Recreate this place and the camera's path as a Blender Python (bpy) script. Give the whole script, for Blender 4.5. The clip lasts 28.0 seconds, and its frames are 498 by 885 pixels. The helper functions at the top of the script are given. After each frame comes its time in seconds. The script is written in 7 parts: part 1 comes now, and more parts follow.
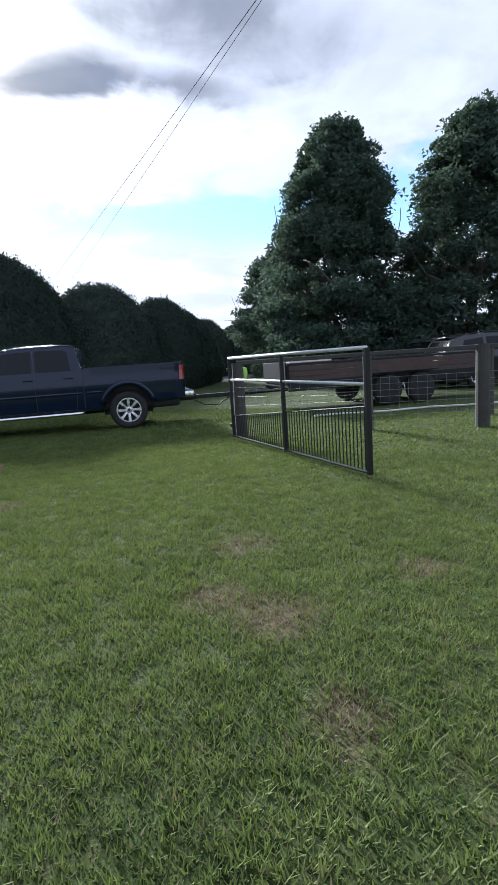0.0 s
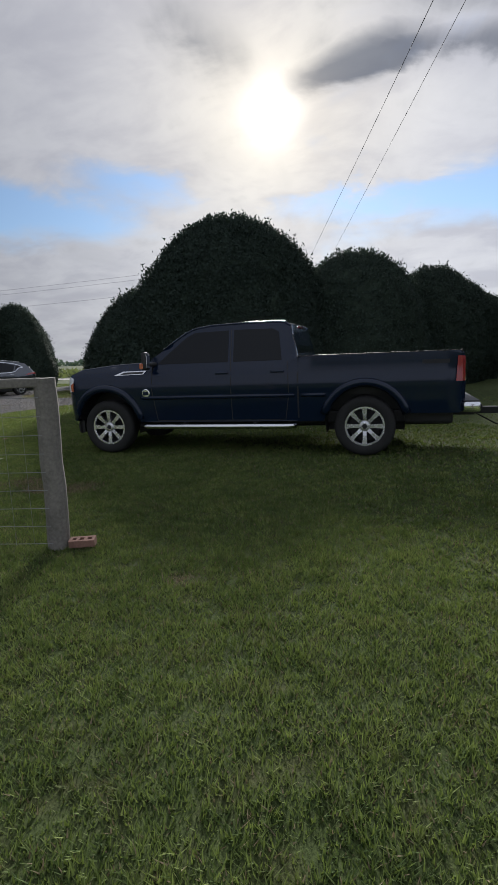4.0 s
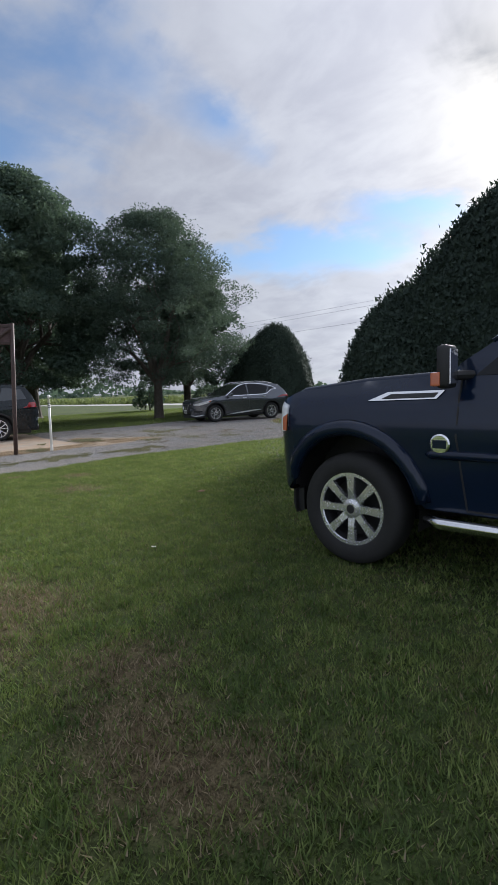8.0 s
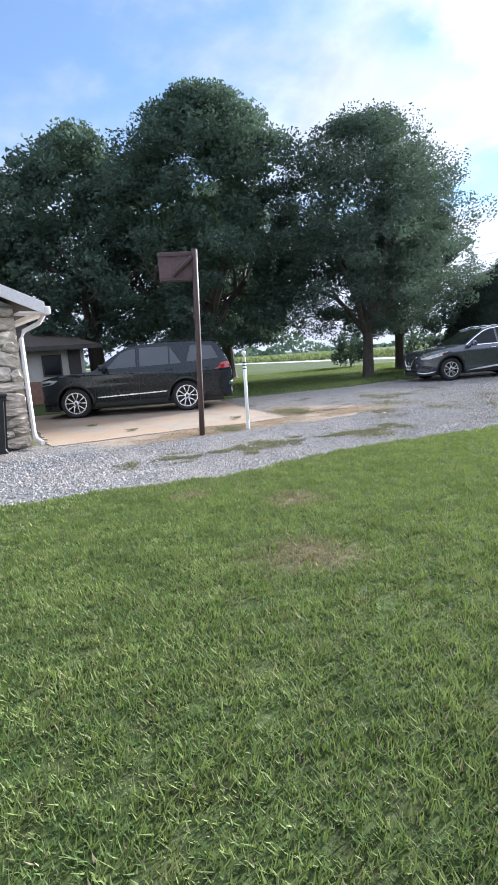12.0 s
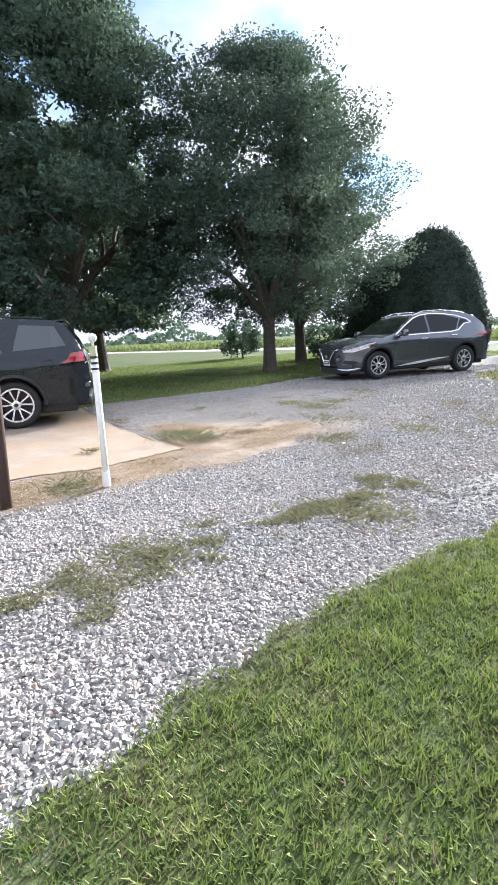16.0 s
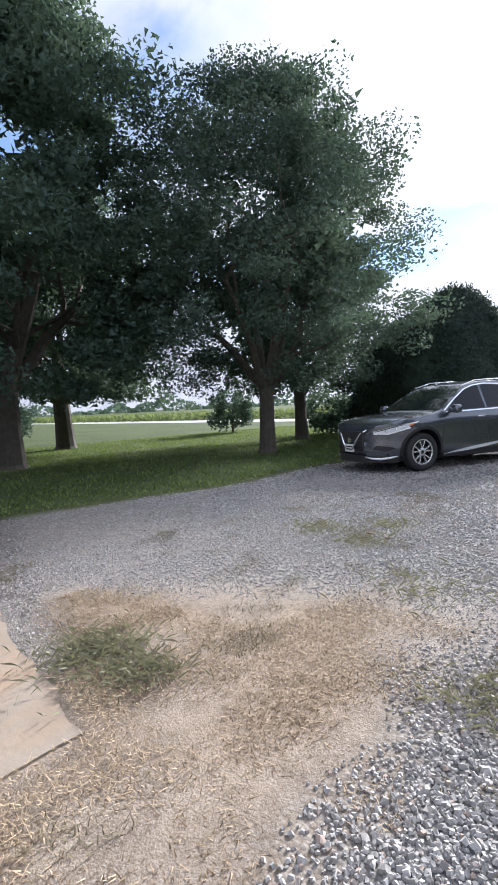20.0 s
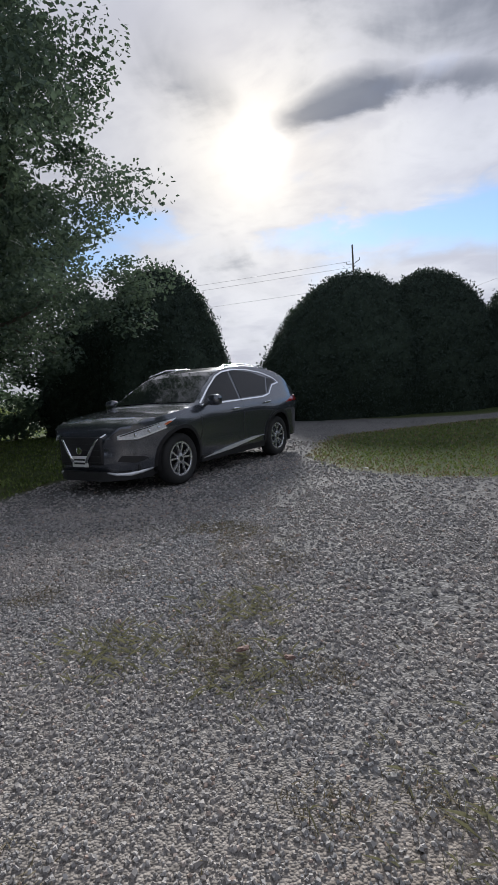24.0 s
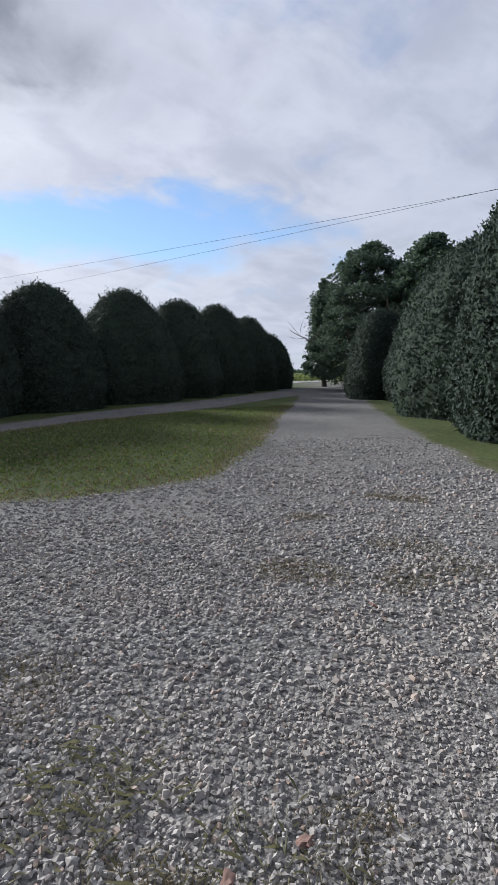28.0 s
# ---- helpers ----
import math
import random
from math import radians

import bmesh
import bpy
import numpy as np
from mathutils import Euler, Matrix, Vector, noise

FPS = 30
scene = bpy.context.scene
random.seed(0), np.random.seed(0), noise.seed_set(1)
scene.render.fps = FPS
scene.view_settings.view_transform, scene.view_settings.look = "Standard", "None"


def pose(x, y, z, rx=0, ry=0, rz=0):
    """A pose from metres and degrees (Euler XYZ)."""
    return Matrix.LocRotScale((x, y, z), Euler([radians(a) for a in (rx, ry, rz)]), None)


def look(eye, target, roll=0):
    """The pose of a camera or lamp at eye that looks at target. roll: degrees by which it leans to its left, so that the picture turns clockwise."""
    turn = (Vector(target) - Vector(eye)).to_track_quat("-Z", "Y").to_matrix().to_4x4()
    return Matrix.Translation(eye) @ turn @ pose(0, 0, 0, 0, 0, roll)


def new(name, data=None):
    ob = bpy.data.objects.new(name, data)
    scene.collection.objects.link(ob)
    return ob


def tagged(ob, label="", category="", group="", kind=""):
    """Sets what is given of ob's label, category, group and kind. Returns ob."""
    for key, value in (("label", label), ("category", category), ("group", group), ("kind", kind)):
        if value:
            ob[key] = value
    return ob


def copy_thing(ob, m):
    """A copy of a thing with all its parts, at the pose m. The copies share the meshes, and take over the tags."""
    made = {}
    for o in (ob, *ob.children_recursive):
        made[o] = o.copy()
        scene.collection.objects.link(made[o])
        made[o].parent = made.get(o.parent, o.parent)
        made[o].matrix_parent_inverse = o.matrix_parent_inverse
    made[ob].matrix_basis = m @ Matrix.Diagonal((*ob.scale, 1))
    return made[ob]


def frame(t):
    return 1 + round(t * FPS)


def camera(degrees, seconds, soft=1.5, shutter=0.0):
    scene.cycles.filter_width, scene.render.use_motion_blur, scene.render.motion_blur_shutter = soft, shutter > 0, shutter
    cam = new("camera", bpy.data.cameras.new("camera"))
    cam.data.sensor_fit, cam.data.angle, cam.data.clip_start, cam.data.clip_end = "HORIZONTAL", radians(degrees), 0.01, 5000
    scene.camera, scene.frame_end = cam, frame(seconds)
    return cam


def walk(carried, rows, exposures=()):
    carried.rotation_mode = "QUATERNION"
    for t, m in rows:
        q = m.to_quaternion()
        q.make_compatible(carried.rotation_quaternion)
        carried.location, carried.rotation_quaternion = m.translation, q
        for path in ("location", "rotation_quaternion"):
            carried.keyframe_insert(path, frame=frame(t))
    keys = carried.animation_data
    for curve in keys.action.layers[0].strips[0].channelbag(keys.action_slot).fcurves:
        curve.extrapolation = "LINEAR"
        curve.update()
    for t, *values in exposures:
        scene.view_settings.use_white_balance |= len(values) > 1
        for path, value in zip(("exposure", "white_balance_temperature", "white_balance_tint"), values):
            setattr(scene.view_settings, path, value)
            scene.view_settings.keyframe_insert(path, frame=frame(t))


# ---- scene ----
cam = camera(51.2, 28.0)
PATH = [
    (0, (3.937, -11.927, 1.344), (4.377, -10.001, 1.03), -4.0),
    (0.5, (4.181, -11.352, 1.367), (4.429, -9.395, 1.039), -2.2),
    (1, (4.325, -10.785, 1.356), (4.453, -8.82, 1.009), -1.1),
    (1.5, (4.536, -10.2, 1.373), (4.55, -8.232, 1.014), -0.8),
    (2, (4.578, -9.601, 1.366), (4.478, -7.637, 1.007), -0.7),
    (2.5, (4.599, -9.004, 1.4), (4.402, -7.048, 1.033), -0.8),
    (3, (4.628, -8.407, 1.426), (4.318, -6.464, 1.066), -1.1),
    (3.5, (4.485, -7.817, 1.441), (4.056, -5.895, 1.094), -1.8),
    (4, (4.312, -7.3, 1.439), (3.788, -5.397, 1.113), -2.3),
    (4.5, (3.972, -6.791, 1.451), (3.36, -4.91, 1.153), -3.2),
    (6.5, (2.94, -4.53, 1.405), (2.236, -2.67, 1.198), -3.2),
    (7, (2.664, -4.124, 1.367), (1.805, -2.325, 1.208), -3.4),
    (7.5, (2.472, -3.63, 1.35), (1.369, -1.969, 1.186), -2.7),
    (8, (2.075, -3.26, 1.331), (0.712, -1.811, 1.13), -1.9),
    (8.5, (1.662, -2.898, 1.316), (0.095, -1.682, 1.064), -1.3),
    (9, (1.166, -2.657, 1.31), (-0.535, -1.641, 1.036), -1.0),
    (9.5, (0.616, -2.398, 1.284), (-1.154, -1.507, 1.019), -1.1),
    (10, (0.097, -2.09, 1.282), (-1.701, -1.249, 1.037), -1.5),
    (10.5, (-0.453, -1.862, 1.275), (-2.249, -1.016, 1.037), -2.3),
    (11, (-0.985, -1.623, 1.275), (-2.768, -0.753, 1.017), -3.2),
    (11.5, (-1.501, -1.479, 1.289), (-3.277, -0.607, 0.993), -3.7),
    (13.5, (-3.49, -0.551, 1.318), (-5.259, 0.278, 0.888), -4.1),
    (14, (-4.004, -0.358, 1.322), (-5.739, 0.537, 0.887), -4.4),
    (14.5, (-4.5, -0.032, 1.321), (-6.172, 0.975, 0.882), -4.4),
    (15, (-4.982, 0.24, 1.314), (-6.583, 1.355, 0.876), -4.1),
    (15.5, (-5.414, 0.593, 1.289), (-6.957, 1.793, 0.866), -3.6),
    (16, (-5.848, 0.874, 1.281), (-7.377, 2.1, 0.881), -3.0),
    (16.5, (-6.268, 1.198, 1.291), (-7.809, 2.413, 0.906), -2.9),
    (17, (-6.726, 1.533, 1.292), (-8.305, 2.699, 0.907), -2.6),
    (17.5, (-7.147, 1.812, 1.33), (-8.754, 2.936, 0.934), -2.5),
    (18, (-7.512, 2.133, 1.378), (-9.128, 3.247, 0.994), -2.2),
    (18.5, (-7.858, 2.417, 1.374), (-9.471, 3.548, 1.03), -2.2),
    (19, (-8.231, 2.748, 1.365), (-9.829, 3.92, 1.094), -2.4),
    (19.5, (-8.633, 3.067, 1.393), (-10.201, 4.294, 1.201), -2.6),
    (20, (-8.997, 3.309, 1.413), (-10.517, 4.601, 1.269), -2.7),
    (20.5, (-9.284, 3.588, 1.408), (-10.729, 4.965, 1.289), -2.4),
    (21, (-9.576, 3.754, 1.414), (-10.9, 5.249, 1.299), -1.9),
    (21.5, (-9.91, 4.007, 1.447), (-11.039, 5.654, 1.335), -1.5),
    (22, (-10.151, 4.296, 1.445), (-11.027, 6.091, 1.338), -1.4),
    (22.5, (-10.419, 4.479, 1.427), (-11.088, 6.359, 1.303), -1.9),
    (24.5, (-11.93, 5.579, 1.33), (-12.409, 7.507, 1.1), -4.2),
    (25, (-12.327, 5.854, 1.343), (-12.74, 7.798, 1.125), -4.3),
    (25.5, (-12.661, 6.151, 1.345), (-12.932, 8.124, 1.153), -4.0),
    (26, (-12.902, 6.516, 1.366), (-12.902, 8.509, 1.201), -3.3),
    (26.5, (-13.06, 6.721, 1.389), (-12.664, 8.675, 1.224), -2.6),
    (27, (-13.031, 6.727, 1.389), (-12.256, 8.561, 1.204), -1.8),
    (27.5, (-12.993, 6.688, 1.387), (-11.914, 8.357, 1.157), -1.1),
    (28, (-12.973, 6.676, 1.382), (-11.7, 8.195, 1.11), -0.6),
]
EXPOSURES = [(0, 1.0, 5600, 10), (1.5, 0.7, 5800, 10), (3, 0.36, 6100, 10), (4.5, 0.25, 6250, 10), (6.5, 0.42, 6250, 10), (8, 0.72, 6000, 10), (9, 1.2, 5750, 9), (10, 1.5, 5600, 9), (11, 1.58, 5600, 9), (14, 1.95, 5850, 12), (16, 2.0, 5950, 11), (17, 1.85, 5950, 11), (18, 1.65, 5950, 11), (20, 1.5, 5850, 11), (21, 1.4, 5850, 11), (22.5, 0.85, 5950, 11), (24.5, 0.33, 6100, 11), (26, 0.35, 6150, 11), (27, 0.42, 6100, 11), (28, 0.5, 6000, 11)]
walk(cam, [(t, look(eye, target, roll)) for t, eye, target, roll in PATH], EXPOSURES)

# ---- world, sun, exposure ----
SUN = Vector((-0.19, 0.902, 0.39)).normalized()


def nodes_of(m):
    m.use_nodes = True
    m.node_tree.nodes.clear()
    return m.node_tree.nodes, m.node_tree.links


def make_world():
    w = bpy.data.worlds.new("sky")
    scene.world = w
    n, l = nodes_of(w)
    out = n.new("ShaderNodeOutputWorld")
    bg = n.new("ShaderNodeBackground")
    l.new(bg.outputs[0], out.inputs[0])
    sky = n.new("ShaderNodeTexSky")
    sky.sky_type, sky.sun_disc = "NISHITA", False
    sky.sun_elevation = math.asin(SUN.z)
    sky.sun_rotation = math.atan2(SUN.x, SUN.y)
    sky.air_density, sky.dust_density, sky.ozone_density = 1.0, 0.1, 2.5
    tc = n.new("ShaderNodeTexCoord")
    sep = n.new("ShaderNodeSeparateXYZ")
    l.new(tc.outputs["Generated"], sep.inputs[0])

    def math_node(op, a, b=None, c=None, clamp=False):
        m = n.new("ShaderNodeMath")
        m.operation, m.use_clamp = op, clamp
        for k, v in enumerate((a, b, c)):
            if v is None:
                continue
            if isinstance(v, (int, float)):
                m.inputs[k].default_value = v
            else:
                l.new(v, m.inputs[k])
        return m.outputs[0]

    # clouds lie on a curved layer: the direction divided by its height
    h = math_node("MAXIMUM", math_node("ADD", sep.outputs[2], 0.26), 0.10)
    px, py = math_node("DIVIDE", sep.outputs[0], h), math_node("DIVIDE", sep.outputs[1], h)
    com = n.new("ShaderNodeCombineXYZ")
    l.new(px, com.inputs[0]), l.new(py, com.inputs[1])

    def noise_node(scale, detail, rough, off, stretch=(1, 1, 1), dist=0.0):
        mp = n.new("ShaderNodeMapping")
        mp.inputs["Location"].default_value, mp.inputs["Scale"].default_value = off, stretch
        l.new(com.outputs[0], mp.inputs[0])
        t = n.new("ShaderNodeTexNoise")
        t.inputs["Scale"].default_value, t.inputs["Detail"].default_value = scale, detail
        t.inputs["Roughness"].default_value, t.inputs["Distortion"].default_value = rough, dist
        l.new(mp.outputs[0], t.inputs[0])
        return t.outputs[0]

    def ramp(v, *stops):
        r = n.new("ShaderNodeValToRGB")
        r.color_ramp.interpolation = "EASE"
        while len(r.color_ramp.elements) < len(stops):
            r.color_ramp.elements.new(0.5)
        for e, (p, c) in zip(r.color_ramp.elements, stops):
            e.position, e.color = p, (*c, 1) if isinstance(c, tuple) else (c, c, c, 1)
        l.new(v, r.inputs[0])
        return r.outputs[0]

    def mix(f, a, b, kind="MIX"):
        m = n.new("ShaderNodeMix")
        m.data_type, m.blend_type = "RGBA", kind
        if isinstance(f, (int, float)):
            m.inputs[0].default_value = f
        else:
            l.new(f, m.inputs[0])
        for k, v in ((6, a), (7, b)):
            if isinstance(v, tuple):
                m.inputs[k].default_value = (*v, 1)
            else:
                l.new(v, m.inputs[k])
        return m.outputs[2]

    # broad soft clouds, finer billows and thin streaks
    cover = noise_node(1.5, 6, 0.52, (3.1, 1.7, 0), (1.0, 1.15, 1), 0.25)
    billow = noise_node(4.2, 6, 0.55, (1.3, 8.2, 2), (0.9, 1.2, 1), 0.3)
    streak = noise_node(3.0, 5, 0.55, (2.2, 0.4, 5), (1.5, 0.7, 1), 0.4)
    z = sep.outputs[2]

    def bank(az, el, wide, high, tilt=0.0):
        """An uneven cloud or gap about a bearing and a height in degrees: 1 in its middle, 0 at its rim."""
        a, e, k = radians(az), radians(el), radians(tilt)
        right = Vector((math.cos(a), -math.sin(a), 0))
        up = Vector((-math.sin(a) * math.sin(e), -math.cos(a) * math.sin(e), math.cos(e)))
        ahead = Vector((math.sin(a) * math.cos(e), math.cos(a) * math.cos(e), math.sin(e)))
        u, v = right * math.cos(k) + up * math.sin(k), up * math.cos(k) - right * math.sin(k)

        def along(d):
            m = n.new("ShaderNodeVectorMath")
            m.operation = "DOT_PRODUCT"
            l.new(tc.outputs["Generated"], m.inputs[0])
            m.inputs[1].default_value = d
            return m.outputs["Value"]

        pu = math_node("DIVIDE", math_node("ADD", along(u), math_node("MULTIPLY_ADD", cover, 0.16, -0.08)), math.sin(radians(wide)))
        pv = math_node("DIVIDE", math_node("ADD", along(v), math_node("MULTIPLY_ADD", billow, 0.09, -0.045)), math.sin(radians(high)))
        r = math_node("SQRT", math_node("ADD", math_node("MULTIPLY", pu, pu), math_node("MULTIPLY", pv, pv)))
        front = math_node("GREATER_THAN", along(ahead), 0.0)
        return math_node("MULTIPLY", math_node("SUBTRACT", 1.0, r, None, True), front)

    def total(*terms):
        out = terms[0]
        for v in terms[1:]:
            out = math_node("ADD", out, v)
        return out

    def times(v, k):
        return math_node("MULTIPLY", v, k)

    # a long blue gap low in the north-east, ragged streaks of it under the sun, and clear sky high in the west
    gaps = total(times(bank(24, 15, 38, 5.2), 1.10), times(bank(-25, 17, 13, 2.2, -14), 0.55), times(bank(-4, 15, 14, 2.2), 0.6),
                 times(bank(-86, 30, 32, 18), 0.85), times(bank(-55, 34, 12, 7, 35), 0.4), times(bank(-68, 14, 30, 5), 0.3), times(bank(-40, 14.5, 20, 4.5), 0.75), times(bank(-44, 26, 13, 4.5, -30), 0.55))
    cov = math_node("SUBTRACT", math_node("ADD", math_node("MULTIPLY_ADD", cover, 0.9, 0.22), total(times(math_node("SUBTRACT", streak, 0.5), 0.5), times(math_node("SUBTRACT", billow, 0.5), 0.35))), times(gaps, 0.72))
    cl = ramp(cov, (0.18, 0.0), (0.60, 1.0))

    # grey banks beside, above and to the east of the sun
    grey = total(times(bank(-4.5, 25.6, 7.5, 3.0, 8), 1.15), times(bank(5, 25.6, 13, 1.6, -4), 0.6), times(bank(14, 31, 20, 6), 0.6),
                 times(bank(-19, 29, 10, 4, -30), 0.45), times(bank(20, 26, 16, 4.5), 0.4), times(bank(-2, 36, 22, 6), 0.45))
    dark = ramp(math_node("ADD", times(grey, 0.75), total(times(math_node("SUBTRACT", billow, 0.5), 0.9), times(math_node("SUBTRACT", streak, 0.5), 0.6))), (0.03, 0.0), (0.62, 1.0))

    # nearness to the sun
    dot = n.new("ShaderNodeVectorMath")
    dot.operation = "DOT_PRODUCT"
    l.new(tc.outputs["Generated"], dot.inputs[0])
    dot.inputs[1].default_value = SUN
    d = math_node("MAXIMUM", dot.outputs["Value"], 0.0)
    halo = math_node("POWER", d, 45.0)
    side = math_node("POWER", d, 3.0)
    lit = mix(halo, mix(side, (3.2, 3.3, 3.65), (4.7, 4.6, 4.7)), (6.0, 5.5, 4.75))
    shade = mix(side, (1.55, 1.62, 1.85), (1.25, 1.28, 1.42))
    body = mix(times(dark, 0.95), lit, shade)
    body = mix(ramp(billow, (0.30, 0.0), (0.70, 1.0)), mix(1.0, body, (0.84, 0.84, 0.87), "MULTIPLY"), mix(1.0, body, (1.10, 1.10, 1.09), "MULTIPLY"))
    clear = mix(0.15, mix(1.0, sky.outputs[0], (0.84, 0.88, 0.92), "MULTIPLY"), (2.4, 2.9, 3.7))
    haze = ramp(z, (0.02, 0.80), (0.25, 0.10))
    clear = mix(haze, clear, mix(side, (2.9, 3.2, 3.7), (4.3, 4.35, 4.5)))
    colour = mix(times(cl, 0.95), clear, body)
    glow = mix(1.0, colour, mix(math_node("POWER", d, 260.0), (0.0, 0.0, 0.0), (1.5, 1.25, 0.85)), "ADD")
    glow = mix(1.0, glow, mix(math_node("POWER", d, 1300.0), (0.0, 0.0, 0.0), (5.0, 4.7, 4.3)), "ADD")
    thin = ramp(times(sep.outputs[0], -1.0), (0.15, 1.0), (0.80, 0.64))
    glow = mix(1.0, glow, thin, "MULTIPLY")
    l.new(glow, bg.inputs[0])
    bg.inputs[1].default_value = 0.128


make_world()
sun = new("sun", bpy.data.lights.new("sun", "SUN"))
sun.data.energy, sun.data.angle, sun.data.color = 5.0, radians(10.0), (1.0, 0.955, 0.89)
sun.matrix_world = look(SUN * 60, (0, 0, 0))

# ---- materials ----
MATS = {}


class Mat:
    """A small wrapper round a node material with one principled shader."""

    def __init__(self, name):
        self.m = bpy.data.materials.new(name)
        self.n, self.l = nodes_of(self.m)
        self.out = self.n.new("ShaderNodeOutputMaterial")
        self.p = self.n.new("ShaderNodeBsdfPrincipled")
        self.l.new(self.p.outputs[0], self.out.inputs[0])
        self.tc = self.n.new("ShaderNodeTexCoord").outputs["Object"]
        self.geo = self.n.new("ShaderNodeNewGeometry")
        self.pos = self.geo.outputs["Position"]
        MATS[name] = self.m

    def put(self, key, v):
        s = self.p.inputs[key]
        if isinstance(v, (int, float)):
            s.default_value = v
        elif isinstance(v, tuple):
            s.default_value = (*v, 1) if len(v) == 3 else v
        else:
            self.l.new(v, s)
        return self

    def noise(self, scale, detail=4, rough=0.55, world=False, dist=0.0, stretch=None):
        t = self.n.new("ShaderNodeTexNoise")
        t.inputs["Scale"].default_value, t.inputs["Detail"].default_value = scale, detail
        t.inputs["Roughness"].default_value, t.inputs["Distortion"].default_value = rough, dist
        src = self.pos if world else self.tc
        if stretch:
            mp = self.n.new("ShaderNodeMapping")
            mp.inputs["Scale"].default_value = stretch
            self.l.new(src, mp.inputs[0])
            src = mp.outputs[0]
        self.l.new(src, t.inputs[0])
        return t.outputs[0]

    def voronoi(self, scale, out="Distance", world=True, feature="F1"):
        t = self.n.new("ShaderNodeTexVoronoi")
        t.feature = feature
        t.inputs["Scale"].default_value = scale
        self.l.new(self.pos if world else self.tc, t.inputs[0])
        return t.outputs[out]

    def ramp(self, v, *stops):
        r = self.n.new("ShaderNodeValToRGB")
        while len(r.color_ramp.elements) < len(stops):
            r.color_ramp.elements.new(0.5)
        for e, (p, c) in zip(r.color_ramp.elements, stops):
            e.position, e.color = p, (*c, 1) if isinstance(c, tuple) else (c, c, c, 1)
        self.l.new(v, r.inputs[0])
        return r.outputs[0]

    def mix(self, f, a, b, kind="MIX"):
        m = self.n.new("ShaderNodeMix")
        m.data_type, m.blend_type = "RGBA", kind
        for k, v in ((0, f), (6, a), (7, b)):
            if isinstance(v, (int, float)):
                m.inputs[k].default_value = v
            elif isinstance(v, tuple):
                m.inputs[k].default_value = (*v, 1)
            else:
                self.l.new(v, m.inputs[k])
        return m.outputs[2]

    def calc(self, op, a, b=0.0, clamp=False):
        m = self.n.new("ShaderNodeMath")
        m.operation, m.use_clamp = op, clamp
        for k, v in enumerate((a, b)):
            if isinstance(v, (int, float)):
                m.inputs[k].default_value = v
            else:
                self.l.new(v, m.inputs[k])
        return m.outputs[0]

    def attr(self, name):
        a = self.n.new("ShaderNodeAttribute")
        a.attribute_name = name
        return a.outputs["Fac"]

    def rand(self):
        return self.n.new("ShaderNodeObjectInfo").outputs["Random"]

    def island(self):
        return self.geo.outputs["Random Per Island"]

    def bump(self, h, strength=0.3, dist=0.01):
        b = self.n.new("ShaderNodeBump")
        b.inputs["Strength"].default_value, b.inputs["Distance"].default_value = strength, dist
        self.l.new(h, b.inputs["Height"])
        self.l.new(b.outputs[0], self.p.inputs["Normal"])
        return self


def plain(name, col, rough=0.6, metal=0.0, var=0.15, scale=6.0, bump=0.1, coat=0.0, spec=0.5):
    m = Mat(name)
    a = tuple(c * (1 - var) for c in col)
    b = tuple(min(1, c * (1 + var)) for c in col)
    v = m.mix(0.5, m.noise(scale, 5), m.noise(scale * 9, 3))
    m.put("Base Color", m.mix(m.ramp(v, (0.35, 0.0), (0.65, 1.0)), a, b))
    m.put("Roughness", m.calc("ADD", m.calc("MULTIPLY", v, 0.2), rough - 0.1, True))
    m.put("Metallic", metal).put("Coat Weight", coat).put("Coat Roughness", 0.05).put("Specular IOR Level", spec)
    if bump:
        m.bump(m.noise(scale * 12, 4), bump, 0.004)
    return m.m


def leafy(name, a, b, trans=0.25):
    m = Mat(name)
    f = m.mix(0.5, m.island(), m.noise(0.9, 3, world=True))
    m.put("Base Color", m.mix(m.ramp(f, (0.25, 0.0), (0.8, 1.0)), a, b))
    m.put("Roughness", 0.8).put("Specular IOR Level", 0.12)
    t = m.n.new("ShaderNodeBsdfTranslucent")
    t.inputs[0].default_value = (b[0] * 1.35, b[1] * 1.35, b[2] * 1.05, 1)
    mx = m.n.new("ShaderNodeMixShader")
    mx.inputs[0].default_value = trans
    m.l.new(m.p.outputs[0], mx.inputs[1]), m.l.new(t.outputs[0], mx.inputs[2]), m.l.new(mx.outputs[0], m.out.inputs[0])
    return m.m


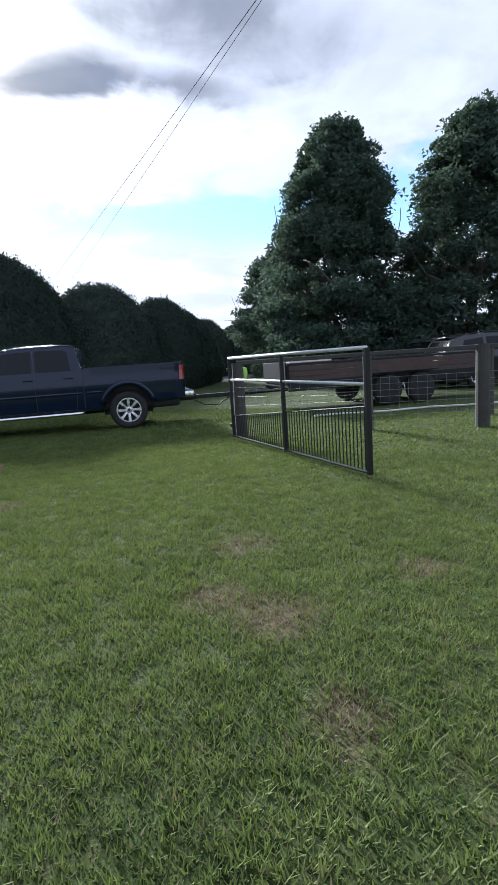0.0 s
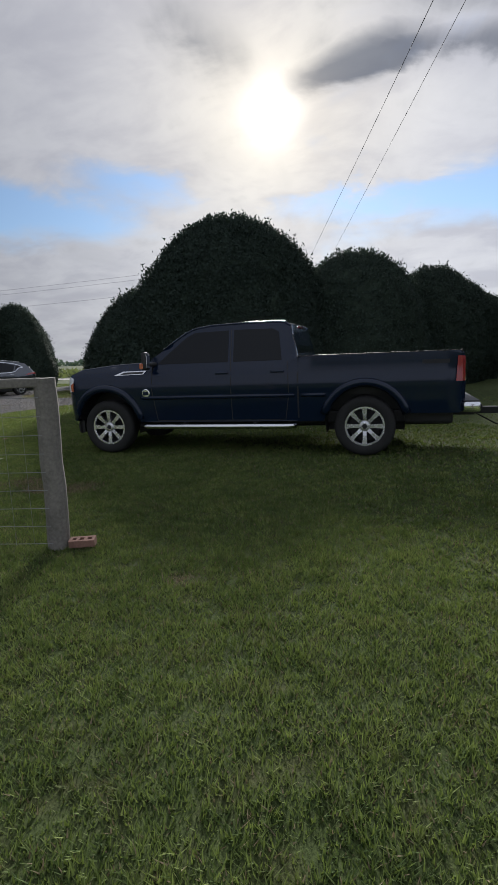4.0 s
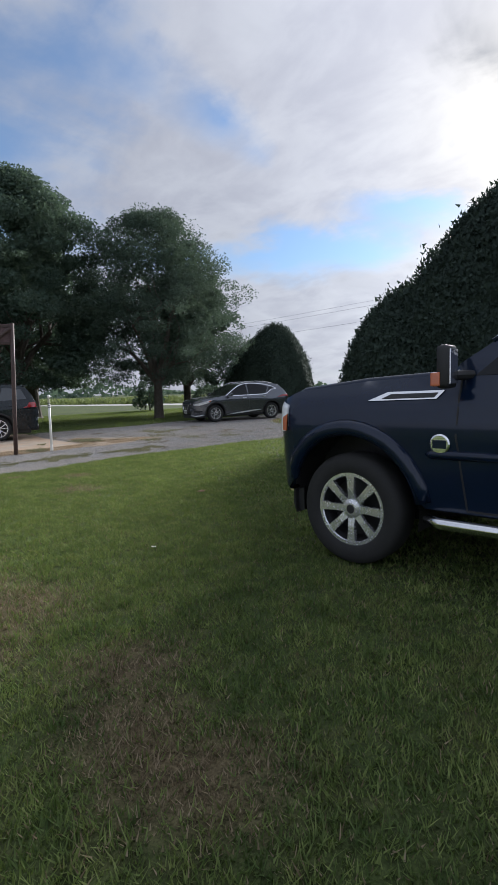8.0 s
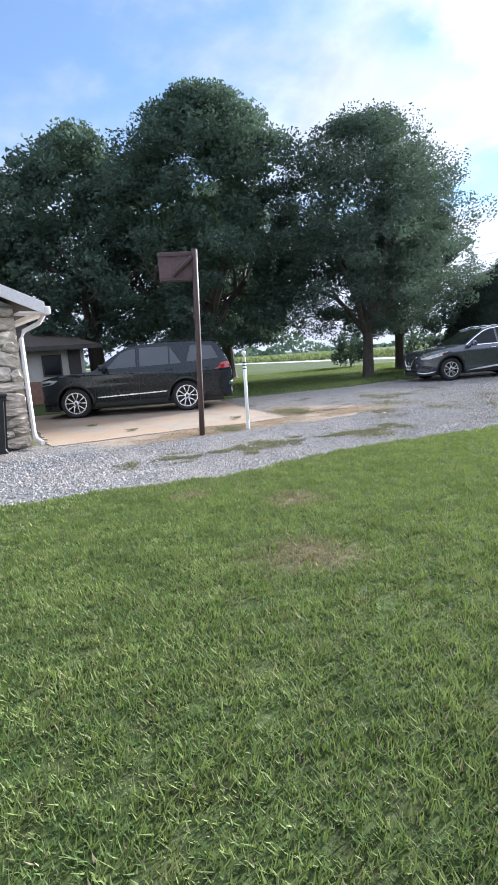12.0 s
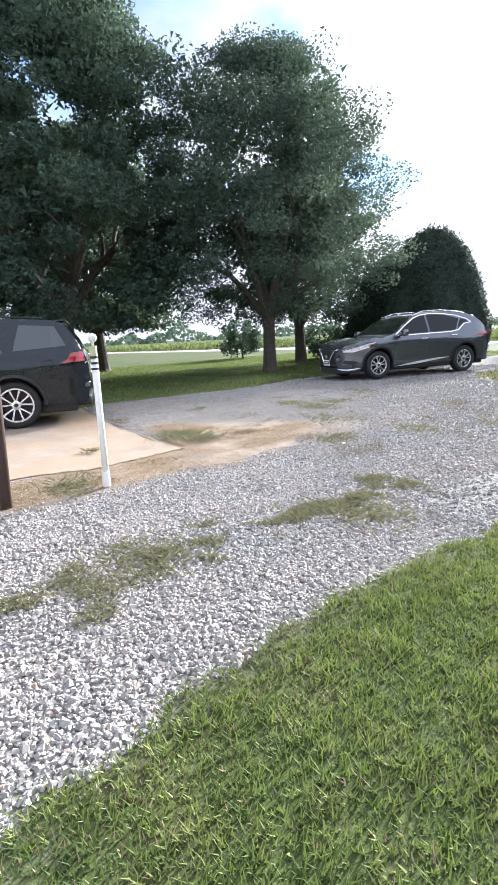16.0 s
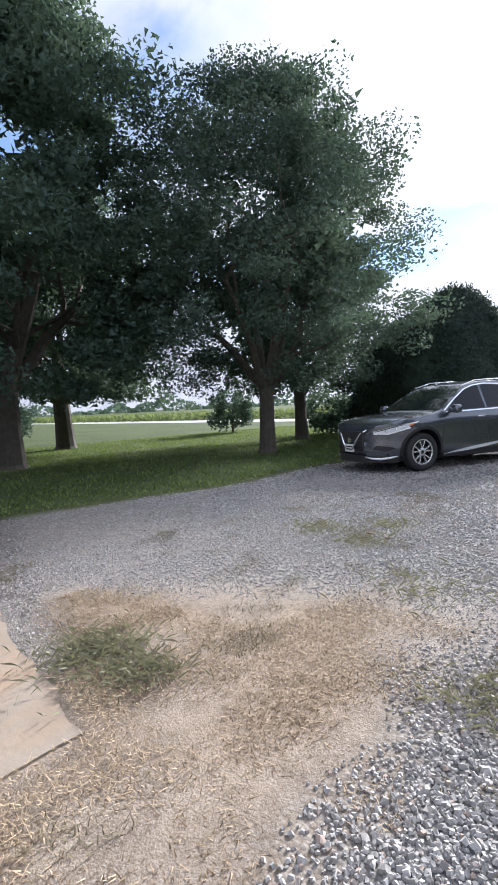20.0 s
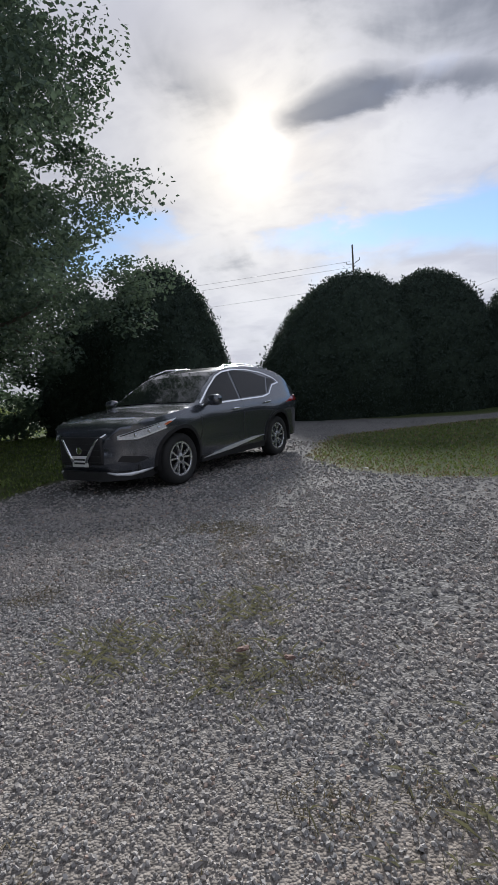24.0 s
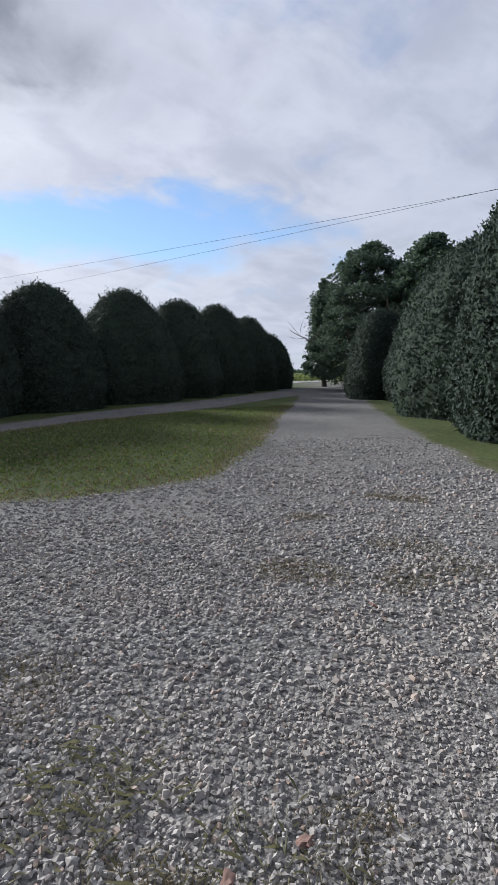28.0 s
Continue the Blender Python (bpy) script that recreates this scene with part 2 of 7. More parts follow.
def ground_material():
    m = Mat("ground_cover")
    gravel, dirt, slab = m.attr("gravel"), m.attr("dirt"), m.attr("slab")
    dry = m.attr("dry")
    big, fine, mid = m.noise(0.35, 5, world=True), m.noise(85, 5, 0.7, world=True), m.noise(11, 5, 0.6, world=True, dist=0.4)
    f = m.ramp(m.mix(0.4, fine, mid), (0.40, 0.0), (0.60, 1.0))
    # near-black low end: shade between the blades, put into the ground colour
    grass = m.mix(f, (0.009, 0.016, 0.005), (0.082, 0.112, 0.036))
    grass = m.mix(m.calc("MULTIPLY", m.ramp(big, (0.35, 0.0), (0.7, 1.0)), 0.5), grass, (0.088, 0.112, 0.042))
    straw = m.mix(f, (0.055, 0.040, 0.023), (0.20, 0.152, 0.092))
    thatch = m.ramp(m.noise(4.6, 5, 0.62, world=True), (0.46, 0.0), (0.66, 1.0))
    grass = m.mix(m.calc("MULTIPLY", thatch, 0.30), grass, m.mix(f, (0.045, 0.034, 0.019), (0.140, 0.110, 0.064)))
    grass = m.mix(dry, grass, straw)

    def cells(scale):
        v = m.n.new("ShaderNodeTexVoronoi")
        v.inputs["Scale"].default_value = scale
        m.l.new(m.pos, v.inputs[0])
        c = m.n.new("ShaderNodeSeparateColor")
        m.l.new(v.outputs["Color"], c.inputs[0])
        return v.outputs["Distance"], c.outputs[0]

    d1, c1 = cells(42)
    d2, c2 = cells(95)
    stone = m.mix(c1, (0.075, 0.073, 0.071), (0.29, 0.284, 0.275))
    # dark cell rims paint in the shade that lies between stones
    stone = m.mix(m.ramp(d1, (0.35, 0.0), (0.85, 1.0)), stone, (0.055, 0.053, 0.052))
    grit = m.mix(c2, (0.10, 0.096, 0.092), (0.29, 0.28, 0.268))
    worn = m.calc("MULTIPLY", m.ramp(m.noise(0.55, 6, 0.6, world=True), (0.42, 0.0), (0.62, 1.0)), 0.75)
    fineness = m.calc("MAXIMUM", m.calc("MULTIPLY", worn, 0.6), m.attr("fine"))
    stone = m.mix(fineness, stone, m.mix(m.attr("fine"), grit, m.mix(c2, (0.135, 0.120, 0.105), (0.31, 0.277, 0.245))))
    n5 = m.noise(5, 6, 0.62, world=True)
    soil = m.mix(m.ramp(n5, (0.32, 0.0), (0.68, 1.0)), (0.140, 0.098, 0.066), (0.315, 0.243, 0.178))
    soil = m.mix(m.calc("MULTIPLY", m.ramp(fine, (0.45, 0.0), (0.7, 1.0)), 0.6), soil, (0.17, 0.115, 0.070))
    soil = m.mix(m.calc("MULTIPLY", c2, 0.25), soil, (0.50, 0.44, 0.36))
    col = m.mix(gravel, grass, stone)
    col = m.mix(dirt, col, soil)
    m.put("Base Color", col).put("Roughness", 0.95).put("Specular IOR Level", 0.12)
    rock = m.calc("SUBTRACT", 1.0, m.mix(fineness, d1, d2))
    h = m.mix(gravel, m.mix(0.5, fine, mid), m.mix(dirt, rock, fine))
    m.bump(h, 0.55, 0.022)
    return m.m


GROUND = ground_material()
PAINT_NAVY = plain("navy_paint", (0.006, 0.014, 0.036), 0.14, 0.1, 0.08, 2.0, 0.0, 0.25, 0.35)
PAINT_CHAR = plain("charcoal_paint", (0.009, 0.015, 0.020), 0.14, 0.1, 0.08, 2.0, 0.0, 0.3, 0.35)
PAINT_GREY = plain("grey_paint", (0.100, 0.109, 0.128), 0.22, 0.65, 0.06, 2.0, 0.0, 1.0)
PAINT_DARK = plain("dark_paint", (0.02, 0.021, 0.024), 0.35, 0.3, 0.1, 2.0, 0.0, 0.8)
TRIM_BLACK = plain("black_plastic", (0.018, 0.018, 0.019), 0.55, 0.0, 0.2, 12, 0.1)
RUBBER = plain("rubber", (0.02, 0.02, 0.02), 0.8, 0.0, 0.25, 20, 0.3)
CHROME = plain("chrome", (0.86, 0.87, 0.90), 0.14, 1.0, 0.05, 8, 0.0)
ALLOY = plain("alloy", (0.72, 0.73, 0.75), 0.26, 0.75, 0.08, 10, 0.0)
DARKALLOY = plain("dark_alloy", (0.022, 0.022, 0.025), 0.5, 0.3, 0.1, 10, 0.0)
GLASS = plain("dark_glass", (0.005, 0.007, 0.010), 0.11, 0.0, 0.05, 2, 0.0, 0.0, 0.28)
BRIGHT_TRIM = plain("bright_trim", (0.80, 0.81, 0.83), 0.22, 0.35, 0.04, 8, 0.0)
GLASS_PALE = plain("tinted_glass", (0.026, 0.033, 0.040), 0.11, 0.0, 0.05, 2, 0.0, 0.9, 0.5)
SCREEN = plain("windscreen_glass", (0.006, 0.008, 0.010), 0.11, 0.0, 0.05, 2, 0.0, 0.6, 0.5)
LAMP_GLASS = plain("headlamp_glass", (0.66, 0.69, 0.73), 0.18, 0.25, 0.25, 30, 0.0, 1.0)
LENS = plain("clear_lens", (0.86, 0.88, 0.90), 0.2, 0.0, 0.1, 14, 0.0, 1.0)
REDLENS = plain("red_lens", (0.30, 0.012, 0.014), 0.2, 0.0, 0.1, 14, 0.0, 1.0)
AMBER = plain("amber_lens", (0.55, 0.14, 0.05), 0.25, 0.0, 0.1, 14, 0.0, 1.0)
WOOD_GREY = plain("weathered_wood", (0.20, 0.185, 0.165), 0.85, 0.0, 0.3, 5, 0.5)
WOOD_DARK = plain("dark_post_wood", (0.062, 0.057, 0.052), 0.85, 0.0, 0.3, 5, 0.5)
STEEL_BLACK = plain("black_steel", (0.013, 0.014, 0.015), 0.5, 0.1, 0.15, 9, 0.1, 0.0, 0.35)
WIRE = plain("galvanised_wire", (0.30, 0.31, 0.31), 0.45, 0.8, 0.15, 9, 0.0)
# pale rail colour carries the white sun highlight on the gate rails
SUNLIT_RAIL = plain("sunlit_rail_steel", (0.62, 0.63, 0.64), 0.35, 0.5, 0.2, 9, 0.1)
BROWN_STEEL = plain("brown_painted_steel", (0.072, 0.046, 0.040), 0.6, 0.1, 0.25, 6, 0.25)
BROWN_BOARD = plain("brown_board", (0.12, 0.075, 0.075), 0.75, 0.0, 0.35, 5, 0.3)
WHITE_PVC = plain("white_pvc", (0.72, 0.72, 0.68), 0.45, 0.0, 0.08, 5, 0.05)
WHITE_TRIM = plain("white_trim", (0.78, 0.73, 0.70), 0.6, 0.0, 0.1, 3, 0.1)
CREAM = plain("cream_siding", (0.52, 0.49, 0.44), 0.7, 0.0, 0.12, 3, 0.1)
STONE = plain("field_stone", (0.58, 0.505, 0.415), 0.9, 0.0, 0.35, 5, 0.6)
MORTAR = plain("mortar", (0.34, 0.32, 0.29), 0.95, 0.0, 0.25, 9, 0.5)
SHINGLE = plain("brown_shingle", (0.085, 0.068, 0.058), 0.9, 0.0, 0.3, 9, 0.5)


def concrete_material():
    """Pale concrete with washed earth lying over it in ragged patches."""
    m = Mat("pale_concrete")
    slabs = m.mix(m.ramp(m.noise(1.6, 6, 0.62, world=True), (0.35, 0.0), (0.65, 1.0)), (0.215, 0.178, 0.142), (0.295, 0.252, 0.205))
    slabs = m.mix(m.calc("MULTIPLY", m.ramp(m.noise(34, 4, world=True), (0.45, 0.0), (0.7, 1.0)), 0.35), slabs, (0.235, 0.180, 0.13))
    earth = m.mix(m.noise(22, 5, 0.65, world=True), (0.225, 0.150, 0.096), (0.36, 0.265, 0.185))
    wash = m.ramp(m.noise(0.75, 8, 0.66, world=True, dist=0.6), (0.42, 0.0), (0.57, 0.80))
    m.put("Base Color", m.mix(wash, slabs, earth)).put("Roughness", 0.92).put("Specular IOR Level", 0.15)
    m.bump(m.noise(40, 5, 0.65, world=True), 0.35, 0.006)
    return m.m


CONCRETE = concrete_material()
BIN_BLACK = plain("bin_plastic", (0.016, 0.017, 0.018), 0.5, 0.0, 0.2, 7, 0.15)
BARK = plain("bark", (0.085, 0.072, 0.058), 0.95, 0.0, 0.4, 7, 0.9)
BRICK = plain("red_brick", (0.27, 0.15, 0.115), 0.9, 0.0, 0.25, 9, 0.4)
ASPHALT = plain("pale_road", (0.34, 0.33, 0.31), 0.9, 0.0, 0.15, 0.8, 0.2)
CABLE = plain("cable", (0.02, 0.02, 0.02), 0.6, 0.0, 0.1, 9, 0.0)
POLE_WOOD = plain("utility_pole_wood", (0.13, 0.11, 0.09), 0.9, 0.0, 0.3, 3, 0.4)
RED_STONE = plain("reddish_stone", (0.17, 0.105, 0.085), 0.9, 0.0, 0.25, 9, 0.4)
RUST = plain("rusty_paint", (0.30, 0.17, 0.145), 0.85, 0.1, 0.4, 6, 0.3)
LIME = plain("lime_fabric", (0.35, 0.62, 0.10), 0.8, 0.0, 0.15, 8, 0.2)
OLIVE = plain("faded_olive_plastic", (0.46, 0.47, 0.30), 0.6, 0.0, 0.15, 8, 0.1)
WHITE = plain("white_paint", (0.75, 0.75, 0.73), 0.5, 0.0, 0.08, 6, 0.05)
PAPER = plain("pale_litter", (0.72, 0.70, 0.64), 0.8, 0.0, 0.15, 20, 0.1)
LEAF_OAK = leafy("broad_leaf", (0.044, 0.073, 0.057), (0.096, 0.138, 0.104), 0.22)
LEAF_LIGHT = leafy("light_leaf", (0.044, 0.070, 0.056), (0.094, 0.132, 0.102), 0.20)
LEAF_HEDGE = leafy("hedge_leaf", (0.028, 0.042, 0.035), (0.050, 0.070, 0.056), 0.14)
HEDGE_CORE = plain("hedge_core", (0.030, 0.043, 0.030), 0.95, 0.0, 0.4, 3.0, 0.5, 0.0, 0.1)


def turf():
    """Lawn blades that differ one by one, and in tufts of paler, darker and browner growth."""
    m = Mat("grass_blade")
    one = m.mix(m.ramp(m.island(), (0.1, 0.0), (0.9, 1.0)), (0.055, 0.088, 0.026), (0.215, 0.255, 0.098))
    tuft = m.mix(0.45, m.noise(8.5, 4, 0.6, world=True), m.noise(2.3, 4, world=True))
    one = m.mix(m.ramp(tuft, (0.40, 0.0), (0.60, 1.0)), m.mix(1.0, one, (0.40, 0.52, 0.48), "MULTIPLY"), m.mix(1.0, one, (1.26, 1.26, 1.10), "MULTIPLY"))
    brown = m.calc("MULTIPLY", m.ramp(m.noise(4.6, 5, 0.62, world=True), (0.52, 0.0), (0.68, 1.0)), 0.36)
    m.put("Base Color", m.mix(brown, one, (0.165, 0.135, 0.070))).put("Roughness", 0.75).put("Specular IOR Level", 0.15)
    t = m.n.new("ShaderNodeBsdfTranslucent")
    t.inputs[0].default_value = (0.26, 0.34, 0.07, 1)
    mx = m.n.new("ShaderNodeMixShader")
    mx.inputs[0].default_value = 0.22
    m.l.new(m.p.outputs[0], mx.inputs[1]), m.l.new(t.outputs[0], mx.inputs[2]), m.l.new(mx.outputs[0], m.out.inputs[0])
    return m.m


BLADE = turf()
BLADE_DRY = leafy("dry_grass_blade", (0.10, 0.074, 0.045), (0.34, 0.275, 0.185), 0.12)
STRAW = leafy("fallen_straw", (0.085, 0.056, 0.034), (0.50, 0.385, 0.26), 0.1)
WEED = leafy("weed_leaf", (0.115, 0.120, 0.075), (0.25, 0.24, 0.158), 0.12)
WEED_BROWN = leafy("brown_weed_leaf", (0.085, 0.072, 0.045), (0.22, 0.185, 0.12), 0.1)


def gravel_material():
    m = Mat("gravel_stone")
    f = m.island()
    c = m.ramp(f, (0.0, (0.095, 0.093, 0.092)), (0.30, (0.225, 0.220, 0.213)), (0.72, (0.335, 0.327, 0.315)), (0.92, (0.49, 0.475, 0.455)), (0.975, (0.33, 0.225, 0.17)))
    c = m.mix(0.3, c, m.mix(m.noise(70, 3, world=True), (0.115, 0.113, 0.111), (0.43, 0.42, 0.405)))
    dust = m.calc("MULTIPLY", m.ramp(m.noise(0.8, 5, 0.6, world=True), (0.36, 0.0), (0.66, 1.0)), 0.55)
    c = m.mix(dust, c, (0.375, 0.330, 0.290))
    m.put("Base Color", c).put("Roughness", 0.92).put("Specular IOR Level", 0.15)
    return m.m


GRAVEL = gravel_material()

# ---- mesh helpers ----


def link_mesh(name, bm, mat, parent=None, label="", smooth=False):
    me = bpy.data.meshes.new(name)
    bm.to_mesh(me)
    bm.free()
    for mm in mat if isinstance(mat, (list, tuple)) else (mat,):
        me.materials.append(mm)
    if smooth:
        me.polygons.foreach_set("use_smooth", [True] * len(me.polygons))
    ob = new(name, me)
    if parent:
        ob.parent = parent
    if label:
        tagged(ob, label)
    return ob


def part(name, bm, mat, parent, label="", smooth=False):
    return link_mesh(name, bm, mat, parent, label, smooth)


def thing(name, m, label, category, group="", kind=""):
    ob = new(name)
    ob.matrix_world = m
    return tagged(ob, label, category, group, kind)


def mesh_np(name, verts, faces, mat, parent=None, size=3, smooth=False):
    """A mesh from arrays of equal-sided faces."""
    me = bpy.data.meshes.new(name)
    k = len(faces)
    me.vertices.add(len(verts))
    me.vertices.foreach_set("co", np.ascontiguousarray(verts, np.float32).ravel())
    me.loops.add(k * size)
    me.loops.foreach_set("vertex_index", np.ascontiguousarray(faces, np.int32).ravel())
    me.polygons.add(k)
    me.polygons.foreach_set("loop_start", np.arange(0, k * size, size, dtype=np.int32))
    me.polygons.foreach_set("use_smooth", np.full(k, smooth))
    me.update(calc_edges=True)
    me.materials.append(mat)
    ob = new(name, me)
    if parent:
        ob.parent = parent
    return ob


def box(bm, x0, x1, y0, y1, z0, z1, bevel=0.0, m=None):
    r = bmesh.ops.create_cube(bm, size=1.0)
    vs = r["verts"]
    for v in vs:
        v.co = Vector((x0 + (v.co.x + 0.5) * (x1 - x0), y0 + (v.co.y + 0.5) * (y1 - y0), z0 + (v.co.z + 0.5) * (z1 - z0)))
    if bevel:
        es = list({e for v in vs for e in v.link_edges})
        out = bmesh.ops.bevel(bm, geom=es, offset=bevel, segments=2, affect="EDGES", profile=0.6)
        vs = list({v for f in out["faces"] for v in f.verts} | {v for v in vs if v.is_valid})
    if m is not None:
        bmesh.ops.transform(bm, matrix=m, verts=[v for v in vs if v.is_valid])
    return bm


def boxed(*a, **k):
    return box(bmesh.new(), *a, **k)


def tube(bm, pts, radii, sides=10, caps=True):
    """A swept tube through points with a radius at each."""
    pts = [Vector(p) for p in pts]
    if isinstance(radii, (int, float)):
        radii = [radii] * len(pts)
    rings = []
    up = Vector((0, 0, 1))
    for i, p in enumerate(pts):
        d = (pts[min(i + 1, len(pts) - 1)] - pts[max(i - 1, 0)]).normalized()
        a = d.cross(up if abs(d.z) < 0.95 else Vector((1, 0, 0))).normalized()
        b = d.cross(a).normalized()
        rings.append([bm.verts.new(p + radii[i] * (math.cos(2 * math.pi * k / sides) * a + math.sin(2 * math.pi * k / sides) * b)) for k in range(sides)])
    for r0, r1 in zip(rings, rings[1:]):
        for k in range(sides):
            bm.faces.new((r0[k], r0[(k + 1) % sides], r1[(k + 1) % sides], r1[k]))
    if caps:
        bm.faces.new(rings[0][::-1])
        bm.faces.new(rings[-1])
    bmesh.ops.recalc_face_normals(bm, faces=bm.faces[:])
    return bm


def tubed(pts, radii, sides=10):
    return tube(bmesh.new(), pts, radii, sides)


def lathe(bm, prof, sides=28, axis="y", m=None, caps=True):
    """A solid of revolution from (radius, height along the axis) pairs."""
    rings = []
    for r, h in prof:
        ring = []
        for k in range(sides):
            c, s = math.cos(2 * math.pi * k / sides), math.sin(2 * math.pi * k / sides)
            co = Vector((r * c, h, r * s)) if axis == "y" else Vector((r * c, r * s, h))
            ring.append(bm.verts.new(m @ co if m is not None else co))
        rings.append(ring)
    for r0, r1 in zip(rings, rings[1:]):
        for k in range(sides):
            bm.faces.new((r0[k], r0[(k + 1) % sides], r1[(k + 1) % sides], r1[k]))
    if caps:
        bm.faces.new(rings[0][::-1])
        bm.faces.new(rings[-1])
    bmesh.ops.recalc_face_normals(bm, faces=bm.faces[:])
    return bm

# ---- vehicles ----


def arch(cx, cz, r, z0, n=12):
    """The points of a wheel arch from rear to front along the sill line z0, as x, z."""
    a0 = math.asin(max(-1, min(1, (z0 - cz) / r)))
    return [(cx + r * math.cos(a), cz + r * math.sin(a)) for a in np.linspace(a0, math.pi - a0, n)]


def shell(top, bottom, width, cuts_x, cuts_z, skip=()):
    """A car body: a side outline (top chain from nose to tail, bottom chain back from tail to nose, x and z),
    both sides bowed by width(x, z), and joined across along the top chain but for the spans in skip."""
    bm = bmesh.new()
    for s in (1, -1):
        side = bmesh.new()
        vs = [side.verts.new((x, 0, z)) for x, z in top + bottom]
        side.faces.new(vs)
        for x in cuts_x:
            bmesh.ops.bisect_plane(side, geom=side.verts[:] + side.edges[:] + side.faces[:], plane_co=(x, 0, 0), plane_no=(1, 0, 0))
        for z in cuts_z:
            bmesh.ops.bisect_plane(side, geom=side.verts[:] + side.edges[:] + side.faces[:], plane_co=(0, 0, z), plane_no=(0, 0, 1))
        for v in side.verts:
            v.co.y = s * width(v.co.x, v.co.z)
        bmesh.ops.triangulate(side, faces=[f for f in side.faces if len(f.verts) > 4])
        me = bpy.data.meshes.new("side")
        side.to_mesh(me)
        side.free()
        bm.from_mesh(me)
        bpy.data.meshes.remove(me)
    fr = np.linspace(-1, 1, 13)
    # refine the chain so that the strips follow the cuts
    chain = []
    for i, ((xa, za), (xb, zb)) in enumerate(zip(top, top[1:])):
        k = max(1, int(math.hypot(xb - xa, zb - za) / 0.12))
        chain += [(xa + (xb - xa) * j / k, za + (zb - za) * j / k, i) for j in range(k)]
    chain.append((*top[-1], len(top) - 1))
    rows = []
    for x, z, i in chain:
        w = width(x, z)
        rows.append(([bm.verts.new((x, w * f, z + 0.02 * (1 - f * f) * (1 if i not in skip else 0))) for f in fr], i))
    for (r0, i), (r1, _) in zip(rows, rows[1:]):
        if i in skip:
            continue
        for k in range(len(fr) - 1):
            bm.faces.new((r0[k], r0[k + 1], r1[k + 1], r1[k]))
    bmesh.ops.remove_doubles(bm, verts=bm.verts[:], dist=0.0015)
    loose = [v for v in bm.verts if not v.link_faces]
    bmesh.ops.delete(bm, geom=loose, context="VERTS")
    bmesh.ops.recalc_face_normals(bm, faces=bm.faces[:])
    return bm


def panel(outline, width, s, out=0.004, thick=0.01, cuts=(0.12,)):
    """A thin panel on the side of a body: x, z outline laid on width(x, z), proud by out."""
    bm = bmesh.new()
    bm.faces.new([bm.verts.new((x, 0, z)) for x, z in outline])
    xs, zs = [p[0] for p in outline], [p[1] for p in outline]
    step = cuts[0]
    for x in np.arange(min(xs) + step, max(xs), step):
        bmesh.ops.bisect_plane(bm, geom=bm.verts[:] + bm.edges[:] + bm.faces[:], plane_co=(x, 0, 0), plane_no=(1, 0, 0))
    for z in np.arange(min(zs) + step, max(zs), step):
        bmesh.ops.bisect_plane(bm, geom=bm.verts[:] + bm.edges[:] + bm.faces[:], plane_co=(0, 0, z), plane_no=(0, 0, 1))
    r = bmesh.ops.extrude_face_region(bm, geom=bm.faces[:])
    ex = {v for v in r["geom"] if isinstance(v, bmesh.types.BMVert)}
    for v in bm.verts:
        v.co.y = s * (width(v.co.x, v.co.z) + (out if v in ex else out - thick))
    bmesh.ops.recalc_face_normals(bm, faces=bm.faces[:])
    return bm


def across(chain, width, out=0.005, f0=-0.9, f1=0.9, thick=0.012):
    """A curved pane across the body along a chain of x, z from bottom to top, proud along its normal."""
    bm = bmesh.new()
    (xa, za), (xb, zb) = chain[0], chain[-1]
    nrm = Vector((-(zb - za), 0, xb - xa)).normalized()
    if nrm.z < 0:
        nrm = -nrm
    rows = []
    for o in (out, out - thick):
        g = []
        for x, z in chain:
            w = width(x, z)
            g.append([bm.verts.new(Vector((x, w * f, z + 0.02 * (1 - f * f))) + nrm * o) for f in np.linspace(f0, f1, 11)])
        rows.append(g)
    for g in rows:
        for r0, r1 in zip(g, g[1:]):
            for k in range(10):
                bm.faces.new((r0[k], r0[k + 1], r1[k + 1], r1[k]))
    a, b = rows
    for r0, r1 in ((a[0], b[0]), (a[-1], b[-1])):
        for k in range(10):
            bm.faces.new((r0[k], r0[k + 1], r1[k + 1], r1[k]))
    for k in (0, 10):
        for i in range(len(a) - 1):
            bm.faces.new((a[i][k], a[i + 1][k], b[i + 1][k], b[i][k]))
    bmesh.ops.recalc_face_normals(bm, faces=bm.faces[:])
    return bm


def strip(pts, width, s, w=0.012, out=0.004):
    """A thin line laid along the side, such as a door gap or a bright moulding."""
    bm = bmesh.new()
    rows = []
    fine = []
    for (xa, za), (xb, zb) in zip(pts, pts[1:]):
        k = max(1, int(math.hypot(xb - xa, zb - za) / 0.1))
        fine += [(xa + (xb - xa) * j / k, za + (zb - za) * j / k) for j in range(k)]
    fine.append(pts[-1])
    for i, (x, z) in enumerate(fine):
        x0, z0 = fine[max(i - 1, 0)]
        x1, z1 = fine[min(i + 1, len(fine) - 1)]
        d = math.hypot(x1 - x0, z1 - z0) or 1
        nx, nz = -(z1 - z0) / d * w / 2, (x1 - x0) / d * w / 2
        rows.append([bm.verts.new((x + a * nx, s * (width(x + a * nx, z + a * nz) + o), z + a * nz)) for a, o in ((-1, -0.01), (-1, out), (1, out), (1, -0.01))])
    for r0, r1 in zip(rows, rows[1:]):
        for k in range(3):
            bm.faces.new((r0[k], r0[k + 1], r1[k + 1], r1[k]))
    bm.faces.new(rows[0]), bm.faces.new(rows[-1][::-1])
    bmesh.ops.recalc_face_normals(bm, faces=bm.faces[:])
    return bm


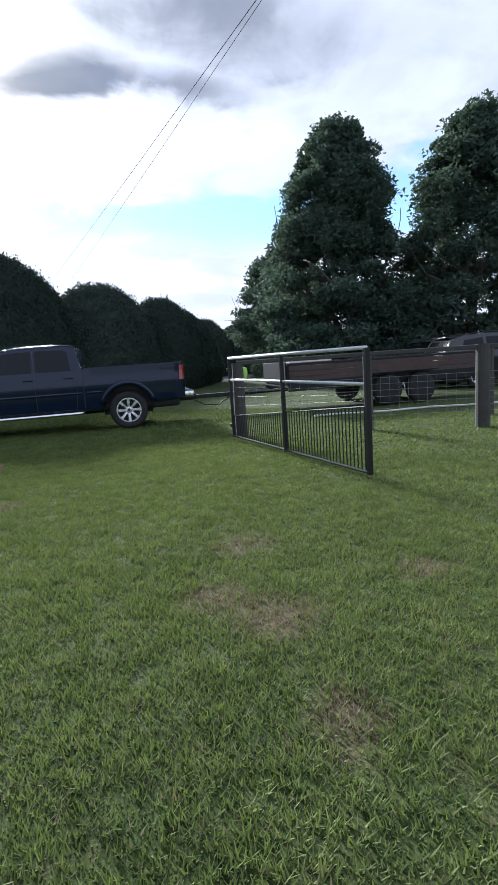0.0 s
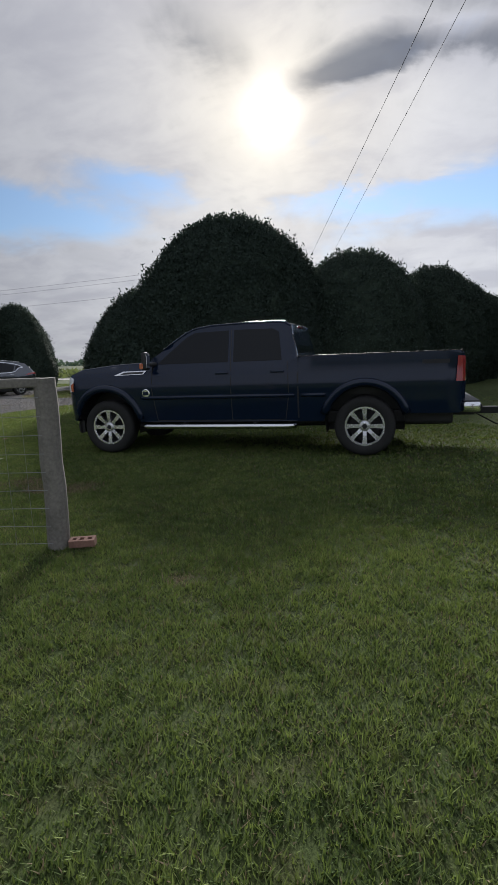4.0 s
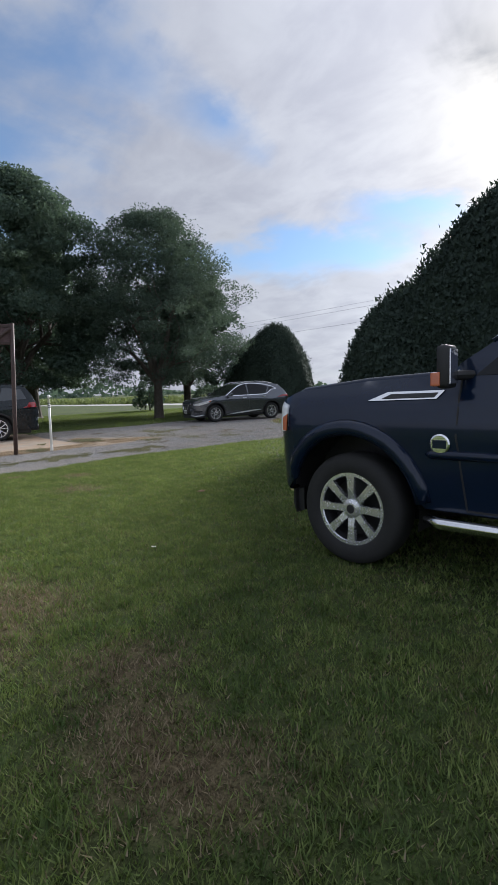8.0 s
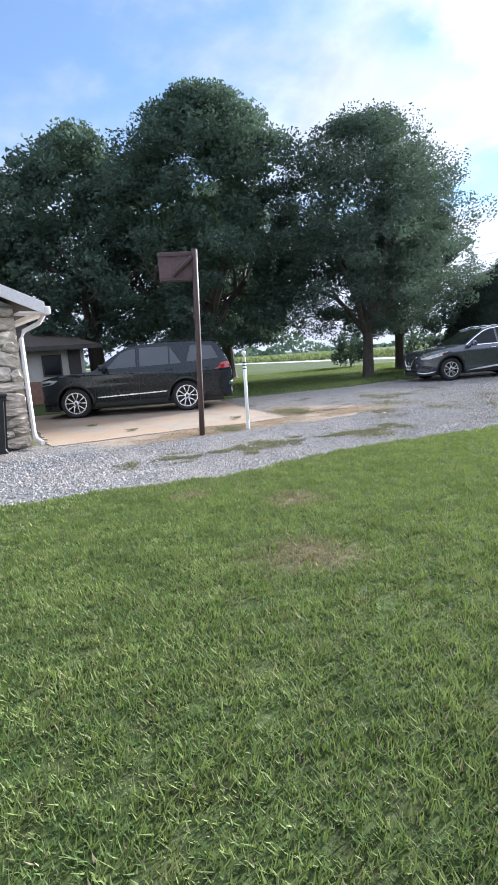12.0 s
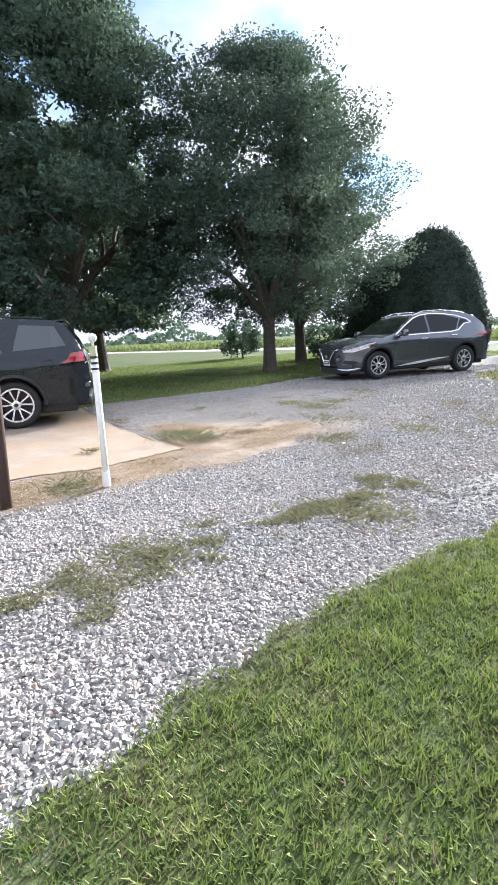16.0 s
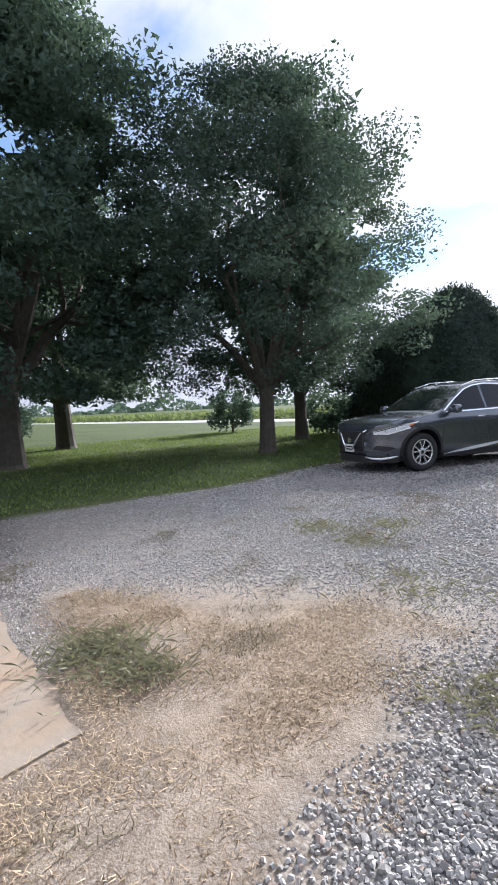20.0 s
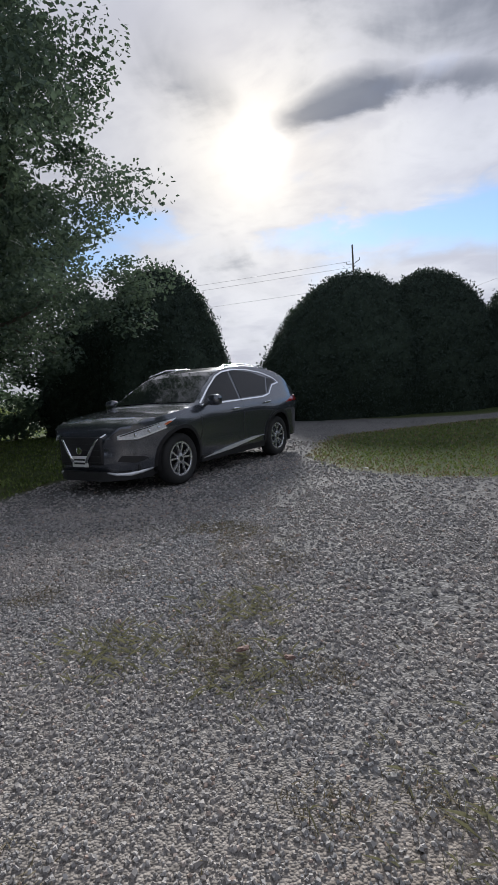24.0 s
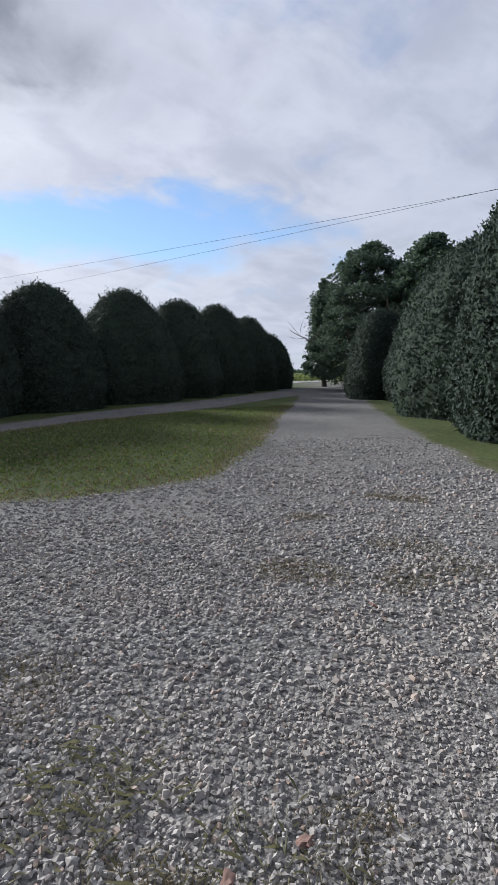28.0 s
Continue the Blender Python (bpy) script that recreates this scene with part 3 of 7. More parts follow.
def wheel(parent, x, y, r, rim_r, wide, spokes, rim_mat, split, s):
    """One wheel: tyre with tread blocks, barrel, spokes and hub, facing the side s."""
    w = new("wheel")
    w.parent = parent
    w.matrix_basis = pose(x, y, r, 0, 0, 0)
    h = wide / 2
    bm = bmesh.new()
    lathe(bm, [(rim_r, -h * 0.82), (rim_r + 0.02, -h * 0.95), (r - 0.05, -h), (r - 0.012, -h * 0.82), (r, -h * 0.55), (r, h * 0.55), (r - 0.012, h * 0.82), (r - 0.05, h), (rim_r + 0.02, h * 0.95), (rim_r, h * 0.82)], 40, caps=False)
    part("tyre", bm, RUBBER, w, smooth=True)
    bm = bmesh.new()
    o = s * h * 0.80
    lathe(bm, [(rim_r - 0.002, o), (rim_r - 0.022, o), (rim_r - 0.04, o * 0.55), (rim_r - 0.05, -o * 0.2), (0.001, -o * 0.25)], 40, caps=False)
    part("barrel", bm, DARKALLOY, w)
    bm = bmesh.new()
    lathe(bm, [(rim_r + 0.004, o * 0.97), (rim_r + 0.004, o * 1.05), (rim_r - 0.02, o * 1.05), (rim_r - 0.026, o * 0.97)], 40, caps=False)
    for k in range(spokes):
        a = 2 * math.pi * k / spokes
        for d in (-split, split) if split else (0,):
            wi = 0.017 if split else 0.034
            m = Matrix.Rotation(a, 4, "Y")
            vs = []
            for rr, half, yy, off in ((0.05, wi * 0.9 if split else 0.03, 0.86, 0.0), (rim_r * 0.50, wi * 0.72, 0.98, d * 0.45), (rim_r - 0.012, wi, 1.03, d)):
                for e, dep in ((-1, 0), (1, 0), (1, 1), (-1, 1)):
                    vs.append(bm.verts.new(m @ Vector((off + e * half, s * (abs(o) * yy - dep * 0.035), rr))))
            for j in range(2):
                for k4 in range(4):
                    bm.faces.new((vs[j * 4 + k4], vs[j * 4 + (k4 + 1) % 4], vs[j * 4 + 4 + (k4 + 1) % 4], vs[j * 4 + 4 + k4]))
            bm.faces.new(vs[:4][::-1]), bm.faces.new(vs[8:])
    lathe(bm, [(0.075, o * 0.7), (0.072, o * 0.95), (0.045, o * 1.02), (0.001, o * 1.03)], 20)
    bmesh.ops.recalc_face_normals(bm, faces=bm.faces[:])
    part("rim", bm, rim_mat, w)
    bm = bmesh.new()
    lathe(bm, [(0.034, o * 1.03), (0.030, o * 1.07), (0.001, o * 1.075)], 16)
    part("hub_cap", bm, TRIM_BLACK, w)
    return w


def block(name, parent, mat, dims, bevel, m=None, label="", smooth=True):
    x0, x1, y0, y1, z0, z1 = dims
    return part(name, boxed(x0, x1, y0, y1, z0, z1, bevel=bevel, m=m), mat, parent, label, smooth)


def rounded_ends(x, x0, x1, k0, k1, least):
    """1 along the middle of a body, falling towards its ends over k0 and k1 metres."""
    f = 1.0
    if x < x0 + k0:
        t = min(1.0, (x0 + k0 - x) / k0)
        f = least + (1 - least) * math.sqrt(max(0.0, 1 - t * t))
    if x > x1 - k1:
        t = min(1.0, (x - x1 + k1) / k1)
        f = min(f, least + (1 - least) * math.sqrt(max(0.0, 1 - t * t)))
    return f


def underbody(parent, x0, x1, half, z0, z1):
    part("underbody", boxed(x0, x1, -half, half, z0, z1, bevel=0.04), TRIM_BLACK, parent)


def wheel_well(parent, cx, cz, r, half, s):
    bm = bmesh.new()
    n = 14
    rows = []
    for a in np.linspace(-0.25, math.pi + 0.25, n):
        rows.append([bm.verts.new((cx + (r + 0.004) * math.cos(a), s * y, cz + (r + 0.004) * math.sin(a))) for y in (half - 0.03, half - 0.38)])
    for r0, r1 in zip(rows, rows[1:]):
        bm.faces.new((r0[0], r0[1], r1[1], r1[0]))
    bm.faces.new([r[1] for r in rows])
    part("wheel_well", bm, TRIM_BLACK, parent)


def pickup(m):
    """A crew-cab pickup, nose towards -x; origin on the ground under the front axle, centre line y = 0."""
    t = thing("pickup_truck", m, "dark navy crew-cab pickup truck with chrome wheels parked on the lawn", "pickup truck")
    HW, WB, R = 1.0, 3.97, 0.42

    def width(x, z):
        w = HW * rounded_ends(x, -0.98, 5.28, 0.42, 0.10, 0.80)
        if z > 1.22:
            w -= (z - 1.22) * 0.26 if x < 3.05 else 0.0
        elif z < 0.80:
            w -= (0.80 - z) * 0.10
        w += 0.018 * math.exp(-((z - 1.02) / 0.10) ** 2)
        if x < 0.75 and z > 1.18:
            w -= min(0.10, (z - 1.18) * 0.5)
        return w

    top = [(-0.93, 0.55), (-0.97, 0.78), (-0.96, 1.02), (-0.93, 1.16), (-0.82, 1.245), (-0.45, 1.31), (0.10, 1.365), (0.55, 1.385), (0.72, 1.40), (1.02, 1.62), (1.34, 1.86), (1.48, 1.925), (1.75, 1.965), (2.4, 1.985), (2.84, 1.965), (2.935, 1.90), (2.99, 1.62), (3.03, 1.415), (3.07, 1.41), (5.18, 1.415), (5.24, 1.39), (5.28, 1.2), (5.27, 0.72), (5.24, 0.62)]
    sill = 0.50
    bottom = [(5.18, 0.60)] + arch(WB, R + 0.04, 0.54, 0.60) + [(3.40, sill), (0.58, sill)] + arch(0, R + 0.04, 0.54, 0.54) + [(-0.62, 0.52)]
    bm = shell(top, bottom, width, np.arange(-0.9, 5.25, 0.16), [0.62, 0.72, 0.80, 0.88, 0.95, 1.02, 1.09, 1.16, 1.22, 1.30, 1.38, 1.46, 1.58, 1.70, 1.80, 1.88, 1.94], skip=(18,))
    part("body", bm, PAINT_NAVY, t, smooth=True)
    # cargo bed liner
    bm = bmesh.new()
    box(bm, 3.10, 5.20, -0.80, 0.80, 0.86, 0.90)
    box(bm, 3.09, 3.12, -0.90, 0.90, 0.90, 1.405)
    box(bm, 5.17, 5.20, -0.90, 0.90, 0.90, 1.40)
    for s in (1, -1):
        box(bm, 3.12, 5.17, s * 0.80 - 0.03, s * 0.80 + 0.03, 0.90, 1.40)
        box(bm, 3.06, 5.22, s * 0.78, s * 0.985, 1.402, 1.424, 0.008)
    part("bed_liner", bm, TRIM_BLACK, t)
    for s in (1, -1):
        for name, xa, xb in (("front_side_window", 1.12, 2.02), ("rear_side_window", 2.10, 2.80)):
            lo = 1.375
            if xa < 1.2:
                o = [(0.90, lo), (xb, lo), (xb, 1.88), (1.50, 1.87), (1.36, 1.80)]
            else:
                o = [(xa, lo), (xb + 0.02, lo), (xb - 0.03, 1.82), (xb - 0.12, 1.875), (xa, 1.885)]
            part(name, panel(o, width, s, 0.005), GLASS, t)
        for pts in ([(0.82, 1.37), (0.80, 1.0), (0.86, 0.52)], [(2.06, 1.89), (2.06, 0.52)], [(2.90, 1.36), (2.92, 0.9), (2.86, 0.52), (0.86, 0.52)]):
            part("door_gap", strip(pts, width, s, 0.012, 0.002), TRIM_BLACK, t)
        part("cab_gap", strip([(3.05, 1.40), (3.05, 0.55)], width, s, 0.022, 0.002), TRIM_BLACK, t)
        # tubes added in place of a body crease, rounded to reflect a bright sky line
        part("side_moulding", tubed([(x, s * (width(x, 0.875) - 0.004), 0.875) for x in (0.60, 0.64, 1.4, 2.2, 3.0)], [0.012, 0.032, 0.032, 0.032, 0.03], 12), PAINT_NAVY, t, smooth=True)
        part("side_moulding", tubed([(x, s * (width(x, 0.875) - 0.004), 0.875) for x in (3.09, 3.25, 3.44)], 0.03, 12), PAINT_NAVY, t, smooth=True)
        # tubes added along hood and roof edges so their round tops catch sky glints
        part("hood_edge", tubed([(x, s * (width(x, z) - 0.05), z - 0.004) for x, z in ((-0.80, 1.235), (-0.45, 1.305), (0.10, 1.36), (0.55, 1.38), (0.74, 1.39))], [0.02, 0.034, 0.036, 0.036, 0.03], 10), PAINT_NAVY, t, smooth=True)
        part("roof_moulding", tubed([(x, s * (width(x, z) - 0.012), z + 0.006) for x, z in ((0.98, 1.59), (1.34, 1.86), (1.48, 1.925), (1.75, 1.965), (2.4, 1.985), (2.84, 1.965), (2.935, 1.90))], 0.020, 8), PAINT_NAVY, t, smooth=True)
        part("bed_side_lettering", panel([(4.72, 1.26), (5.06, 1.26), (5.06, 1.31), (4.72, 1.31)], width, s, 0.006, 0.01, (0.2,)), DARKALLOY, t)
        for cx, zz in ((0, 0.54), (WB, 0.60)):
            ring = arch(cx, R + 0.04, 0.575, zz, 18)
            part("wheel_arch_flare", tubed([(x, s * (width(x, z) - 0.012), z) for x, z in ring], 0.062, 12), PAINT_NAVY, t, smooth=True)
            wheel_well(t, cx, R + 0.04, 0.54, HW, s)
        for xh in (1.93, 2.76):
            block("door_handle", t, PAINT_NAVY, (xh - 0.10, xh + 0.10, s * 1.005 - 0.02, s * 1.005 + 0.02, 1.20, 1.235), 0.012)
        # tow mirrors on two arms
        mir = block("wing_mirror", t, TRIM_BLACK, (0.74, 0.82, s * 1.11 - 0.075, s * 1.11 + 0.075, 1.30, 1.58), 0.03)
        part("mirror_arm", tubed([(0.90, s * 0.90, 1.38), (0.80, s * 1.06, 1.38)], 0.03, 8), TRIM_BLACK, mir)
        part("mirror_glass", boxed(0.82, 0.826, s * 1.11 - 0.055, s * 1.11 + 0.055, 1.33, 1.55), CHROME, mir)
        part("mirror_lamp", boxed(0.712, 0.77, s * 1.165 - 0.028, s * 1.165 + 0.028, 1.315, 1.40, bevel=0.010), AMBER, mir, "amber marker lamp")
        # vent and badge on the wing
        part("wing_vent", panel([(0.16, 1.225), (0.66, 1.235), (0.70, 1.29), (0.30, 1.285)], width, s, 0.010), CHROME, t, "chrome wing vent")
        part("vent_slot", panel([(0.27, 1.240), (0.64, 1.247), (0.66, 1.275), (0.33, 1.270)], width, s, 0.014), TRIM_BLACK, t)
        bm = bmesh.new()
        lathe(bm, [(0.066, 0), (0.066, 0.018), (0.056, 0.024), (0.001, 0.024)], 24, "y", pose(0.70, s * 1.002, 0.945, 0, 0, 0) @ Matrix.Diagonal((1, s, 1, 1)))
        badge = part("round_badge", bm, CHROME, t, "round chrome badge")
        part("badge_face", boxed(0.655, 0.745, s * 1.0275 - 0.003, s * 1.0275 + 0.003, 0.918, 0.972, bevel=0.002), PAINT_NAVY, badge)
        part("headlamp", panel([(-0.93, 0.98), (-0.60, 1.0), (-0.60, 1.20), (-0.80, 1.225), (-0.91, 1.14)], width, s, 0.012, 0.02, (0.05,)), LENS, t)
        part("side_indicator", panel([(-0.70, 1.0), (-0.60, 1.0), (-0.60, 1.13), (-0.72, 1.10)], width, s, 0.020, 0.02, (0.05,)), AMBER, t)
        part("tail_lamp", panel([(5.14, 1.02), (5.275, 1.02), (5.27, 1.34), (5.16, 1.35)], width, s, 0.012, 0.02, (0.04,)), REDLENS, t)
        part("running_board", tubed([(0.62, s * 1.02, 0.45), (0.72, s * 1.07, 0.44), (2.92, s * 1.07, 0.44), (3.02, s * 1.02, 0.45)], 0.038, 10), CHROME, t, "chrome tube running board", True)
        for xb in (1.3, 2.4):
            part("board_bracket", tubed([(xb, s * 1.05, 0.44), (xb, s * 0.8, 0.52)], 0.03, 6), TRIM_BLACK, t)
        bm = bmesh.new()
        lathe(bm, [(0.05, 0), (0.05, 0.012), (0.001, 0.014)], 20, "y", pose(3.3, s * 0.99, 1.12) @ Matrix.Diagonal((1, s, 1, 1)))
        part("fuel_door", bm, PAINT_NAVY, t)
    part("windscreen", across([(0.76, 1.425), (1.02, 1.63), (1.32, 1.855)], width, 0.006, -0.93, 0.93), GLASS, t)
    part("rear_window", across([(3.02, 1.45), (2.97, 1.68), (2.92, 1.86)], width, 0.006, -0.82, 0.82), GLASS, t)
    part("roof_lamp", boxed(2.86, 2.95, -0.16, 0.16, 1.90, 1.93, bevel=0.01), REDLENS, t)
    grille = block("grille", t, CHROME, (-1.0, -0.93, -0.62, 0.62, 0.82, 1.17), 0.03)
    for k in range(3):
        part("grille_slot", boxed(-1.008, -0.995, -0.56, 0.56, 0.86 + 0.1 * k, 0.92 + 0.1 * k, bevel=0.004), TRIM_BLACK, grille)
    def curved_bar(x_mid, x_end, half, z0, z1, deep):
        """A bumper bar that sweeps back towards both ends."""
        bm = bmesh.new()
        rows = []
        for f in np.linspace(-1, 1, 17):
            x = x_mid + (x_end - x_mid) * abs(f) ** 3.5
            rows.append([bm.verts.new((x + dx, half * f, z)) for dx, z in ((0.03, z0), (0.0, z0 + 0.05), (0.0, z1 - 0.05), (0.03, z1), (deep, z1), (deep, z0))])
        for r0, r1 in zip(rows, rows[1:]):
            for k in range(6):
                bm.faces.new((r0[k], r0[(k + 1) % 6], r1[(k + 1) % 6], r1[k]))
        bm.faces.new(rows[0]), bm.faces.new(rows[-1][::-1])
        bmesh.ops.recalc_face_normals(bm, faces=bm.faces[:])
        return bm

    part("front_bumper", curved_bar(-1.05, -0.70, 0.96, 0.50, 0.73, 0.10), CHROME, t, "chrome front bumper")
    part("bumper_valance", curved_bar(-1.00, -0.66, 0.93, 0.34, 0.52, 0.2), TRIM_BLACK, t)
    block("rear_bumper", t, CHROME, (5.24, 5.46, -0.97, 0.97, 0.60, 0.74), 0.03)
    block("step_pad", t, TRIM_BLACK, (5.25, 5.45, -0.94, 0.94, 0.742, 0.755), 0.004)
    block("hitch_receiver", t, STEEL_BLACK, (5.2, 5.52, -0.04, 0.04, 0.46, 0.54), 0.01)
    part("tailgate_gap", boxed(5.279, 5.285, -0.82, 0.82, 1.08, 1.10), TRIM_BLACK, t)
    underbody(t, -0.6, 5.15, 0.72, 0.42, 0.62)
    part("rear_axle", tubed([(WB, -0.8, R), (WB, 0.8, R)], 0.07, 8), TRIM_BLACK, t)
    part("exhaust", tubed([(2.5, -0.55, 0.42), (5.1, -0.6, 0.45)], 0.05, 8), STEEL_BLACK, t)
    for x in (0, WB):
        for s in (1, -1):
            wheel(t, x, s * 0.86, R, 0.272, 0.27, 8, ALLOY, 0.0, s)
    # a short blunt nose ahead of the front arch, and a low cab
    for ob in t.children_recursive:
        if ob.type == "MESH":
            for v in ob.data.vertices:
                if v.co.z > 1.42:
                    v.co.z = 1.42 + (v.co.z - 1.42) * 0.89
                if v.co.x < -0.5:
                    v.co.x = -0.5 + (v.co.x + 0.5) * 0.42
            ob.data.update()
    return t


def plan_band(width, x0, x1, z0, z1, out):
    """A low solid that follows the rounded plan of a nose from x0 back to x1."""
    bm = bmesh.new()
    xs = x0 + (x1 - x0) * np.linspace(0, 1, 16) ** 2
    plan = [(x, -(width(x, z1 + 0.02) + out)) for x in xs[::-1]] + [(x, width(x, z1 + 0.02) + out) for x in xs]
    lo = [bm.verts.new((x, y * 0.97, z0)) for x, y in plan]
    hi = [bm.verts.new((x, y, z1)) for x, y in plan]
    bm.faces.new(lo[::-1]), bm.faces.new(hi)
    for k in range(len(plan)):
        j = (k + 1) % len(plan)
        bm.faces.new((lo[k], lo[j], hi[j], hi[k]))
    bmesh.ops.recalc_face_normals(bm, faces=bm.faces[:])
    return bm


def suv(m, label, paint, L, HW, hgt, nose, tail, wb, R, rim_r, top, glass_side, glass_front, glass_rear, spokes, rim_mat, split, details):
    """A sport utility car, nose towards -x; origin on the ground under the front axle."""
    t = thing("suv", m, label, "car", "parked cars")

    def width(x, z):
        k0, least0 = details.get("nose_round", (0.75, 0.66))
        w = HW * min(rounded_ends(x, nose, tail, k0, 0.01, least0), rounded_ends(x, nose, tail, 0.01, 0.55, 0.66))
        belt = details["belt"]
        if z > belt:
            w -= (z - belt) * details["tumble"]
        elif z < 0.62:
            w -= (0.62 - z) * 0.16
        for cx in (0, wb):
            w += details.get("bulge", 0.0) * math.exp(-((x - cx) / 0.42) ** 2 - ((z - 0.78) / 0.17) ** 2)
        w += 0.022 * math.exp(-((z - (belt - 0.12)) / 0.09) ** 2) - 0.018 * math.exp(-((z - 0.62) / 0.10) ** 2)
        return w

    sill = details["sill"]
    bottom = [(tail - 0.12, 0.32)] + arch(wb, R + 0.01, R + 0.065, sill + 0.08) + [(wb - R - 0.16, sill), (R + 0.16, sill)] + arch(0, R + 0.01, R + 0.065, sill + 0.06) + [(nose + 0.16, 0.24)]
    bm = shell(top, bottom, width, np.arange(nose + 0.1, tail, 0.15), list(np.arange(0.36, hgt - 0.02, 0.075)))
    part("body", bm, paint, t, smooth=True)
    for s in (1, -1):
        for name, o in glass_side:
            part(name, panel(o, width, s, 0.006), details.get("glass", GLASS), t)
        for pts in details["gaps"]:
            part("door_gap", strip(pts, width, s, 0.010, 0.002), TRIM_BLACK, t)
        for pts in details["chrome"]:
            part("window_moulding", strip(pts, width, s, 0.022, 0.010), CHROME, t, "bright window moulding")
        if details.get("sill_wedge"):
            part("sill_trim", panel(details["sill_wedge"], width, s, 0.022, 0.03), details["sill_mat"], t, "bright tapered sill moulding")
        else:
            part("sill_trim", strip(details["sill_line"], width, s, 0.03, 0.016), details["sill_mat"], t)
        part("sill_cladding", strip([(R + 0.12, sill + 0.02), (wb - R - 0.12, sill + 0.02)], width, s, 0.10, 0.012), TRIM_BLACK, t)
        for cx in (0, wb):
            part("wheel_arch_trim", strip(arch(cx, R + 0.01, R + 0.085, sill + 0.06, 16), width, s, 0.05, 0.012), details["arch_mat"], t)
            wheel_well(t, cx, R + 0.01, R + 0.065, HW, s)
        for xh, zh in details["door_grips"]:
            w = width(xh, zh)
            block("door_handle", t, details["grip_mat"], (xh - 0.095, xh + 0.095, s * w - 0.005, s * w + 0.04, zh - 0.016, zh + 0.016) if s > 0 else (xh - 0.095, xh + 0.095, -w - 0.04, -w + 0.005, zh - 0.016, zh + 0.016), 0.010)
        mx, mz = details["mirror"]
        w = width(mx, mz)
        ya, yb = sorted((s * (w + 0.07), s * (w + 0.27)))
        mir = block("wing_mirror", t, paint, (mx - 0.08, mx + 0.08, ya, yb, mz, mz + 0.165), 0.062)
        part("mirror_foot", tubed([(mx, s * (w - 0.03), mz + 0.02), (mx, s * (w + 0.12), mz + 0.05)], 0.025, 8), TRIM_BLACK, mir)
        part("mirror_glass", boxed(mx + 0.065, mx + 0.074, ya + 0.025, yb - 0.025, mz + 0.025, mz + 0.135), GLASS, mir)
        lamp = part("headlamp", panel(details["headlamp"], width, s, 0.010, 0.03, (0.05,)), LAMP_GLASS, t)
        for lx, lz, lr in details.get("projectors", ()):
            bm = bmesh.new()
            lathe(bm, [(lr, 0.0), (lr, 0.016), (lr * 0.78, 0.017), (lr * 0.6, 0.011), (0.001, 0.020)], 18, "y", pose(lx, s * width(lx, lz), lz) @ Matrix.Diagonal((1, s, 1, 1)))
            part("projector", bm, CHROME, lamp)
        if details.get("lamp_brow"):
            part("running_light", strip(details["lamp_brow"], width, s, 0.016, 0.018), WHITE, lamp)
            part("indicator", panel(details["lamp_amber"], width, s, 0.016, 0.02, (0.05,)), AMBER, lamp)
        part("headlamp_shade", panel(details["lamp_shade"], width, s, 0.013, 0.03, (0.05,)), TRIM_BLACK, t)
        part("tail_lamp", panel(details["tail_lamp"], width, s, 0.012, 0.03, (0.05,)), REDLENS, t)
        part("fog_lamp_pocket", panel(details["fog"], width, s, 0.006, 0.03, (0.05,)), TRIM_BLACK, t)
        pts = [(x, s * (width(x, z) - 0.05), z + 0.045) for x, z in details["rail"]]
        part("roof_rail", tubed([Vector(pts[0]) - Vector((0, 0, 0.04))] + pts + [Vector(pts[-1]) - Vector((0, 0, 0.04))], 0.012, 8), details["rail_mat"], t, smooth=True)
    part("windscreen", across(glass_front, width, 0.007, -0.92, 0.92), SCREEN, t)
    part("rear_window", across(glass_rear, width, 0.007, -0.84, 0.84), GLASS, t)
    gz0, gz1 = details["grille"]
    gr = block("grille", t, TRIM_BLACK, (nose - 0.012, nose + 0.08, -0.42, 0.42, gz0, gz1), 0.03)
    for k in range(4):
        part("grille_bar", boxed(nose - 0.02, nose - 0.008, -0.38, 0.38, gz0 + 0.03 + k * (gz1 - gz0 - 0.05) / 4, gz0 + 0.042 + k * (gz1 - gz0 - 0.05) / 4, bevel=0.003), details["bar_mat"], gr)
    if details.get("vee"):
        for s in (1, -1):
            part("grille_moulding", tubed([(nose - 0.03, s * 0.13, gz0 + 0.04), (nose - 0.028, s * 0.20, gz0 + 0.15), (nose - 0.01, s * 0.33, gz1 - 0.05), (nose + 0.05, s * 0.47, gz1 + 0.03)], [0.024, 0.026, 0.022, 0.012], 8), CHROME, t, "chrome vee moulding", True)
            part("bumper_moulding", tubed([(x, s * (width(x, z) + 0.004), z) for x, z in ((nose + 0.03, 0.315), (nose + 0.10, 0.285), (nose + 0.22, 0.275), (nose + 0.36, 0.295), (nose + 0.50, 0.32))], [0.012, 0.02, 0.026, 0.022, 0.010], 8), BRIGHT_TRIM, t, "chrome lower bumper moulding", True)
        bm = bmesh.new()
        lathe(bm, [(0.055, -0.012), (0.055, 0.0), (0.042, 0.004), (0.001, 0.004)], 20, "y", pose(nose - 0.03, 0, gz0 + 0.2, 0, 0, 90))
        part("nose_badge", bm, CHROME, t)
    plate = block("number_plate", t, WHITE, (nose - 0.035, nose - 0.022, -0.155, 0.155, details["plate"] - 0.075, details["plate"] + 0.075), 0.004)
    for k in range(2):
        part("plate_bar", boxed(nose - 0.039, nose - 0.034, -0.11, 0.11, details["plate"] - 0.035 + 0.05 * k, details["plate"] - 0.01 + 0.05 * k), TRIM_BLACK, plate)
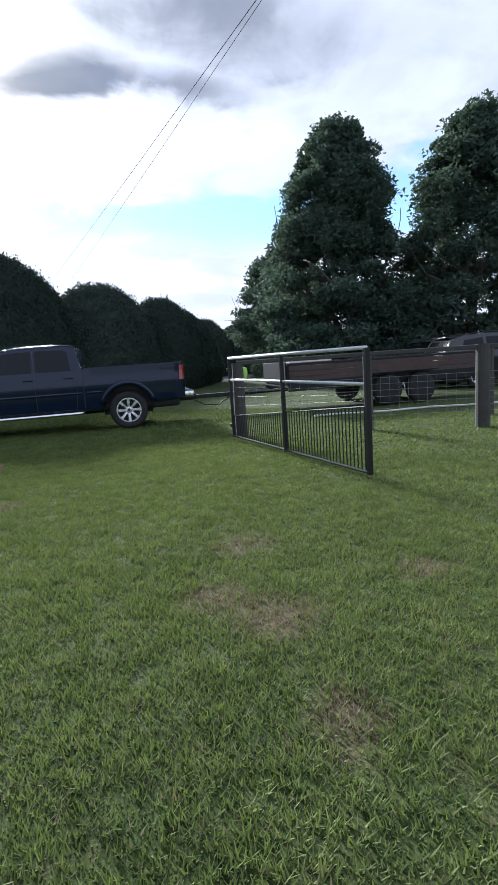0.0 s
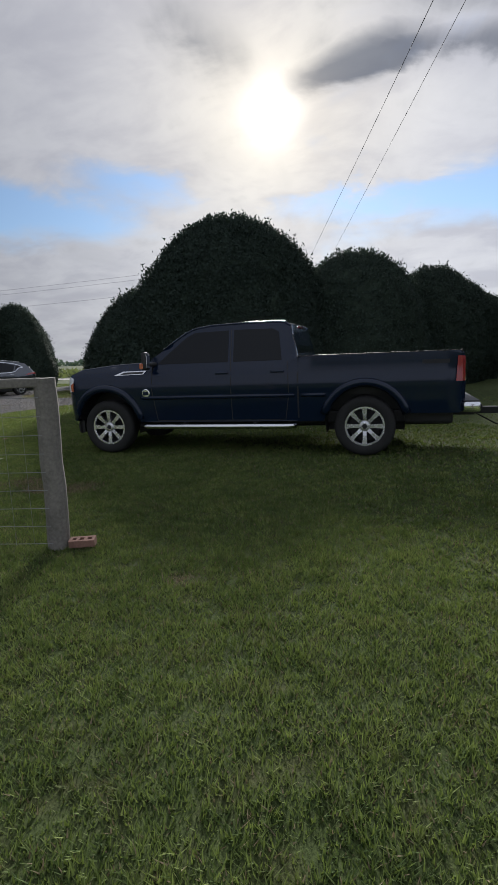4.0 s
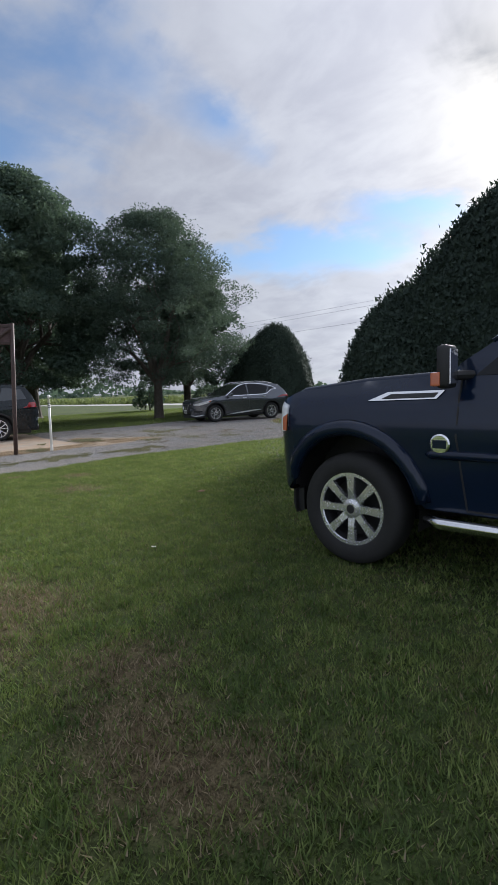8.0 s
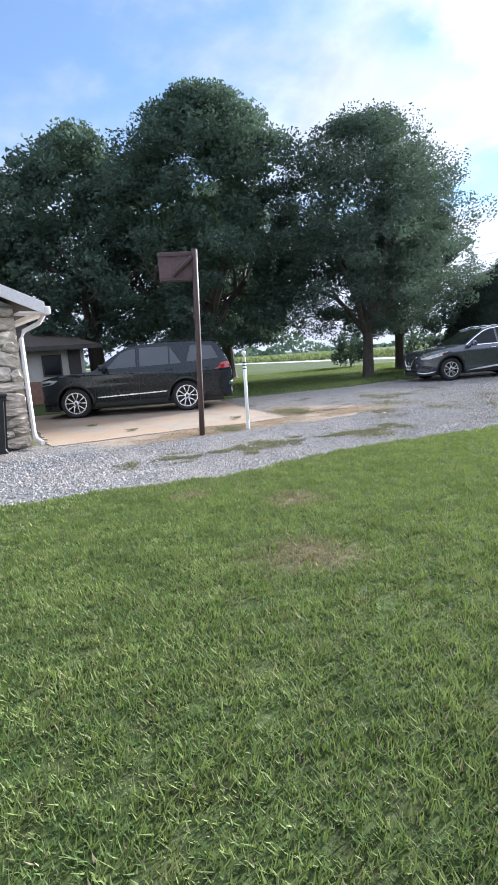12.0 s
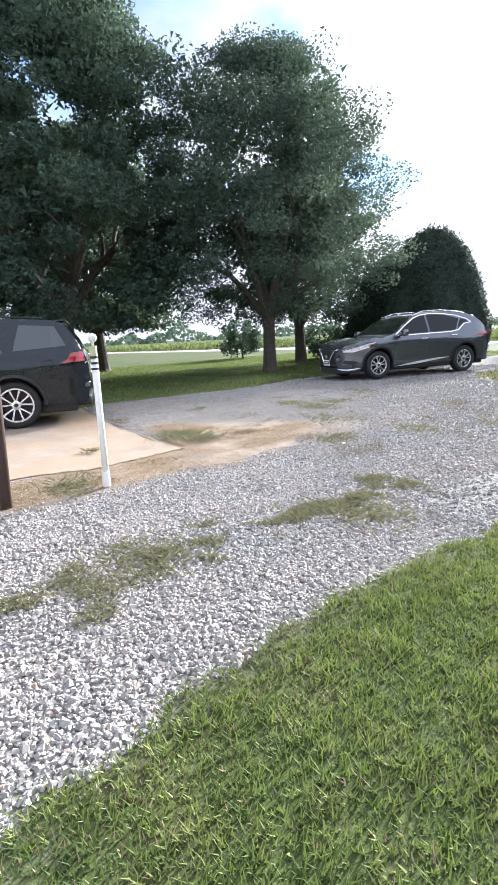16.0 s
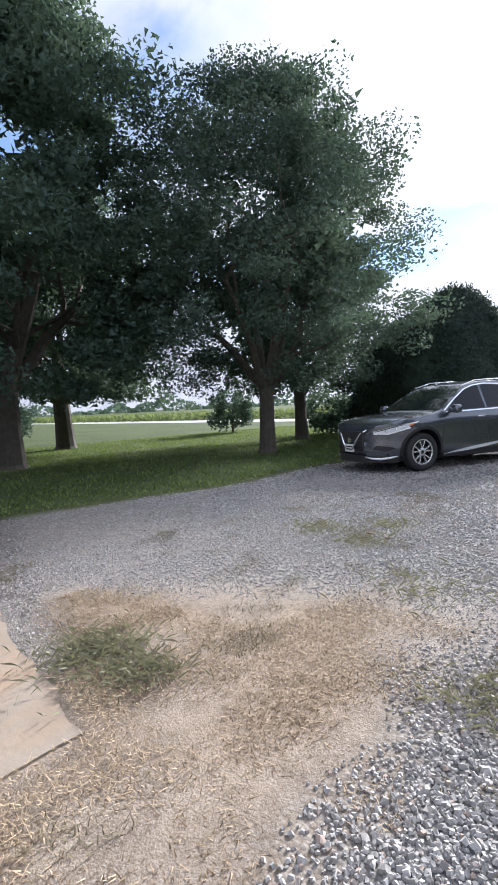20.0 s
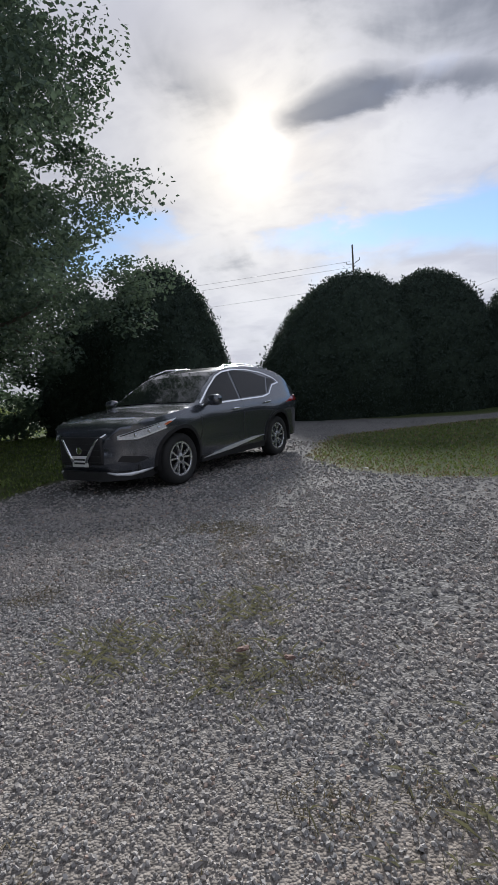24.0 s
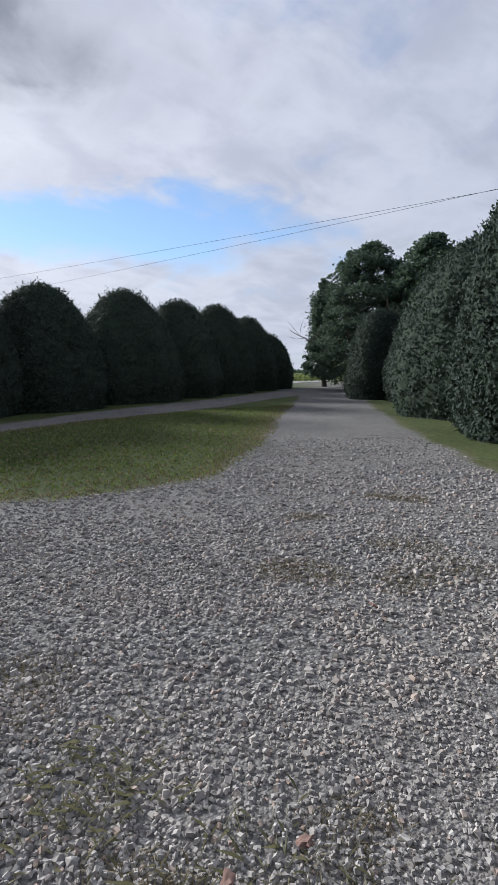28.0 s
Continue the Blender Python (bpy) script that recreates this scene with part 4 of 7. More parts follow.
    part("lower_bumper", plan_band(width, nose + 0.004, nose + 0.52, 0.20, 0.33, -0.004), TRIM_BLACK, t, smooth=False)
    block("rear_valance", t, TRIM_BLACK, (tail - 0.30, tail - 0.01, -HW * 0.76, HW * 0.76, 0.28, 0.46), 0.05)
    block("rear_spoiler", t, paint, (details["spoiler"][0], details["spoiler"][0] + 0.26, -HW * 0.60, HW * 0.60, details["spoiler"][1], details["spoiler"][1] + 0.035), 0.014)
    block("rear_plate", t, WHITE, (tail + 0.0, tail + 0.012, -0.155, 0.155, 0.80, 0.95), 0.003)
    underbody(t, nose + 0.3, tail - 0.25, HW * 0.80, 0.20, 0.42)
    for x in (0, wb):
        for s in (1, -1):
            wheel(t, x, s * (HW - 0.135), R, rim_r, 0.235, spokes, rim_mat, split, s)
    return t


def crossover(m):
    """The grey crossover with a floating roof and a vee grille."""
    nose, tail, wb = -1.00, 3.88, 2.825
    top = [(-0.90, 0.26), (-0.985, 0.42), (-1.0, 0.62), (-0.97, 0.78), (-0.86, 0.90), (-0.55, 0.985), (-0.10, 1.045), (0.28, 1.085), (0.46, 1.115), (0.80, 1.335), (1.15, 1.535), (1.35, 1.615), (1.65, 1.675), (2.1, 1.69), (2.6, 1.66), (3.05, 1.595), (3.30, 1.52), (3.52, 1.34), (3.72, 1.12), (3.84, 1.02), (3.88, 0.86), (3.86, 0.55), (3.80, 0.36)]
    d = dict(belt=1.03, tumble=0.42, sill=0.27,
             gaps=[[(0.42, 1.10), (0.50, 0.80), (0.44, 0.34)], [(1.62, 1.62), (1.66, 1.0), (1.62, 0.34)], [(2.62, 1.10), (2.58, 0.86), (2.36, 0.66), (2.30, 0.34), (0.46, 0.34)]],
             chrome=[[(0.52, 1.125), (0.86, 1.345), (1.20, 1.535), (1.42, 1.60), (1.75, 1.635), (2.2, 1.62), (2.62, 1.565), (2.98, 1.46), (3.12, 1.36)], [(0.52, 1.10), (1.5, 1.115), (2.35, 1.13), (2.62, 1.17), (2.86, 1.33), (3.10, 1.36)]],
             sill_wedge=[(0.52, 0.295), (1.2, 0.33), (2.30, 0.45), (1.95, 0.455), (1.25, 0.395), (0.75, 0.335)], sill_mat=BRIGHT_TRIM, arch_mat=TRIM_BLACK, nose_round=(0.98, 0.36), bulge=0.035,
             door_grips=[(1.42, 0.985), (2.42, 1.03)], grip_mat=CHROME, mirror=(0.66, 1.08),
             headlamp=[(-0.90, 0.745), (-0.70, 0.735), (-0.45, 0.805), (-0.30, 0.84), (-0.33, 0.875), (-0.12, 0.965), (-0.40, 0.93), (-0.70, 0.865), (-0.90, 0.80)],
             projectors=[(-0.72, 0.795, 0.034), (-0.56, 0.835, 0.034), (-0.43, 0.87, 0.028)], lamp_brow=[(-0.89, 0.755), (-0.70, 0.747), (-0.46, 0.815), (-0.33, 0.85)], lamp_amber=[(-0.36, 0.895), (-0.31, 0.885), (-0.20, 0.93), (-0.26, 0.935)],
             lamp_shade=[(-0.88, 0.80), (-0.70, 0.862), (-0.40, 0.927), (-0.42, 0.915), (-0.70, 0.845), (-0.88, 0.785)],
             tail_lamp=[(3.10, 0.98), (3.50, 1.0), (3.80, 1.02), (3.74, 1.10), (3.40, 1.08)],
             fog=[(-0.90, 0.46), (-0.72, 0.42), (-0.56, 0.47), (-0.62, 0.50), (-0.86, 0.53)], rail=[(1.20, 1.56), (1.6, 1.66), (2.2, 1.68), (2.7, 1.635), (3.0, 1.58)], rail_mat=ALLOY,
             grille=(0.42, 0.80), bar_mat=TRIM_BLACK, vee=True, plate=0.47, spoiler=(3.18, 1.53))
    side = [("front_side_window", [(0.62, 1.13), (1.60, 1.14), (1.58, 1.605), (1.42, 1.58), (1.20, 1.515), (0.90, 1.345)]),
            ("rear_side_window", [(1.67, 1.145), (2.52, 1.17), (2.72, 1.47), (2.3, 1.575), (1.9, 1.61), (1.66, 1.61)]),
            ("quarter_window", [(2.60, 1.20), (2.84, 1.35), (3.02, 1.375), (2.92, 1.435), (2.78, 1.465)])]
    return suv(m, "dark grey crossover car parked on the gravel drive", PAINT_GREY, 4.88, 0.955, 1.69, nose, tail, wb, 0.37, 0.245, top, side,
               [(0.50, 1.14), (0.80, 1.338), (1.15, 1.537), (1.30, 1.597)], [(3.84, 1.04), (3.54, 1.33), (3.34, 1.49)][::-1][::-1], 5, ALLOY, 0.062, d)


def family_suv(m):
    """The boxier charcoal car on the concrete pad."""
    nose, tail, wb = -0.95, 4.06, 2.865
    top = [(-0.86, 0.30), (-0.94, 0.45), (-0.95, 0.70), (-0.93, 0.90), (-0.84, 1.02), (-0.50, 1.09), (0.0, 1.13), (0.38, 1.155), (0.55, 1.18), (0.90, 1.42), (1.22, 1.62), (1.42, 1.71), (1.75, 1.765), (2.4, 1.78), (3.1, 1.76), (3.55, 1.72), (3.72, 1.66), (3.90, 1.38), (4.0, 1.16), (4.05, 1.0), (4.06, 0.70), (4.0, 0.40)]
    d = dict(glass=GLASS_PALE, belt=1.12, tumble=0.32, sill=0.30,
             gaps=[[(0.52, 1.17), (0.55, 0.85), (0.50, 0.38)], [(1.66, 1.68), (1.68, 1.0), (1.66, 0.38)], [(2.66, 1.18), (2.64, 0.9), (2.40, 0.70), (2.34, 0.38), (0.50, 0.38)]],
             chrome=[], sill_line=[(0.58, 0.50), (2.36, 0.545)], sill_mat=ALLOY, arch_mat=TRIM_BLACK, nose_round=(0.70, 0.52), bulge=0.03,
             door_grips=[(1.46, 1.06), (2.46, 1.09)], grip_mat=PAINT_CHAR, mirror=(0.80, 1.16),
             headlamp=[(-0.90, 0.86), (-0.55, 0.90), (-0.35, 1.00), (-0.60, 1.02), (-0.88, 0.98)],
             lamp_shade=[(-0.86, 0.88), (-0.60, 0.91), (-0.56, 0.96), (-0.84, 0.94)],
             tail_lamp=[(3.62, 1.02), (4.02, 1.04), (3.98, 1.20), (3.80, 1.18), (3.74, 1.08)],
             fog=[(-0.84, 0.48), (-0.58, 0.50), (-0.55, 0.58), (-0.80, 0.58)], rail=[(1.35, 1.68), (1.8, 1.765), (2.6, 1.77), (3.4, 1.725)], rail_mat=TRIM_BLACK,
             grille=(0.55, 0.96), bar_mat=DARKALLOY, plate=0.42, spoiler=(3.50, 1.70))
    side = [("front_side_window", [(0.86, 1.20), (1.62, 1.21), (1.62, 1.665), (1.44, 1.64), (1.24, 1.57)]),
            ("rear_side_window", [(1.72, 1.21), (2.46, 1.22), (2.46, 1.675), (1.72, 1.68)]),
            ("rear_vent_window", [(2.50, 1.22), (2.78, 1.23), (2.50, 1.67)]),
            ("quarter_window", [(2.92, 1.25), (3.74, 1.30), (3.58, 1.62), (3.04, 1.665)])]
    return suv(m, "charcoal family car with split-spoke wheels on a concrete pad", PAINT_CHAR, 5.01, 0.99, 1.78, nose, tail, wb, 0.385, 0.278, top, side,
               [(0.60, 1.21), (0.90, 1.422), (1.22, 1.622), (1.36, 1.685)], [(3.98, 1.20), (3.88, 1.42), (3.75, 1.62)], 5, ALLOY, 0.085, d)

# ---- plants ----


def leaf_cards(rng, centres, size, up=0.4, aspect=0.55):
    """Small folded leaves, two triangles each, at the given centres with chance turns."""
    k = len(centres)
    d = rng.normal(size=(k, 3))
    d[:, 2] = d[:, 2] * 0.6 + up
    d /= np.linalg.norm(d, axis=1)[:, None]
    e = np.cross(d, rng.normal(size=(k, 3)))
    e /= np.linalg.norm(e, axis=1)[:, None] + 1e-9
    s = size * rng.uniform(0.6, 1.35, (k, 1))
    tip, base = centres + d * s, centres - d * s * 0.6
    l, r = centres + e * s * aspect, centres - e * s * aspect
    v = np.stack([base, l, tip, r], 1).reshape(-1, 3)
    f = np.arange(k)[:, None] * 4 + np.array([[0, 1, 2, 3]])
    return v, f


def leaf_tris(rng, centres, size, up=0.0, aspect=0.5, out=None):
    """Small pointed leaves, one triangle each."""
    k = len(centres)
    d = rng.normal(size=(k, 3))
    d[:, 2] = d[:, 2] * 0.7 + up
    d /= np.linalg.norm(d, axis=1)[:, None]
    e = np.cross(d, rng.normal(size=(k, 3)))
    e /= np.linalg.norm(e, axis=1)[:, None] + 1e-9
    if out is not None:
        # sprays lie like shingles, facing outwards
        d = np.array([0, 0, 0.35]) + out * 0.25 + rng.normal(size=(k, 3)) * 0.45
        d /= np.linalg.norm(d, axis=1)[:, None]
        e = np.cross(d, out + rng.normal(size=(k, 3)) * 0.30)
        e /= np.linalg.norm(e, axis=1)[:, None] + 1e-9
    s = size * rng.uniform(0.65, 1.4, (k, 1))
    v = np.stack([centres + d * s, centres - d * s * 0.55 + e * s * aspect, centres - d * s * 0.7 - e * s * aspect], 1).reshape(-1, 3)
    return v, np.arange(3 * k).reshape(-1, 3)


def limb(bm, rng, p, d, r, length, depth, ends):
    """A tapered limb that bends and forks; gathers the ends of its twigs."""
    pts, rad = [p.copy()], [r]
    k = 5
    for i in range(k):
        d = (d + Vector(rng.normal(size=3) * 0.14) + Vector((0, 0, 0.07))).normalized()
        p = p + d * length / k
        pts.append(p.copy())
        rad.append(r * (1 - 0.55 * (i + 1) / k))
    tube(bm, pts, rad, 8 if r > 0.08 else 5)
    ends += pts[2:]
    if depth == 0:
        return
    for j in range(int(rng.integers(2, 4))):
        a = pts[int(rng.integers(2, k + 1))]
        side = Vector(rng.normal(size=3))
        nd = (d + 0.9 * side.normalized()).normalized()
        limb(bm, rng, a, nd, rad[-1] * 0.85, length * rng.uniform(0.55, 0.8), depth - 1, ends)


def broad_tree(seed, x, y, height, spread, trunk_r, fork, leaves, leaf_size, mat, label, shape="round", low=1.6, offset=(0, 0)):
    """A tree with a trunk, limbs and a crown of many leaves in uneven clumps."""
    rng = np.random.default_rng(seed)
    t = thing("tree", pose(x, y, 0), label, "tree", "trees of the yard")
    bm = bmesh.new()
    lean = rng.normal(size=2) * 0.02
    tr = [(0, 0, -0.1), (0.01, 0, 0.12), (lean[0], lean[1], fork * 0.5), (lean[0] * 2, lean[1] * 2, fork)]
    tube(bm, tr, [trunk_r * 1.6, trunk_r * 1.18, trunk_r, trunk_r * 0.95], 12)
    ends = []
    n = 6
    for k in range(n):
        a = 2 * math.pi * k / n + rng.uniform(-0.4, 0.4)
        tilt = rng.uniform(0.35, 1.0) if k else 0.12
        d = Vector((math.cos(a) * tilt, math.sin(a) * tilt, 1.0)).normalized()
        limb(bm, rng, Vector(tr[-1]) - Vector((0, 0, 0.15)), d, trunk_r * (0.62 if k else 0.75), (height - fork) * rng.uniform(0.36, 0.46), 2, ends)
    part("trunk", bm, BARK, t)
    # clumps fill the crown from the low edge to the tip
    cz0, top = low, height
    cl, wt = [], []
    for i in range(430):
        h = rng.uniform(0, 1) ** (1.5 if shape == "cone" else 0.9)
        z = cz0 + (top - cz0) * h
        if shape == "cone":
            rad = spread * (1.02 - h) ** 0.62 * min(1.0, 0.75 + h * 3)
        else:
            rad = spread * max(0.03, 1 - ((h - 0.34) / 0.67) ** 2) ** 0.68
        a = rng.uniform(0, 2 * math.pi)
        rr = rad * math.sqrt(rng.uniform(0.08, 1.0)) * rng.uniform(0.85, 1.1)
        cl.append((offset[0] * h + rr * math.cos(a), offset[1] * h + rr * math.sin(a), z))
        wt.append(rng.uniform(0.5, 1.3))
    cl, wt = np.array(cl), np.array(wt)
    ids = rng.choice(len(cl), leaves, p=wt / wt.sum())
    size = (0.17 + 0.20 * rng.uniform(size=len(cl))) * spread / 4.0 * 1.5
    off = rng.normal(size=(leaves, 3))
    off /= np.linalg.norm(off, axis=1)[:, None]
    off *= rng.uniform(0.25, 1.0, (leaves, 1)) ** 0.6
    c = cl[ids] + off * size[ids][:, None] * np.array([1.3, 1.3, 0.8])
    c = c[c[:, 2] > low * 0.55]
    # the shaded heart of the crown is closed by larger sprays
    axis = np.hypot(cl[:, 0] - offset[0] * cl[:, 2] / height, cl[:, 1] - offset[1] * cl[:, 2] / height)
    heart = cl[(axis < spread * 0.55) & (cl[:, 2] > low + 0.20 * height) & (cl[:, 2] < height * 0.84)]
    heart = np.repeat(heart, 70, 0) + np.clip(rng.normal(size=(len(heart) * 70, 3)), -1.5, 1.5) * 0.40
    v0, f0 = leaf_tris(rng, heart, 0.125)
    v, f = leaf_cards(rng, c, leaf_size * 0.95, -0.1, 0.5) if leaves >= 120000 else leaf_tris(rng, c, leaf_size * 1.18, -0.15)
    mesh_np("crown", v, f, mat, t, f.shape[1])
    mesh_np("inner_crown", v0, f0, mat, t, 3)
    return t


def dome_shrub(seed, x, y, height, radius, leaves, label, squash=1.0, turn=0.0, square=2.6):
    """A clipped evergreen: a broad dome down to the ground with a dense skin of leaf sprays."""
    rng = np.random.default_rng(seed)
    t = thing("hedge_shrub", pose(x, y, 0, 0, 0, turn), label, "hedge", "rows of clipped evergreens")
    nu, nv = 56, 30
    ph = rng.uniform(0, 9, 3)
    knobs = []
    for k in range(46):
        q = rng.normal(size=3)
        q[2] = abs(q[2])
        size = rng.uniform(0.10, 0.26) ** 2
        knobs.append((q / np.linalg.norm(q), size, rng.choice((-0.6, 1.0)) * rng.uniform(0.03, 0.065)))

    def surf(u, v):
        # v from 0 at the ground to 1 at the crown
        ang = v * math.pi / 2
        rr = np.abs(np.cos(ang)) ** (2 / square)
        zz = np.sin(ang) ** (1.05)
        lump = 1 + 0.04 * np.sin(3 * u + ph[0]) + 0.03 * np.sin(7 * u + 5 * v + ph[1])
        # knobs and hollows left by rough clipping
        e = np.stack([np.cos(ang) * np.cos(u), np.cos(ang) * np.sin(u), np.sin(ang)], -1)
        for q, size, amount in knobs:
            lump = lump + amount * np.exp(-((e - q) ** 2).sum(-1) / size)
        waist = 1 - 0.10 * np.exp(-((v) / 0.10) ** 2)
        return np.stack([radius * rr * lump * waist * np.cos(u), radius * squash * rr * lump * waist * np.sin(u), height * zz * (0.97 + 0.03 * lump)], -1)

    u, v = np.meshgrid(np.linspace(0, 2 * np.pi, nu, endpoint=False), np.linspace(0, 0.985, nv))
    g = surf(u, v) * 0.965
    g += rng.normal(size=g.shape) * 0.03
    g[0, :, 2] = -0.05
    verts = g.reshape(-1, 3)
    i, j = np.meshgrid(np.arange(nv - 1), np.arange(nu), indexing="ij")
    faces = np.stack([i * nu + j, i * nu + (j + 1) % nu, (i + 1) * nu + (j + 1) % nu, (i + 1) * nu + j], -1).reshape(-1, 4)
    cu, cv = rng.uniform(0, 2 * np.pi, leaves), np.arcsin(rng.uniform(0.0, 1.0, leaves)) / (np.pi / 2) * 0.98
    c = surf(cu, cv) * rng.uniform(0.955, 1.0, (leaves, 1))
    # loose sprigs stand out of the skin here and there
    pick = rng.integers(0, leaves, leaves // 160)
    sprig = np.repeat(c[pick] * rng.uniform(1.0, 1.035, (len(pick), 1)), 14, 0)
    sprig = sprig + rng.normal(size=sprig.shape) * np.array([0.06, 0.06, 0.09])
    c[:len(sprig)] = sprig
    mesh_np("branch_core", verts, faces, HEDGE_CORE, t, 4)
    c += rng.normal(size=c.shape) * 0.035
    face = c * np.array([1, 1 / squash ** 2, (radius / height) ** 2])
    lv, lf = leaf_tris(rng, c, 0.056, 0.5, 0.55, face / (np.linalg.norm(face, axis=1)[:, None] + 1e-9))
    mesh_np("foliage", lv, lf, LEAF_HEDGE, t, 3)
    part("stem", tubed([(0, 0, -0.1), (0, 0, height * 0.5)], [0.14, 0.06], 8), BARK, t)
    return t


# ---- the ground ----
# plan lines of the drive, the lawns and the pad
LAWN_EDGE = [(-7.6, -14), (-7.6, -2.3), (-7.55, -1.6), (-7.6, -0.5), (-7.4, 0.1), (-7.1, 0.9), (-7.3, 1.4), (-7.43, 2.3), (-7.43, 3.2), (-7.35, 4.4), (-7.3, 5.9), (-7.1, 7.7), (-6.13, 9.74), (-4.76, 11.13), (-2.34, 13.6), (3.6, 19.0), (10.5, 24.9), (17.3, 30.2), (40, 48)]
ISLAND = [(-12.85, 14.5), (-12.9, 16.35), (-12.55, 17.9), (-10.35, 19.55), (-7.46, 21.1), (-2.85, 22.5), (-0.6, 23.2), (4.0, 25.6), (8.4, 27.6), (3.0, 22.6), (-2.4, 18.0), (-5.0, 15.4), (-7.25, 13.5), (-9.0, 12.15), (-10.9, 12.3), (-12.1, 13.1)]
WEST_EDGE = [(-16.6, 5.2), (-16.5, 6.9), (-16.2, 8.7), (-16.6, 11.0), (-16.7, 12.6), (-16.3, 17.0), (-16.0, 21.5), (-16.0, 30.0), (-16.0, 60.0)]
NORTH_EDGE = [(-13.4, 60.0), (-13.4, 24.5), (-13.2, 22.8), (-9.2, 22.0), (-4.8, 24.7), (3.7, 28.6), (14.3, 34.7), (38, 50.0)]
GRAVEL_POLY = [(-7.6, -14), (-11.8, -14), (-11.8, -0.6), (-17.0, -0.6)] + WEST_EDGE + NORTH_EDGE + [(40, 48)] + LAWN_EDGE[::-1][1:]
SLAB = [(-11.22, 4.15), (-11.1, 3.0), (-11.35, 2.3), (-11.45, -0.5), (-18.2, -0.5), (-17.2, 5.1), (-14.2, 4.43), (-12.5, 4.2)]

DIRT = [(-10.2, 0.2), (-10.14, 3.0), (-10.1, 4.4), (-10.3, 5.5), (-10.6, 6.3), (-11.3, 6.4), (-12.2, 5.5), (-13.2, 4.7), (-11.2, 4.0), (-11.4, 0.2)]


def poly_distance(px, py, poly):
    """Signed distance to a closed outline, positive inside."""
    p = np.array(poly, float)
    inside = np.zeros(px.shape, bool)
    best = np.full(px.shape, 1e9)
    for (xa, ya), (xb, yb) in zip(p, np.roll(p, -1, 0)):
        dx, dy = xb - xa, yb - ya
        t = np.clip(((px - xa) * dx + (py - ya) * dy) / (dx * dx + dy * dy + 1e-12), 0, 1)
        best = np.minimum(best, np.hypot(px - xa - t * dx, py - ya - t * dy))
        with np.errstate(divide="ignore", invalid="ignore"):
            hit = ((ya > py) != (yb > py)) & (px < (xb - xa) * (py - ya) / (yb - ya + 1e-12) + xa)
        inside ^= hit
    return np.where(inside, best, -best)


def wobble(px, py, scale, seed):
    """Cheap smooth noise from a few sines."""
    r = np.random.default_rng(seed)
    out = np.zeros(px.shape)
    for k in range(7):
        a, f, ph = r.uniform(0, 6.28), scale * r.uniform(0.6, 1.9), r.uniform(0, 6.28)
        out += np.sin((px * np.cos(a) + py * np.sin(a)) * f + ph + 1.3 * np.sin((py * np.cos(a) - px * np.sin(a)) * f * 0.7))
    return out / 7


DRY_SPOTS = [(4.33, -9.1, 0.24), (4.56, -9.45, 0.30), (4.63, -10.27, 0.20), (4.6, -8.3, 0.30), (2.6, -6.2, 0.3), (-2.15, -2.1, 0.45), (-1.32, -2.0, 0.55), (-0.96, -2.3, 0.45), (-1.35, -2.7, 0.5), (-5.95, 1.0, 0.35), (-4.75, 0.4, 0.42), (-2.48, -1.9, 0.35), (-0.1, -1.95, 0.35), (-1.9, -2.0, 0.40), (-2.9, -2.0, 0.35), (-3.4, -1.95, 0.28), (-1.6, -2.35, 0.40), (-6.7, 0.3, 0.22), (2.98, -4.3, 0.12), (0.36, -2.15, 0.35), (0.75, -2.2, 0.35), (5.6, -9.2, 0.2)]


def zones(px, py):
    """How much gravel, dirt, bare slab surround and dry grass lie at each place."""
    w = wobble(px, py, 2.2, 3) * 0.16 + wobble(px, py, 8.0, 4) * 0.08
    dg = poly_distance(px, py, GRAVEL_POLY) + w
    di = poly_distance(px, py, ISLAND) + w
    gravel = np.clip(np.minimum(dg, -di) / 0.18 + 0.5, 0, 1)
    ds = poly_distance(px, py, SLAB)
    # bare earth lies along the pad and fades into the stones
    dd = poly_distance(px, py, DIRT) + wobble(px, py, 2.6, 9) * 0.22 + wobble(px, py, 9.0, 10) * 0.10
    dirt = np.clip(dd / np.where(py > 5.2, 1.2, 0.5) + 0.5, 0, 1) * (0.72 + 0.28 * np.clip(wobble(px, py, 4.0, 12) * 2 + 0.5, 0, 1))
    fine = np.clip((-10.15 + 0.3 * wobble(px, py, 2, 5) - px) / 0.5, 0, 1) * np.clip((8.4 - py) / 1.8, 0, 1) * 0.85
    dry = np.zeros(px.shape)
    for x, y, r in DRY_SPOTS:
        q = np.hypot(px - x, py - y) / r + wobble(px, py, 6.0, 21) * 0.55
        dry = np.maximum(dry, np.clip(1.15 - q, 0, 0.85))
    edge = np.clip(1 - np.abs(np.maximum(-dg, -99)) / 0.4, 0, 1) * 0.35 + np.clip(1 - np.abs(di) / 0.6, 0, 1) * 0.4
    dry = np.clip(np.maximum(dry, edge * (0.6 + wobble(px, py, 5, 30))), 0, 1)
    # weeds between the wheel tracks
    weeds = np.clip(1.1 - np.abs(px + 8.45 - 0.08 * (py - 2.5)) / 0.46 + wobble(px, py, 5.0, 40) * 0.9, 0, 1) * (py > 0) * (py < 4.9)
    return gravel, dirt, ds, dry, weeds, fine


